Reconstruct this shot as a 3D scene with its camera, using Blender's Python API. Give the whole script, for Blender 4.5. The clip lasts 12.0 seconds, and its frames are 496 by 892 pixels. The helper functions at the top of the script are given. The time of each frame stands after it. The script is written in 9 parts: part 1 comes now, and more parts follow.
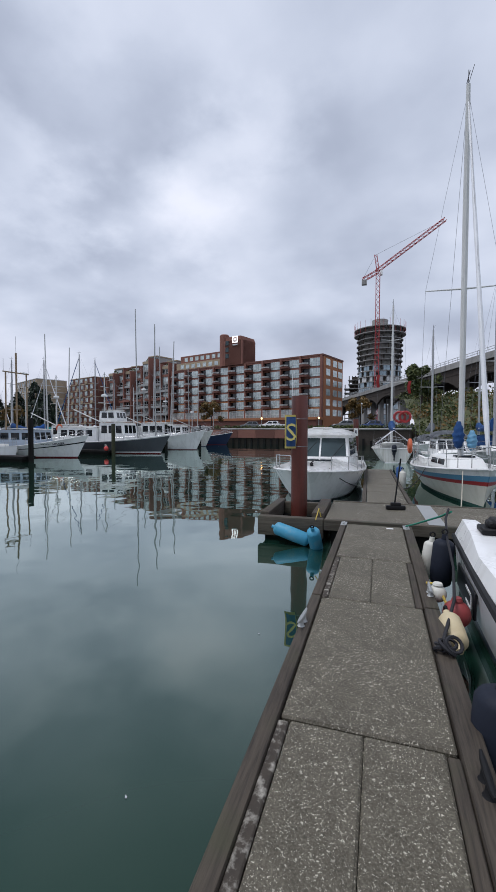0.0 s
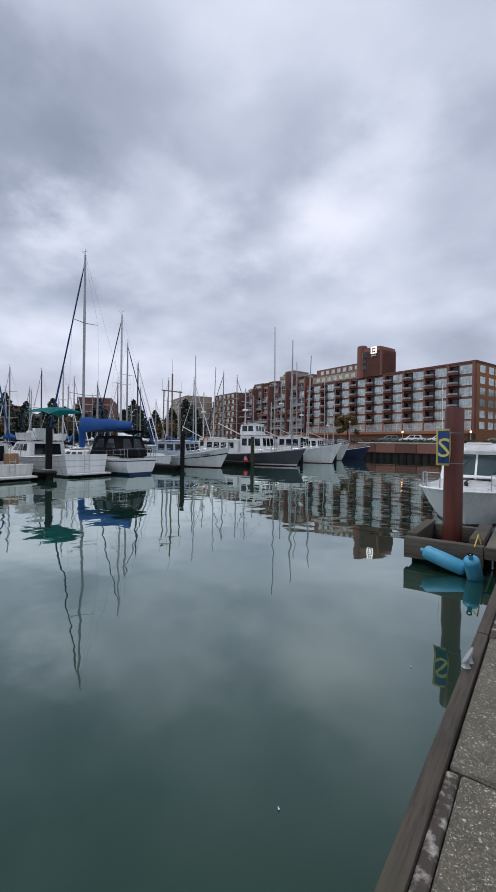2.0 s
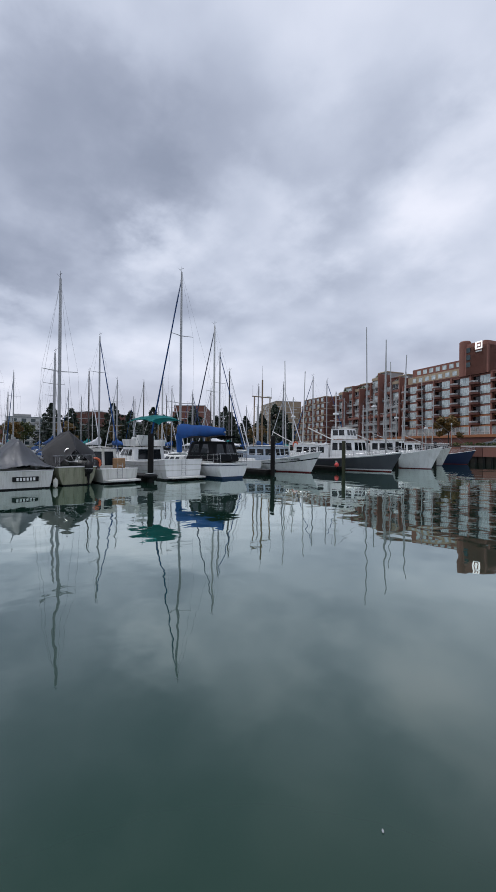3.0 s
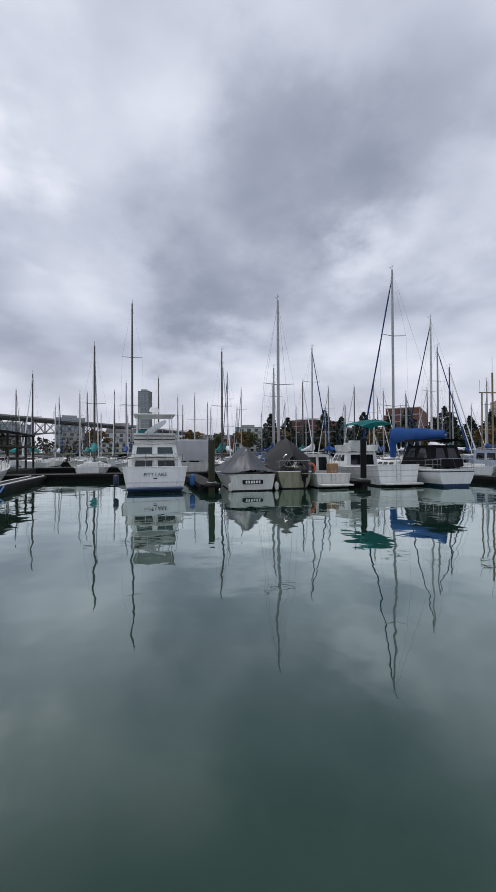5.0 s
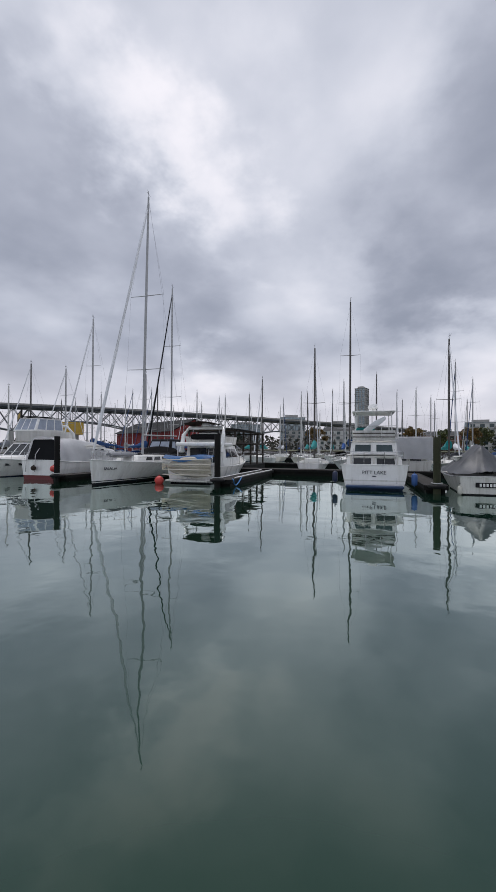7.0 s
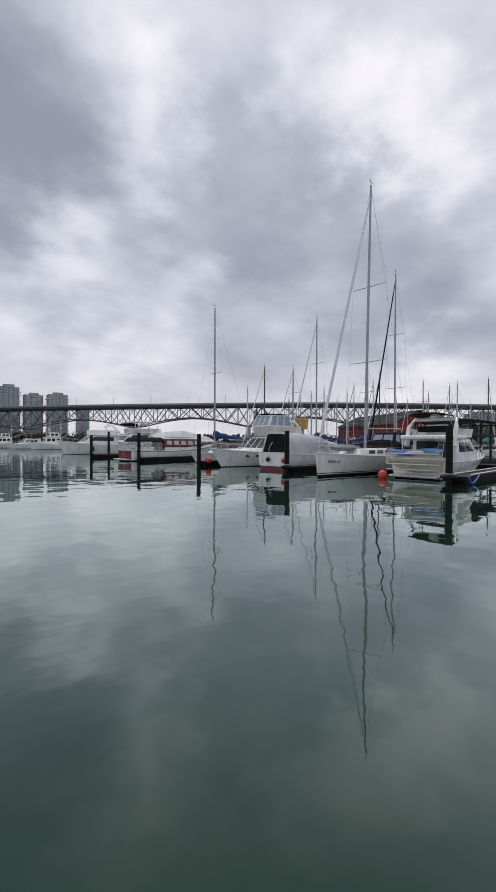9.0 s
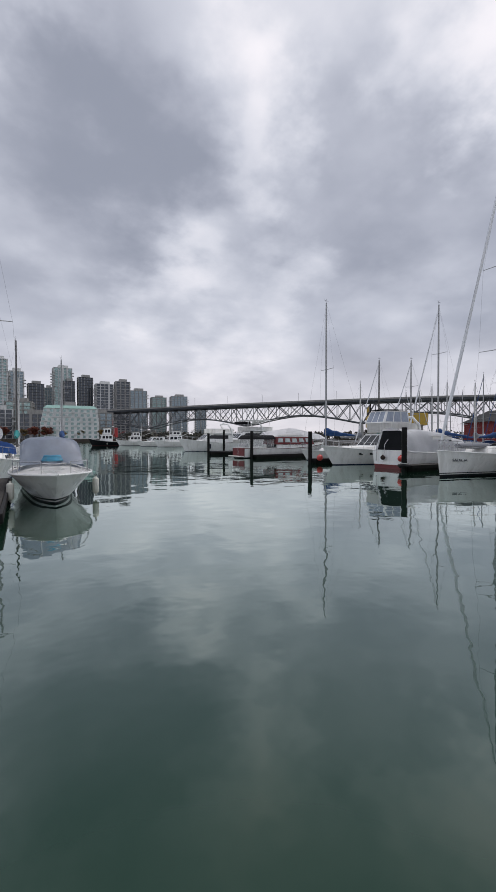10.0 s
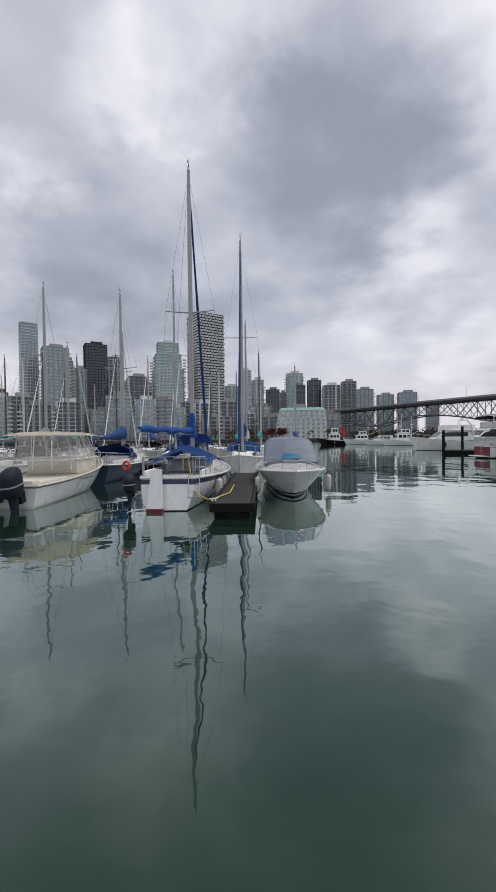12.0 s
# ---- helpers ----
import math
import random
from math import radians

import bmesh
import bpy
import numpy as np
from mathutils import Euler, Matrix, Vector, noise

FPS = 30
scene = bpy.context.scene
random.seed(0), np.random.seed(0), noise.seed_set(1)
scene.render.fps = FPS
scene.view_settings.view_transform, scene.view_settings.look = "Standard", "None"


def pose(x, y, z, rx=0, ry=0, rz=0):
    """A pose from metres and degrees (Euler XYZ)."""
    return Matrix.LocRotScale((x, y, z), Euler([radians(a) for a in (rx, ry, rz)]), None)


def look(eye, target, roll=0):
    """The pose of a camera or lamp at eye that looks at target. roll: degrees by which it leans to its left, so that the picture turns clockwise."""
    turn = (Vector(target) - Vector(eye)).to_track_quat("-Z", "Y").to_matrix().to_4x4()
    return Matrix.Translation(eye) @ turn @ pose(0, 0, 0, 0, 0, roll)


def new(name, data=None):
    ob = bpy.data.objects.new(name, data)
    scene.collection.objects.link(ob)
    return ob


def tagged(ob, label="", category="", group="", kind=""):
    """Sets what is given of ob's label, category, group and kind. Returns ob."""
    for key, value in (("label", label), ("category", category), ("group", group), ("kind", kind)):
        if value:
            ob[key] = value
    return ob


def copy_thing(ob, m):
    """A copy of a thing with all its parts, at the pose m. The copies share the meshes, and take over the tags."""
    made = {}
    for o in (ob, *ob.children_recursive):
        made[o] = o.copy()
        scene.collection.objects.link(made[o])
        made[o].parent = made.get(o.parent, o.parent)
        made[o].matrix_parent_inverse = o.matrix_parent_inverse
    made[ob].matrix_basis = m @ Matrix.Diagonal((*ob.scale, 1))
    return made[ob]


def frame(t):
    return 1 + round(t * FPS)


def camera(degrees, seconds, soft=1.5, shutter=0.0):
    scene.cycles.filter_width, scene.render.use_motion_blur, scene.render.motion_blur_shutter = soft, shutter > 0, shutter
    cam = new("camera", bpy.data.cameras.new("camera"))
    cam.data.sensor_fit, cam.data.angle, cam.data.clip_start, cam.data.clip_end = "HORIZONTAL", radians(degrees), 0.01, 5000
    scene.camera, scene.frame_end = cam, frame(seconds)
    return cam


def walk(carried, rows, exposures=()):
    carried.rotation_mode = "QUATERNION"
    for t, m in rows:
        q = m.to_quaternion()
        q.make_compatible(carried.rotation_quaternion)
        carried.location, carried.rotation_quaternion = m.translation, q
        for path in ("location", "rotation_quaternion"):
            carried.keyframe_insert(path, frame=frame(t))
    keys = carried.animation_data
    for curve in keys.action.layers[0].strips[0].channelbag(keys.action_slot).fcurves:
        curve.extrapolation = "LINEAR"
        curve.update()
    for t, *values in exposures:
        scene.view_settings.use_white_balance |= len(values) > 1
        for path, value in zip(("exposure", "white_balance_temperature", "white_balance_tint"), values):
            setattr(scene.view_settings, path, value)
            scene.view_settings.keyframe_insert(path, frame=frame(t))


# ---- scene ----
cam = camera(62.3, 12.0)
# seconds and the pose of the phone, held at arm's length while its holder turns on the spot
PATH = [
    (0.0, pose(0.000, 0.001, 2.045, 87.95, -0.17, 16.30)),
    (0.5, pose(-0.025, -0.007, 2.049, 88.34, -0.27, 19.51)),
    (1.0, pose(-0.061, -0.020, 2.052, 88.78, -0.47, 23.68)),
    (1.5, pose(-0.092, -0.036, 2.052, 89.24, -0.72, 28.93)),
    (2.0, pose(-0.128, -0.055, 2.052, 89.63, -0.90, 34.89)),
    (2.5, pose(-0.146, -0.074, 2.052, 89.92, -0.77, 40.93)),
    (4.5, pose(-0.171, -0.166, 2.050, 90.63, 0.09, 68.57)),
    (5.0, pose(-0.169, -0.191, 2.049, 90.81, 0.26, 76.12)),
    (5.5, pose(-0.163, -0.217, 2.047, 90.89, 0.38, 83.62)),
    (6.0, pose(-0.152, -0.246, 2.047, 90.89, 0.16, 91.02)),
    (6.5, pose(-0.139, -0.275, 2.048, 90.71, -0.11, 98.40)),
    (7.0, pose(-0.121, -0.301, 2.049, 90.43, -0.35, 105.66)),
    (9.0, pose(0.001, -0.380, 2.051, 89.36, -0.21, 135.74)),
    (9.5, pose(0.032, -0.390, 2.050, 89.16, -0.06, 143.47)),
    (10.0, pose(0.061, -0.394, 2.050, 88.99, 0.03, 151.07)),
    (10.5, pose(0.094, -0.393, 2.050, 88.90, 0.12, 158.60)),
    (11.0, pose(0.137, -0.387, 2.049, 88.90, 0.23, 166.19)),
    (11.5, pose(0.185, -0.387, 2.048, 88.95, 0.47, 174.17)),
    (12.0, pose(0.227, -0.389, 2.047, 89.03, 0.75, 181.88)),
]
EXPOSURES = [(0.0, -0.02, 6000, 13), (2.5, -0.06, 6020, 13), (4.5, -0.09, 6140, 13), (6.5, -0.10, 6330, 14), (9.0, -0.09, 6450, 14), (12.0, -0.04, 6510, 14)]
walk(cam, PATH, EXPOSURES)

# ---- sky and sun: a bright overcast with soft broken cloud ----
def make_world():
    w = bpy.data.worlds.new("overcast_sky")
    scene.world = w
    w.use_nodes = True
    nt = w.node_tree
    nt.nodes.clear()
    N, K = nt.nodes.new, nt.links.new

    def math_node(op, a, b=None):
        n = N("ShaderNodeMath")
        n.operation = op
        for i, v in enumerate((a, b)):
            if v is None:
                continue
            if isinstance(v, (int, float)):
                n.inputs[i].default_value = v
            else:
                K(v, n.inputs[i])
        return n.outputs[0]

    tc = N("ShaderNodeTexCoord")
    sep = N("ShaderNodeSeparateXYZ")
    K(tc.outputs["Generated"], sep.inputs[0])
    zz = math_node("ADD", math_node("MAXIMUM", sep.outputs[2], 0.0), 0.30)
    com = N("ShaderNodeCombineXYZ")
    K(math_node("DIVIDE", sep.outputs[0], zz), com.inputs[0])
    K(math_node("DIVIDE", sep.outputs[1], zz), com.inputs[1])
    com.inputs[2].default_value = CLOUD_SEED

    def cloud_noise(scale, detail, rough, dist):
        n = N("ShaderNodeTexNoise")
        n.inputs["Scale"].default_value = scale
        n.inputs["Detail"].default_value = detail
        n.inputs["Roughness"].default_value = rough
        n.inputs["Distortion"].default_value = dist
        K(com.outputs[0], n.inputs["Vector"])
        return n.outputs[0]

    big = cloud_noise(1.3, 3.0, 0.42, 0.0)
    fine = cloud_noise(3.0, 4.0, 0.44, 0.0)
    mixv = math_node("ADD", math_node("MULTIPLY", big, 0.34), math_node("MULTIPLY", fine, 0.30))
    total = math_node("ADD", mixv, 0.20)
    # frayed edges: the direction is shaken by noise before the cloud masses are laid in
    shake = N("ShaderNodeTexNoise")
    for key, val in (("Scale", 4.4), ("Detail", 5.0), ("Roughness", 0.56)):
        shake.inputs[key].default_value = val
    K(com.outputs[0], shake.inputs["Vector"])
    warp = N("ShaderNodeVectorMath")
    warp.operation = "MULTIPLY_ADD"
    K(shake.outputs["Color"], warp.inputs[0])
    warp.inputs[1].default_value = (0.34, 0.34, 0.34)
    off = N("ShaderNodeVectorMath")
    off.operation = "SUBTRACT"
    K(tc.outputs["Generated"], off.inputs[0])
    off.inputs[1].default_value = (0.17, 0.17, 0.17)
    K(off.outputs[0], warp.inputs[2])
    for az, up, wide, amount in BREAKS + BANKS:
        far = N("ShaderNodeVectorMath")
        far.operation = "DISTANCE"
        K(warp.outputs[0], far.inputs[0])
        a, e = radians(az), radians(up)
        far.inputs[1].default_value = (math.sin(a) * math.cos(e), math.cos(a) * math.cos(e), math.sin(e))
        mass = N("ShaderNodeMapRange")
        mass.interpolation_type = "SMOOTHSTEP"
        K(far.outputs["Value"], mass.inputs[0])
        for k, val in enumerate((0.0, wide * 1.15, amount * (0.98 if amount > 0 else 1.08), 0.0)):
            mass.inputs[k + 1].default_value = val
        total = math_node("ADD", total, mass.outputs[0])
    ramp = N("ShaderNodeValToRGB")
    K(total, ramp.inputs[0])
    el = ramp.color_ramp.elements
    ramp.color_ramp.interpolation = "B_SPLINE"
    el[0].position, el[0].color = 0.34, (0.275, 0.305, 0.365, 1)
    el[1].position, el[1].color = 0.73, (0.99, 0.965, 0.975, 1)
    for pos, col in ((0.43, (0.39, 0.42, 0.485)), (0.50, (0.515, 0.55, 0.615)), (0.57, (0.66, 0.69, 0.745)), (0.64, (0.82, 0.83, 0.865))):
        e = el.new(pos)
        e.color = (*col, 1)
    # pale haze low over the horizon
    haze = N("ShaderNodeMapRange")
    K(sep.outputs[2], haze.inputs[0])
    haze.inputs[1].default_value, haze.inputs[2].default_value = 0.0, 0.24
    haze.inputs[3].default_value, haze.inputs[4].default_value = 0.58, 0.0
    low = N("ShaderNodeMix")
    low.data_type = "RGBA"
    K(haze.outputs[0], low.inputs[0])
    K(ramp.outputs[0], low.inputs[6])
    low.inputs[7].default_value = (0.80, 0.765, 0.785, 1)
    sky = N("ShaderNodeTexSky")
    sky.sky_type, sky.sun_disc = "NISHITA", False
    sky.sun_elevation, sky.sun_rotation = radians(SUN_UP), radians(SUN_ROUND)
    b1, b2, mx, out = N("ShaderNodeBackground"), N("ShaderNodeBackground"), N("ShaderNodeMixShader"), N("ShaderNodeOutputWorld")
    K(sky.outputs[0], b1.inputs[0])
    b1.inputs[1].default_value = 0.1
    K(low.outputs[2], b2.inputs[0])
    b2.inputs[1].default_value = CLOUD_GAIN
    mx.inputs[0].default_value = 0.95
    K(b1.outputs[0], mx.inputs[1])
    K(b2.outputs[0], mx.inputs[2])
    K(mx.outputs[0], out.inputs[0])


CLOUD_SEED, CLOUD_GAIN, SUN_UP, SUN_ROUND = 3.4, 1.10, 66.0, 240.0
SUN_DIR = Vector((-0.352, -0.206, 0.913))
# the sky's larger masses: compass bearing, height in degrees, breadth, how much lighter or darker
BREAKS = [(320, 24, 0.13, 0.08), (304, 24, 0.13, 0.07), (313, 30, 0.10, 0.06), (345, 36, 0.14, 0.07), (335, 29, 0.13, 0.07), (293, 14, 0.11, 0.05), (241, 38, 0.12, 0.14), (247, 35, 0.11, 0.12),
          (253, 30, 0.11, 0.10), (255, 45, 0.14, 0.06), (299, 24, 0.11, 0.07), (282, 13, 0.14, 0.05), (249, 9, 0.10, 0.07), (208, 43, 0.13, 0.13), (211, 34, 0.12, 0.11), (233, 40, 0.14, 0.11),
          (237, 34, 0.10, 0.09), (202, 25, 0.12, 0.11), (212, 20, 0.14, 0.09), (205, 9, 0.14, 0.10), (196, 20, 0.12, 0.08), (163, 40, 0.13, 0.12), (179, 43, 0.14, 0.11), (149, 30, 0.10, 0.09)]
BANKS = [(329, 35, 0.20, -0.07), (358, 31, 0.28, -0.04), (316, 36, 0.18, -0.04), (291, 34, 0.22, -0.06), (328, 18, 0.20, -0.05), (310, 17, 0.19, -0.03), (285, 32, 0.30, -0.09), (273, 24, 0.24, -0.07),
         (294, 40, 0.24, -0.06), (277, 18, 0.17, -0.09), (244, 17, 0.16, -0.03), (221, 40, 0.16, -0.08), (197, 32, 0.18, -0.09), (237, 26, 0.22, -0.09), (223, 27, 0.18, -0.06), (250, 15, 0.17, -0.04),
         (178, 33, 0.22, -0.10), (188, 27, 0.22, -0.08), (190, 36, 0.20, -0.07), (158, 25, 0.23, -0.10), (153, 18, 0.17, -0.06), (170, 18, 0.22, -0.07), (184, 15, 0.20, -0.06), (160, 13, 0.20, -0.05)]
make_world()
sun = new("sun", bpy.data.lights.new("sun", "SUN"))
sun.data.energy, sun.data.angle, sun.data.color = 1.6, radians(24), (1.0, 0.96, 0.9)
sun.matrix_world = look(SUN_DIR * 80, (0, 0, 0))


# ---- materials ----
def tree_of(name):
    m = bpy.data.materials.new(name)
    m.use_nodes = True
    return m, m.node_tree, m.node_tree.nodes["Principled BSDF"]


def noise_node(nt, vec, scale, detail=4.0, rough=0.55):
    n = nt.nodes.new("ShaderNodeTexNoise")
    n.inputs["Scale"].default_value, n.inputs["Detail"].default_value, n.inputs["Roughness"].default_value = scale, detail, rough
    if vec is not None:
        nt.links.new(vec, n.inputs["Vector"])
    return n.outputs[0]


def ramp_node(nt, fac, stops):
    r = nt.nodes.new("ShaderNodeValToRGB")
    nt.links.new(fac, r.inputs[0])
    el = r.color_ramp.elements
    el[0].position, el[0].color = stops[0][0], (*stops[0][1], 1)
    el[1].position, el[1].color = stops[-1][0], (*stops[-1][1], 1)
    for p, c in stops[1:-1]:
        e = el.new(p)
        e.color = (*c, 1)
    return r.outputs[0]


def mix_node(nt, fac, a, b, blend="MIX"):
    n = nt.nodes.new("ShaderNodeMix")
    n.data_type, n.blend_type = "RGBA", blend
    for i, v in ((0, fac), (6, a), (7, b)):
        if isinstance(v, (int, float)):
            n.inputs[i].default_value = v
        elif isinstance(v, tuple):
            n.inputs[i].default_value = (*v, 1)
        else:
            nt.links.new(v, n.inputs[i])
    return n.outputs[2]


def coords(nt, squeeze=(1, 1, 1)):
    tc, mp = nt.nodes.new("ShaderNodeTexCoord"), nt.nodes.new("ShaderNodeMapping")
    mp.inputs["Scale"].default_value = squeeze
    nt.links.new(tc.outputs["Object"], mp.inputs["Vector"])
    return mp.outputs[0]


def surf(name, col, rough=0.5, metal=0.0, var=0.12, scale=1.2, fine=25.0, bump=0.15, streak=False, dirt=None, dirt_amount=0.5, coat=0.0):
    """A paint, cloth, metal or wood: a base colour with broad stains, fine grain, and relief."""
    m, nt, p = tree_of(name)
    v = coords(nt, (3.0, 3.0, 0.35) if streak else (1, 1, 1))
    a = noise_node(nt, v, scale)
    b = noise_node(nt, coords(nt), fine, 5.0)
    lo = tuple(max(0.0, c * (1 - var)) for c in col)
    hi = tuple(min(1.0, c * (1 + var)) for c in col)
    c = ramp_node(nt, a, [(0.3, lo), (0.7, hi)])
    c = mix_node(nt, 0.5 * var + 0.1, c, ramp_node(nt, b, [(0.35, tuple(k * 0.72 for k in col)), (0.65, hi)]))
    if dirt:
        mask = ramp_node(nt, noise_node(nt, v, scale * 1.7, 6.0, 0.65), [(0.5, (0, 0, 0)), (0.72, (dirt_amount,) * 3)])
        c = mix_node(nt, mask, c, dirt)
    nt.links.new(c, p.inputs["Base Color"])
    rr = nt.nodes.new("ShaderNodeMapRange")
    nt.links.new(a, rr.inputs[0])
    rr.inputs[3].default_value, rr.inputs[4].default_value = max(0.02, rough - 0.1), min(1.0, rough + 0.12)
    nt.links.new(rr.outputs[0], p.inputs["Roughness"])
    p.inputs["Metallic"].default_value = metal
    p.inputs["Coat Weight"].default_value = coat
    if bump:
        bn = nt.nodes.new("ShaderNodeBump")
        bn.inputs["Strength"].default_value, bn.inputs["Distance"].default_value = bump, 0.01
        nt.links.new(b, bn.inputs["Height"])
        nt.links.new(bn.outputs[0], p.inputs["Normal"])
    return m


def wood(name, col, dark, across=(1, 12, 12), rough=0.8, moss=None):
    m, nt, p = tree_of(name)
    v = coords(nt, across)
    g = noise_node(nt, v, 3.0, 8.0, 0.7)
    c = ramp_node(nt, g, [(0.3, dark), (0.55, col), (0.75, tuple(min(1, k * 1.35) for k in col))])
    c = mix_node(nt, 0.35, c, ramp_node(nt, noise_node(nt, coords(nt), 1.5), [(0.35, dark), (0.7, col)]))
    if moss:
        c = mix_node(nt, ramp_node(nt, noise_node(nt, coords(nt), 2.2, 6.0), [(0.52, (0, 0, 0)), (0.7, (0.6,) * 3)]), c, moss)
    nt.links.new(c, p.inputs["Base Color"])
    p.inputs["Roughness"].default_value = rough
    bn = nt.nodes.new("ShaderNodeBump")
    bn.inputs["Strength"].default_value, bn.inputs["Distance"].default_value = 0.5, 0.01
    nt.links.new(g, bn.inputs["Height"])
    nt.links.new(bn.outputs[0], p.inputs["Normal"])
    return m


def concrete_deck():
    """Worn exposed-aggregate concrete, with pale shell and bird flecks."""
    m, nt, p = tree_of("exposed_aggregate")
    v = coords(nt)
    c = ramp_node(nt, noise_node(nt, v, 85.0, 6.0, 0.8), [(0.36, (0.016, 0.013, 0.009)), (0.5, (0.098, 0.084, 0.060)), (0.66, (0.33, 0.295, 0.225))])
    c = mix_node(nt, 0.42, c, ramp_node(nt, noise_node(nt, v, 1.6, 5.0), [(0.3, (0.046, 0.042, 0.024)), (0.7, (0.130, 0.115, 0.082))]))
    c = mix_node(nt, 0.3, c, ramp_node(nt, noise_node(nt, v, 9.0, 5.0, 0.7), [(0.35, (0.028, 0.025, 0.015)), (0.65, (0.150, 0.132, 0.095))]))
    warp, tint = nt.nodes.new("ShaderNodeVectorMath"), nt.nodes.new("ShaderNodeTexNoise")
    tint.inputs["Scale"].default_value = 60.0
    nt.links.new(v, tint.inputs["Vector"])
    warp.operation = "MULTIPLY_ADD"
    nt.links.new(tint.outputs["Color"], warp.inputs[0])
    warp.inputs[1].default_value = (0.035, 0.035, 0.035)
    nt.links.new(v, warp.inputs[2])
    patch = ramp_node(nt, noise_node(nt, v, 2.4, 4.0), [(0.34, (0.25,) * 3), (0.6, (1, 1, 1))])
    for scale, share in ((58.0, 0.56), (100.0, 0.48), (36.0, 0.78)):
        vo = nt.nodes.new("ShaderNodeTexVoronoi")
        vo.inputs["Scale"].default_value = scale
        nt.links.new(warp.outputs[0], vo.inputs["Vector"])
        fleck = ramp_node(nt, vo.outputs["Distance"], [(0.16, (1, 1, 1)), (0.32, (0, 0, 0))])
        sel = ramp_node(nt, vo.outputs["Color"], [(share, (0, 0, 0)), (share + 0.12, (1, 1, 1))])
        f = mix_node(nt, 1.0, mix_node(nt, 1.0, fleck, sel, "MULTIPLY"), patch, "MULTIPLY")
        c = mix_node(nt, f, c, (0.78, 0.73, 0.60))
    bird = ramp_node(nt, noise_node(nt, v, 6.5, 6.0, 0.8), [(0.71, (0, 0, 0)), (0.75, (0.8,) * 3)])
    c = mix_node(nt, bird, c, (0.62, 0.62, 0.58))
    nt.links.new(c, p.inputs["Base Color"])
    p.inputs["Roughness"].default_value = 0.75
    bn = nt.nodes.new("ShaderNodeBump")
    bn.inputs["Strength"].default_value, bn.inputs["Distance"].default_value = 0.6, 0.006
    nt.links.new(noise_node(nt, v, 55.0, 5.0, 0.7), bn.inputs["Height"])
    nt.links.new(bn.outputs[0], p.inputs["Normal"])
    return m


def water_material():
    """Still green harbour water with a slight swell and cat's-paws."""
    m, nt, p = tree_of("harbour_water")
    v = coords(nt, (1, 1, 1))
    c = ramp_node(nt, noise_node(nt, v, 0.05, 3.0), [(0.3, (0.0100, 0.036, 0.0240)), (0.7, (0.0140, 0.044, 0.030))])
    # body colour runs darker from y = 4 down to y = -3
    sep, y_fade = nt.nodes.new("ShaderNodeSeparateXYZ"), nt.nodes.new("ShaderNodeMapRange")
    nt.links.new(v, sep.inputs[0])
    nt.links.new(sep.outputs[1], y_fade.inputs[0])
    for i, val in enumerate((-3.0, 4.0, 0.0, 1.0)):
        y_fade.inputs[i + 1].default_value = val
    c = mix_node(nt, y_fade.outputs[0], mix_node(nt, 1.0, c, (0.75, 0.80, 0.72), "MULTIPLY"), c)
    nt.nodes.remove(p)
    body, mirror, fres, mix = (nt.nodes.new(k) for k in ("ShaderNodeBsdfDiffuse", "ShaderNodeBsdfGlossy", "ShaderNodeFresnel", "ShaderNodeMixShader"))
    nt.links.new(c, body.inputs["Color"])
    mirror.inputs["Roughness"].default_value = 0.02
    mirror.inputs["Color"].default_value = (0.89, 0.97, 0.94, 1)
    fres.inputs["IOR"].default_value = 1.333
    share = ramp_node(nt, fres.outputs[0], [(0.02, (0.014,) * 3), (0.027, (0.042,) * 3), (0.041, (0.125,) * 3), (0.075, (0.25,) * 3), (0.18, (0.46,) * 3), (0.38, (0.70,) * 3), (0.8, (0.95,) * 3)])
    nt.links.new(share, mix.inputs[0])
    nt.links.new(body.outputs[0], mix.inputs[1])
    nt.links.new(mirror.outputs[0], mix.inputs[2])
    nt.links.new(mix.outputs[0], nt.nodes["Material Output"].inputs["Surface"])
    swell = noise_node(nt, v, 0.42, 2.0, 0.5)
    rip = noise_node(nt, v, 1.9, 2.0, 0.5)
    wind = ramp_node(nt, noise_node(nt, v, 0.035, 3.0), [(0.42, (0.16,) * 3), (0.66, (1, 1, 1))])
    mul = nt.nodes.new("ShaderNodeMath")
    mul.operation = "MULTIPLY"
    nt.links.new(rip, mul.inputs[0])
    nt.links.new(wind, mul.inputs[1])
    b1, b2 = nt.nodes.new("ShaderNodeBump"), nt.nodes.new("ShaderNodeBump")
    b1.inputs["Strength"].default_value, b1.inputs["Distance"].default_value = 1.0, WATER_SWELL
    b2.inputs["Strength"].default_value, b2.inputs["Distance"].default_value = 1.0, WATER_RIPPLE
    nt.links.new(swell, b1.inputs["Height"])
    nt.links.new(mul.outputs[0], b2.inputs["Height"])
    nt.links.new(b1.outputs[0], b2.inputs["Normal"])
    for n in (body, mirror, fres):
        nt.links.new(b2.outputs[0], n.inputs["Normal"])
    return m


def glass(name, col, rough=0.06, metal=0.0, spec=0.9):
    m, nt, p = tree_of(name)
    c = ramp_node(nt, noise_node(nt, coords(nt), 0.8, 3.0), [(0.3, tuple(k * 0.7 for k in col)), (0.7, tuple(min(1, k * 1.3) for k in col))])
    nt.links.new(c, p.inputs["Base Color"])
    p.inputs["Roughness"].default_value, p.inputs["IOR"].default_value = rough, 1.5
    p.inputs["Metallic"].default_value = metal
    return m


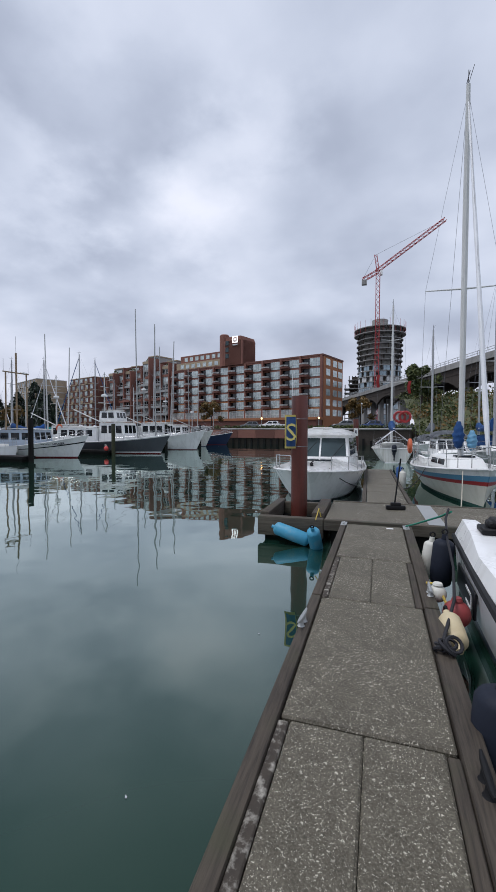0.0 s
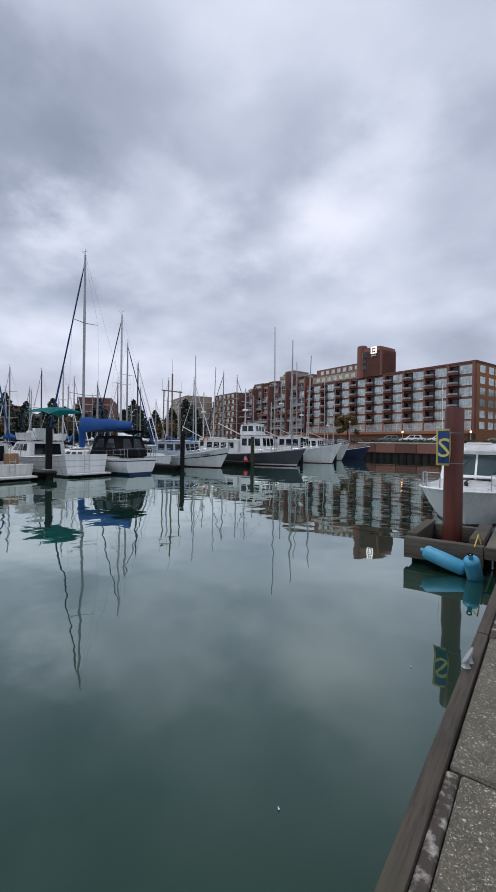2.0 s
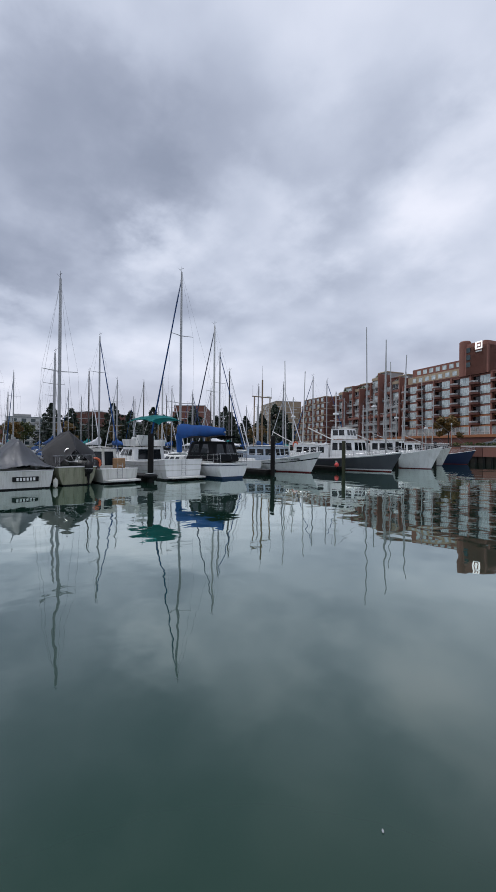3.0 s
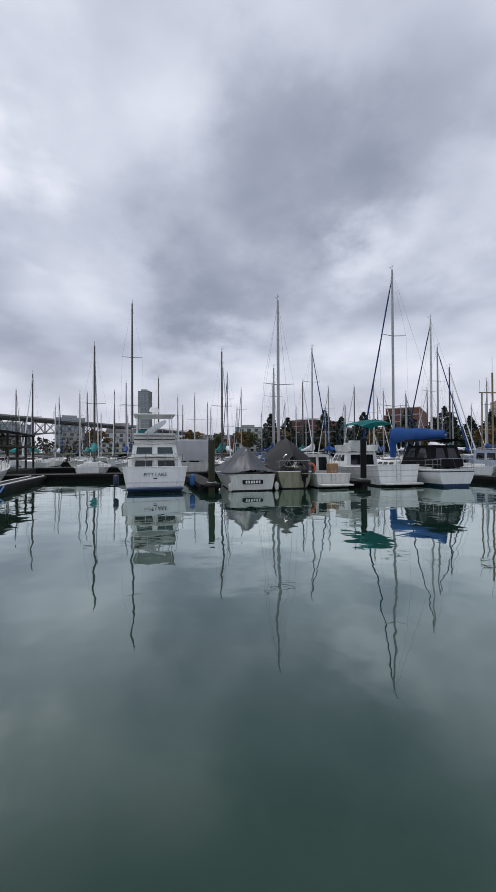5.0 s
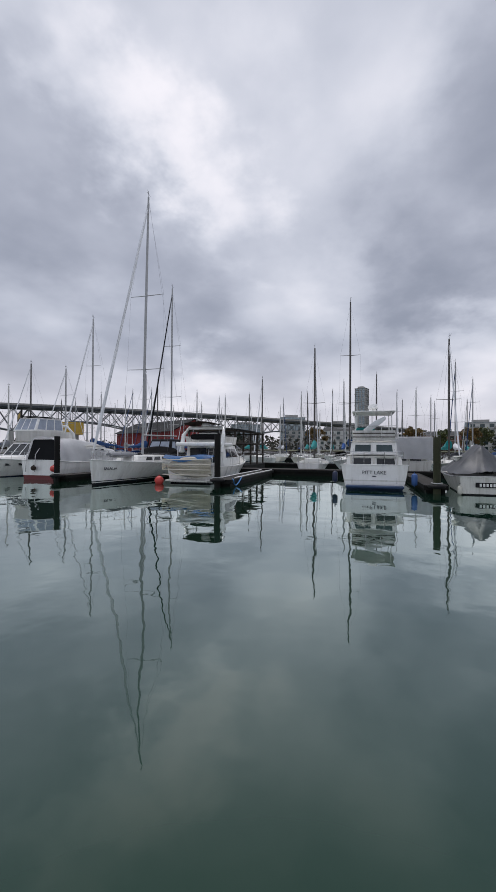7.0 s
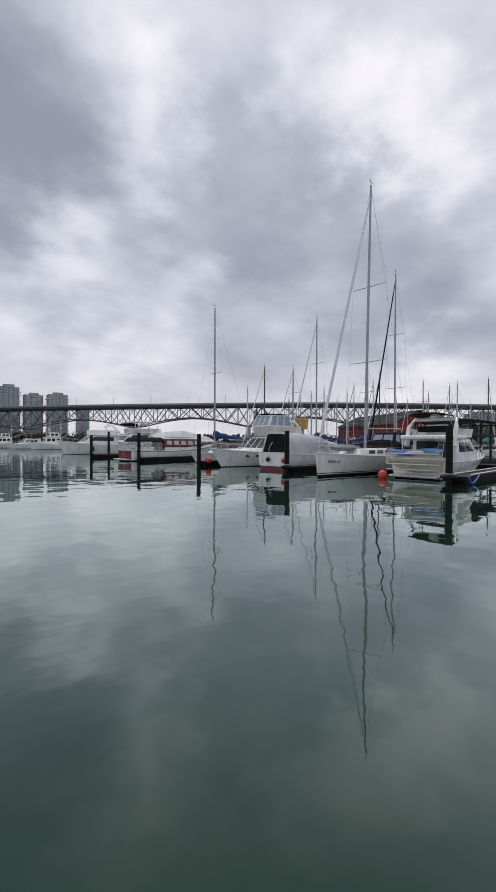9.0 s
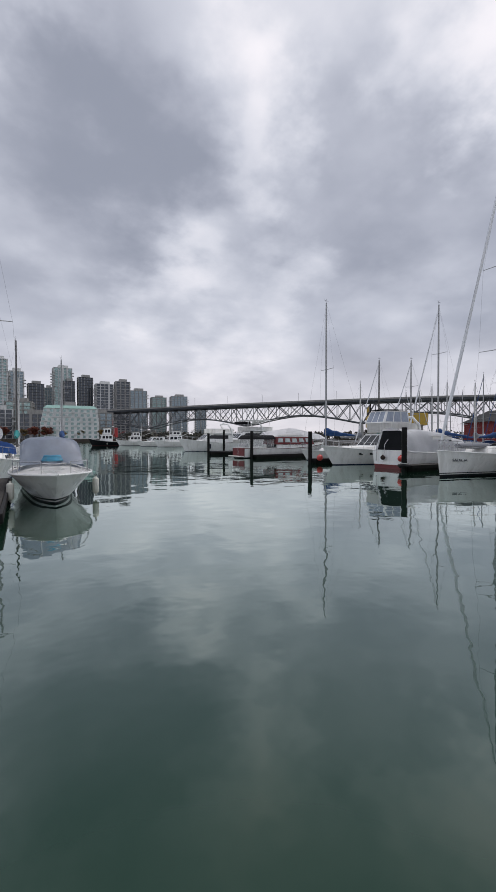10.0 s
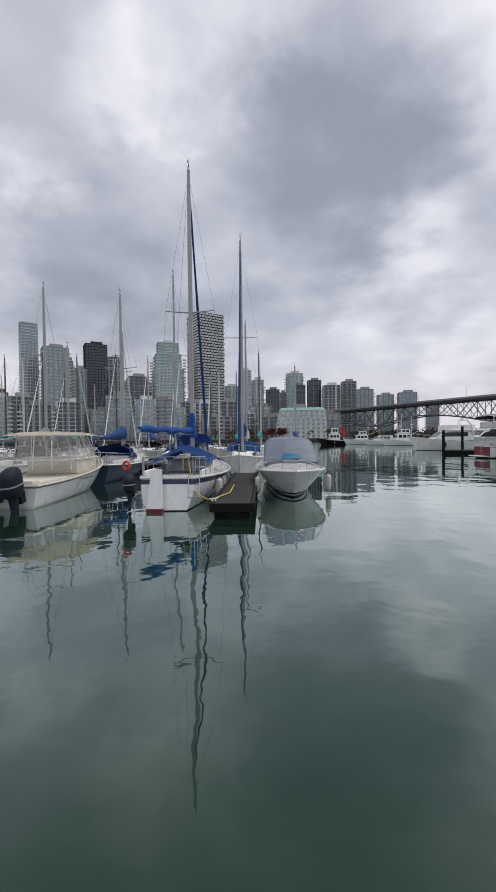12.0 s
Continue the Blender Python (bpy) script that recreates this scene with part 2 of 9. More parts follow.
def clear_sheet(name, tint, alpha, rough=0.15):
    m, nt, p = tree_of(name)
    p.inputs["Base Color"].default_value = (*tint, 1)
    p.inputs["Roughness"].default_value = rough
    nt.links.new(ramp_node(nt, noise_node(nt, coords(nt), 3.0, 4.0), [(0.3, (alpha * 0.8,) * 3), (0.7, (min(1, alpha * 1.2),) * 3)]), p.inputs["Alpha"])
    return m


def leaf_material(name, a, b):
    m, nt, p = tree_of(name)
    geo = nt.nodes.new("ShaderNodeNewGeometry")
    c = ramp_node(nt, geo.outputs["Random Per Island"], [(0.0, a), (0.5, tuple((x + y) / 2 for x, y in zip(a, b))), (1.0, b)])
    nt.links.new(c, p.inputs["Base Color"])
    p.inputs["Roughness"].default_value = 0.7
    return m


def glow(name, col, power):
    m, nt, p = tree_of(name)
    p.inputs["Base Color"].default_value = (*col, 1)
    p.inputs["Emission Color"].default_value = (*col, 1)
    p.inputs["Emission Strength"].default_value = power
    return m


WATER_SWELL, WATER_RIPPLE = 0.026, 0.0055
M = {
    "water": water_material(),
    "slab": concrete_deck(),
    "timber": wood("weathered_timber", (0.078, 0.062, 0.045), (0.012, 0.009, 0.007), (16, 0.8, 16), moss=(0.055, 0.055, 0.028)),
    "timber_x": wood("weathered_timber_cross", (0.100, 0.085, 0.062), (0.024, 0.019, 0.014), (0.8, 12, 12), moss=(0.06, 0.07, 0.045)),
    "timber_painted": surf("timber_with_flaking_white_paint", (0.05, 0.040, 0.03), 0.85, 0, 0.3, 9.0, 30, 0.5, False, (0.52, 0.49, 0.42), 0.85),
    "plank": wood("deck_plank", (0.055, 0.051, 0.048), (0.016, 0.015, 0.014), (8, 1, 8)),
    "float": surf("float_side", (0.006, 0.006, 0.0055), 0.7, var=0.3, dirt=(0.025, 0.028, 0.018)),
    "pile_rust": surf("rusty_steel_pile", (0.115, 0.028, 0.019), 0.36, 0.1, 0.3, 1.2, 30, 0.3, True, (0.045, 0.02, 0.016), 0.8),
    "pile_dark": surf("tarred_pile", (0.008, 0.0075, 0.0075), 0.6, 0, 0.35, 1.0, 20, 0.3, True, (0.022, 0.020, 0.016), 0.4),
    "pile_moss": surf("mossy_pile", (0.035, 0.038, 0.018), 0.85, 0, 0.4, 1.5, 20, 0.5, True),
    "white": surf("white_gelcoat", (0.90, 0.90, 0.885), 0.28, 0, 0.04, 0.6, 8, 0.02, True, (0.50, 0.48, 0.42), 0.35, 0.3),
    "white_deck": surf("white_deck", (0.83, 0.83, 0.80), 0.45, 0, 0.06, 0.8, 40, 0.08, False, (0.50, 0.49, 0.44), 0.4),
    "cream": surf("cream_gelcoat", (0.76, 0.72, 0.62), 0.35, 0, 0.06, 0.8, 10, 0.03, True, (0.45, 0.40, 0.28), 0.4),
    "oldwhite": surf("weathered_white_paint", (0.68, 0.68, 0.64), 0.5, 0, 0.10, 1.2, 20, 0.12, True, (0.30, 0.28, 0.20), 0.6),
    "mossy": surf("mossy_hull", (0.30, 0.30, 0.21), 0.7, 0, 0.3, 1.4, 14, 0.2, True, (0.09, 0.11, 0.03), 0.8),
    "grey_hull": surf("slate_grey_hull", (0.085, 0.092, 0.105), 0.35, 0, 0.08, 0.6, 12, 0.03, True, (0.14, 0.14, 0.14), 0.3, 0.2),
    "paleblue": surf("pale_blue_paint", (0.38, 0.45, 0.54), 0.45, 0, 0.08),
    "navy": surf("navy_paint", (0.018, 0.028, 0.075), 0.35, 0, 0.1, coat=0.2),
    "blue_boot": surf("blue_antifoul", (0.013, 0.042, 0.11), 0.6, 0, 0.2),
    "lightblue": surf("light_blue_stripe", (0.12, 0.30, 0.46), 0.4, 0, 0.08),
    "red": surf("red_paint", (0.36, 0.03, 0.03), 0.45, 0, 0.12),
    "maroon": surf("maroon_paint", (0.16, 0.018, 0.022), 0.35, 0, 0.15, coat=0.2),
    "green_boot": surf("green_antifoul", (0.02, 0.09, 0.07), 0.7, 0, 0.2),
    "black": surf("black_rubber", (0.014, 0.014, 0.015), 0.55, 0, 0.2),
    "blackpaint": surf("black_stripe", (0.012, 0.013, 0.016), 0.35, 0, 0.1),
    "alu": surf("anodised_mast", (0.40, 0.405, 0.41), 0.42, 0.35, 0.08, 0.6, 20, 0.02, True),
    "mast_white": surf("white_mast", (0.62, 0.62, 0.60), 0.4, 0, 0.06),
    "mast_dark": surf("bronze_mast", (0.10, 0.095, 0.09), 0.45, 0.4, 0.1),
    "mast_wood": surf("varnished_pole", (0.25, 0.18, 0.11), 0.45, 0, 0.15, streak=True),
    "wire": surf("rigging_wire", (0.22, 0.22, 0.23), 0.4, 0.6, 0.1, bump=0),
    "chrome": surf("stainless_tube", (0.62, 0.62, 0.62), 0.22, 0.9, 0.05, bump=0),
    "galv": surf("galvanised_steel", (0.42, 0.43, 0.42), 0.45, 0.6, 0.12),
    "blue_cloth": surf("royal_blue_canvas", (0.009, 0.074, 0.28), 0.85, 0, 0.18, 2.0, 60, 0.3),
    "blue_cloth_dark": surf("navy_canvas", (0.010, 0.055, 0.18), 0.85, 0, 0.2, 2.0, 60, 0.3),
    "teal_cloth": surf("teal_canvas", (0.012, 0.24, 0.24), 0.85, 0, 0.15, 2.0, 60, 0.3),
    "black_cloth": surf("black_canvas", (0.010, 0.011, 0.013), 0.85, 0, 0.25, 2.0, 60, 0.3),
    "grey_tarp": surf("grey_tarpaulin", (0.17, 0.180, 0.20), 0.38, 0, 0.18, 2.0, 30, 0.35),
    "dark_tarp": surf("dark_grey_tarpaulin", (0.052, 0.052, 0.056), 0.55, 0, 0.2, 2.0, 30, 0.35),
    "white_tarp": surf("white_tarpaulin", (0.78, 0.79, 0.81), 0.5, 0, 0.08, 1.5, 20, 0.3),
    "blue_tarp": surf("bright_blue_tarp", (0.025, 0.18, 0.46), 0.45, 0, 0.12, 2.0, 30, 0.3),
    "brown_cloth": surf("brown_canvas", (0.05, 0.038, 0.032), 0.85, 0, 0.2),
    "rope_yellow": surf("yellow_rope", (0.55, 0.40, 0.08), 0.8, 0, 0.2, 5, 80, 0.5),
    "rope_dark": surf("dark_rope", (0.02, 0.02, 0.024), 0.8, 0, 0.2, 5, 80, 0.5),
    "rope_pale": surf("pale_rope", (0.45, 0.42, 0.33), 0.8, 0, 0.2, 5, 80, 0.5),
    "rope_green": surf("green_rope", (0.03, 0.24, 0.16), 0.8, 0, 0.2, 5, 80, 0.5),
    "fender_blue": surf("blue_fender", (0.06, 0.30, 0.46), 0.5, 0, 0.12, 3.0, 20, 0.05, False, (0.25, 0.30, 0.28), 0.5),
    "fender_white": surf("white_fender", (0.66, 0.65, 0.58), 0.45, 0, 0.08, 3, 20, 0.05, False, (0.35, 0.33, 0.25), 0.5),
    "fender_cream": surf("cream_fender", (0.62, 0.52, 0.32), 0.45, 0, 0.08, 3, 20, 0.05, False, (0.3, 0.22, 0.1), 0.4),
    "fender_red": surf("faded_red_fender", (0.30, 0.05, 0.05), 0.55, 0, 0.15),
    "buoy_red": surf("coral_buoy", (0.62, 0.07, 0.06), 0.45, 0, 0.08),
    "orange": surf("orange_lifebuoy", (0.60, 0.13, 0.05), 0.6, 0, 0.1),
    "fender_black": surf("navy_black_fender", (0.018, 0.022, 0.034), 0.6, 0, 0.2, 3, 40, 0.15),
    "glass_dark": glass("dark_cabin_glass", (0.012, 0.016, 0.02), 0.05),
    "glass_pane": glass("window_glass", (0.05, 0.075, 0.08), 0.04, 0.25),
    # hotel panes mirror a bright sky: part of it is mixed into this colour
    "glass_pale": glass("pale_window_glass", (0.50, 0.57, 0.56), 0.15, 0.35),
    "vinyl": clear_sheet("clear_vinyl", (0.70, 0.71, 0.72), 0.16),
    "vinyl_dusty": clear_sheet("dusty_vinyl", (0.34, 0.39, 0.48), 0.97, 0.42),
    "brick": surf("red_brown_brick", (0.235, 0.105, 0.078), 0.85, 0, 0.14, 0.25, 3.0, 0.3),
    "brick_dark": surf("dark_brick", (0.15, 0.064, 0.048), 0.85, 0, 0.16, 0.25, 3.0, 0.3),
    # orange brick, its tone raised to carry the warm light on the end wall
    "brick_orange": surf("orange_brick", (0.37, 0.155, 0.070), 0.85, 0, 0.14, 0.25, 3.0, 0.3),
    "stucco": surf("beige_stucco", (0.40, 0.32, 0.22), 0.85, 0, 0.1, 0.2, 4.0, 0.1),
    "stucco_grey": surf("grey_stucco", (0.36, 0.36, 0.35), 0.85, 0, 0.1, 0.2, 4.0, 0.1),
    "pale_wall": surf("pale_concrete_wall", (0.62, 0.63, 0.62), 0.8, 0, 0.1, 0.1, 2.0, 0.1),
    "concrete": surf("grey_concrete", (0.32, 0.315, 0.30), 0.85, 0, 0.2, 0.15, 2.0, 0.2, True, (0.10, 0.10, 0.095), 0.6),
    # dark concrete: stained sea walls, and the shade between bare floors put into columns
    "concrete_dark": surf("dark_concrete", (0.05, 0.040, 0.032), 0.9, 0, 0.35, 0.3, 3.0, 0.3, True),
    "bridge_steel": surf("blue_grey_bridge_steel", (0.060, 0.068, 0.078), 0.6, 0.2, 0.15, 0.05, 1.0, 0.05),
    "truss_steel": surf("pale_grey_truss_steel", (0.17, 0.18, 0.19), 0.6, 0.2, 0.15, 0.05, 1.0, 0.05),
    "asphalt": surf("asphalt", (0.05, 0.05, 0.052), 0.9, 0, 0.2, 0.2, 8.0, 0.2),
    "soil": surf("overgrown_bank", (0.075, 0.085, 0.035), 0.95, 0, 0.35, 0.3, 3.0, 0.4, False, (0.10, 0.075, 0.04), 0.7),
    "leaf": leaf_material("green_leaves", (0.035, 0.060, 0.018), (0.105, 0.115, 0.028)),
    "leaf_autumn": leaf_material("autumn_leaves", (0.10, 0.075, 0.02), (0.20, 0.11, 0.025)),
    "leaf_red": leaf_material("red_leaves", (0.10, 0.02, 0.015), (0.18, 0.05, 0.02)),
    "needles": leaf_material("conifer_needles", (0.010, 0.022, 0.014), (0.030, 0.048, 0.026)),
    # distance haze is mixed into these far leaves: greyer than the near greens
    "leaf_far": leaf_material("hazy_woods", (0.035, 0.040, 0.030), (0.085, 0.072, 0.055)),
    "bark": surf("bark", (0.06, 0.048, 0.038), 0.95, 0, 0.3, 2, 20, 0.5, True),
    "crane_red": surf("crane_red", (0.42, 0.045, 0.05), 0.5, 0, 0.1),
    "barn_red": surf("red_cladding", (0.24, 0.025, 0.025), 0.7, 0, 0.12, 0.4, 4, 0.1, True),
    "roof_dark": surf("dark_roofing", (0.05, 0.052, 0.056), 0.8, 0, 0.2, 0.4, 4, 0.1),
    "roof_green": surf("verdigris_roof", (0.20, 0.36, 0.32), 0.6, 0, 0.12, 0.1, 2, 0.1),
    "yellow": surf("yellow_cladding", (0.55, 0.36, 0.05), 0.7, 0, 0.1),
    "sign_blue": surf("blue_sign", (0.05, 0.13, 0.36), 0.5, 0, 0.08),
    "sign_yellow": surf("yellow_sign", (0.72, 0.62, 0.20), 0.5, 0, 0.08),
    "letter_dark": surf("dark_lettering", (0.03, 0.03, 0.05), 0.5, 0, 0.05, bump=0),
    "teak": wood("teak", (0.36, 0.22, 0.11), (0.16, 0.09, 0.045), (1, 10, 10), 0.6),
    "tower_glass": glass("blue_green_tower_glass", (0.26, 0.33, 0.37), 0.15, 0.45),
    "tower_teal": glass("teal_tower_glass", (0.30, 0.42, 0.41), 0.18, 0.45),
    "tower_dark": glass("dark_tower_glass", (0.085, 0.10, 0.12), 0.12, 0.35),
    "lamp_warm": glow("warm_lamp", (1.0, 0.50, 0.16), 5.0),
    "sign_white": glow("lit_white_sign", (1.0, 0.97, 0.93), 0.9),
    "car_white": surf("white_car_paint", (0.6, 0.6, 0.6), 0.25, 0, 0.03, coat=0.5),
    "car_grey": surf("grey_car_paint", (0.12, 0.125, 0.13), 0.25, 0.3, 0.03, coat=0.5),
    "car_blue": surf("blue_car_paint", (0.03, 0.06, 0.16), 0.25, 0.3, 0.03, coat=0.5),
}


# tar, rubber and soaked timber drink the light
for key in ("pile_dark", "float", "black", "blackpaint", "black_cloth", "plank", "brown_cloth", "fender_black", "glass_dark"):
    M[key].node_tree.nodes["Principled BSDF"].inputs["Specular IOR Level"].default_value = 0.5 if key == "glass_dark" else 0.18


# ---- small tools for meshes ----
def part(name, bm, material, parent, label="", sharp=38):
    """Link a bmesh as one mesh object under a thing or under a part."""
    bmesh.ops.recalc_face_normals(bm, faces=bm.faces[:])
    me = bpy.data.meshes.new(name)
    bm.to_mesh(me)
    bm.free()
    me.materials.append(M[material] if isinstance(material, str) else material)
    me.polygons.foreach_set("use_smooth", [True] * len(me.polygons))
    me.set_sharp_from_angle(angle=radians(sharp))
    ob = new(name, me)
    if parent is not None:
        ob.parent = parent
    return tagged(ob, label) if label else ob


def shared(name, me, parent, m):
    """One more piece on a mesh that alike pieces share."""
    ob = new(name, me)
    ob.parent = parent
    ob.matrix_basis = m
    return ob


def thing(name, label, category, m, group="", kind=""):
    ob = new(name)
    ob.empty_display_size = 0.2
    ob.matrix_basis = m
    return tagged(ob, label, category, group, kind)


def B():
    return bmesh.new()


def box(bm, x0, x1, y0, y1, z0, z1, m=None):
    vs = [Vector((x, y, z)) for x in (x0, x1) for y in (y0, y1) for z in (z0, z1)]
    v = [bm.verts.new(m @ p if m else p) for p in vs]
    for f in ((0, 1, 3, 2), (4, 6, 7, 5), (0, 4, 5, 1), (2, 3, 7, 6), (0, 2, 6, 4), (1, 5, 7, 3)):
        bm.faces.new([v[i] for i in f])
    return v


def rbox(bm, x0, x1, y0, y1, z0, z1, r=0.03, seg=2, m=None):
    """A box with rounded edges."""
    t = bmesh.new()
    box(t, x0, x1, y0, y1, z0, z1)
    bmesh.ops.bevel(t, geom=t.edges[:], offset=r, segments=seg, profile=0.5, affect="EDGES")
    merge(bm, t, m)


def merge(bm, t, m=None):
    new_v = {}
    for v in t.verts:
        new_v[v] = bm.verts.new(m @ v.co if m else v.co)
    for f in t.faces:
        bm.faces.new([new_v[v] for v in f.verts])
    t.free()


def loft(bm, rings, closed=True, caps=True):
    vr = [[bm.verts.new(p) for p in ring] for ring in rings]
    n = len(vr[0])
    for a, b in zip(vr, vr[1:]):
        for i in range(n if closed else n - 1):
            j = (i + 1) % n
            bm.faces.new((a[i], a[j], b[j], b[i]))
    if caps and closed:
        bm.faces.new(vr[0][::-1])
        bm.faces.new(vr[-1])
    return vr


def tube(bm, pts, r, n=6, caps=True):
    """A round bar along a line of points; r is one radius or one for each point."""
    pts = [Vector(p) for p in pts]
    rs = r if isinstance(r, (list, tuple)) else [r] * len(pts)
    rings = []
    for i, p in enumerate(pts):
        d = (pts[min(i + 1, len(pts) - 1)] - pts[max(i - 1, 0)]).normalized()
        side = d.cross(Vector((0, 0, 1)))
        side = side.normalized() if side.length > 1e-3 else Vector((1, 0, 0))
        up = side.cross(d)
        rings.append([p + rs[i] * (math.cos(2 * math.pi * k / n) * side + math.sin(2 * math.pi * k / n) * up) for k in range(n)])
    loft(bm, rings, True, caps)


def lathe(bm, prof, n=12, m=None):
    """Turn a profile of (radius, height) round the z axis."""
    rings = []
    for r, z in prof:
        rings.append([(m @ Vector((r * math.cos(2 * math.pi * k / n), r * math.sin(2 * math.pi * k / n), z))) if m else Vector((r * math.cos(2 * math.pi * k / n), r * math.sin(2 * math.pi * k / n), z)) for k in range(n)])
    loft(bm, rings, True, True)


def torus(bm, R, r, m, n=16, k=6):
    rings = [[m @ Vector(((R + r * math.cos(2 * math.pi * j / k)) * math.cos(2 * math.pi * i / n), (R + r * math.cos(2 * math.pi * j / k)) * math.sin(2 * math.pi * i / n), r * math.sin(2 * math.pi * j / k))) for j in range(k)] for i in range(n + 1)]
    loft(bm, rings, True, False)
    bmesh.ops.remove_doubles(bm, verts=bm.verts[:], dist=1e-4)


def sag(a, b, drop, n=7):
    a, b = Vector(a), Vector(b)
    return [a.lerp(b, i / (n - 1)) - Vector((0, 0, drop * 4 * (i / (n - 1)) * (1 - i / (n - 1)))) for i in range(n)]


def sheet(bm, fn, nu, nv, thick=0.0):
    """A cloth or plate given by fn(u, v), with some thickness downwards."""
    g = [[bm.verts.new(fn(i / nu, j / nv)) for j in range(nv + 1)] for i in range(nu + 1)]
    for i in range(nu):
        for j in range(nv):
            bm.faces.new((g[i][j], g[i + 1][j], g[i + 1][j + 1], g[i][j + 1]))
    if thick:
        bmesh.ops.solidify(bm, geom=bm.faces[:], thickness=thick)


def letters(name, text, size, material, parent, m, extrude=0.003, label=""):
    """Raised lettering in the built-in font, as a mesh."""
    cu = bpy.data.curves.new(name, "FONT")
    cu.body, cu.size, cu.extrude, cu.align_x, cu.resolution_u = text, size, extrude, "CENTER", 2
    tmp = bpy.data.objects.new(name, cu)
    me = bpy.data.meshes.new_from_object(tmp)
    bpy.data.objects.remove(tmp)
    me.materials.clear()
    me.materials.append(M[material])
    ob = new(name, me)
    ob.parent = parent
    ob.matrix_basis = m
    return tagged(ob, label) if label else ob


def bow_name(boat, h, text, s0, s1, frac, size, mat):
    """A name on both bows, laid along the hull between two stations."""
    for side in (-1, 1):
        a, b = (Vector(h.at(s, h.top(s) * frac)) for s in (s0, s1))
        a.y, b.y = side * a.y, side * b.y
        mid = Vector(h.at((s0 + s1) / 2, h.top((s0 + s1) / 2) * frac))
        d = (b - a) if side < 0 else (a - b)
        rz = math.degrees(math.atan2(d.y, d.x))
        letters("ship_name", text, size, mat, boat, pose(mid.x, side * (mid.y + 0.05), mid.z, 78, 0, rz), 0.02, "dark lettering along the bow")


# ---- boats: local x runs to the bow, z = 0 is the waterline ----
class Hull:
    def __init__(self, L, beam, sheer, draft=0.35, tr=0.75, p=0.35, rake=0.8, k=2.2, srake=0.0, flare=0.55, stern=0.45):
        self.stern = stern
        self.flare = flare
        self.L, self.beam, self.sheer, self.draft, self.tr, self.p, self.rake, self.k, self.srake = L, beam, sheer, draft, tr, p, rake, k, srake

    def top(self, s):
        st, mid, bow = self.sheer
        return (st * (1 - s) ** 2 + 2 * (2 * mid - 0.5 * st - 0.5 * bow) * s * (1 - s) + bow * s * s)

    def half(self, s):
        if s < 0.45:
            return self.beam / 2 * (self.tr + (1 - self.tr) * math.sin(math.pi / 2 * s / 0.45))
        return self.beam / 2 * max(0.012, 1 - ((s - 0.45) / 0.55) ** self.k)

    def at(self, s, z):
        u = min(1.0, max(0.0, (z + self.draft) / (self.top(s) + self.draft)))
        y = self.half(s) * u ** (self.p * (self.stern + (1 - self.stern) * min(1.0, 2.2 * s)) + self.flare * s ** 3)
        if self.stern > 0.6:
            rnd_ = math.sqrt(max(0.0, 1 - (1 - u) ** 2))
            y += (self.half(s) * rnd_ - y) * max(0.0, 1 - 2.2 * s)
        x = self.L * (s - 0.5) - self.rake * (1 - u) * s ** 5 + self.srake * (1 - u) * (1 - s) ** 5
        return x, y, z

    def level(self, s, lv):
        return lv if lv < 0.3 else lv * self.top(s)

    def band(self, lo, hi, rows=3, ns=18, grow=0.0):
        bm = B()
        rings = []
        for i in range(ns + 1):
            s = i / ns
            a, b = self.level(s, lo), self.level(s, hi)
            row = [self.at(s, a + (b - a) * j / rows) for j in range(rows + 1)]
            rings.append([(x, y + grow, z) for x, y, z in row] + [(x, -y - grow, z) for x, y, z in row[::-1]])
        n = rows + 1
        vr = [[bm.verts.new(p) for p in r] for r in rings]
        for a, b in zip(vr, vr[1:]):
            for j in list(range(n - 1)) + list(range(n, 2 * n - 1)):
                bm.faces.new((a[j], a[j + 1], b[j + 1], b[j]))
        for st in (vr[0], vr[-1]):
            for j in range(n - 1):
                bm.faces.new((st[j], st[j + 1], st[2 * n - 2 - j], st[2 * n - 1 - j]))
        return bm

    def deck(self, drop=0.05, s0=0.0, s1=1.0, camber=0.06, ns=16):
        bm = B()

        def fn(u, v):
            s = s0 + (s1 - s0) * u
            x, y, z = self.at(s, self.top(s) - drop)
            w = 2 * v - 1
            return (x, (y - 0.01) * w, z + camber * (1 - w * w))
        sheet(bm, fn, ns, 6, 0.03)
        return bm

    def line(self, lv, side, s0=0.0, s1=1.0, n=16, inset=0.0, lift=0.0):
        pts = []
        for i in range(n + 1):
            s = s0 + (s1 - s0) * i / n
            x, y, z = self.at(s, self.level(s, lv))
            pts.append((x, side * max(0.0, y - inset), z + lift))
        return pts


def hull_parts(boat, h, bands, deck="white_deck", rail="white", drop=0.05, deck_range=(0.0, 1.0)):
    """bands: (part name, low, high, material) from the keel up to the sheer."""
    first = None
    for name, lo, hi, mat in bands:
        ob = part(name, h.band(lo, hi, 4 if hi >= 0.9 or hi - lo > 0.5 else 2), mat, boat)
        first = first or ob
    part("deck", h.deck(drop, *deck_range), deck, boat)
    bm = B()
    for side in (1, -1):
        tube(bm, h.line(1.0, side, inset=-0.01), 0.035, 6)
    tube(bm, [(h.at(0, h.top(0))[0], y * h.at(0, h.top(0))[1], h.top(0)) for y in (-1, 1)], 0.03, 6)
    part("rubbing_strake", bm, rail, boat)


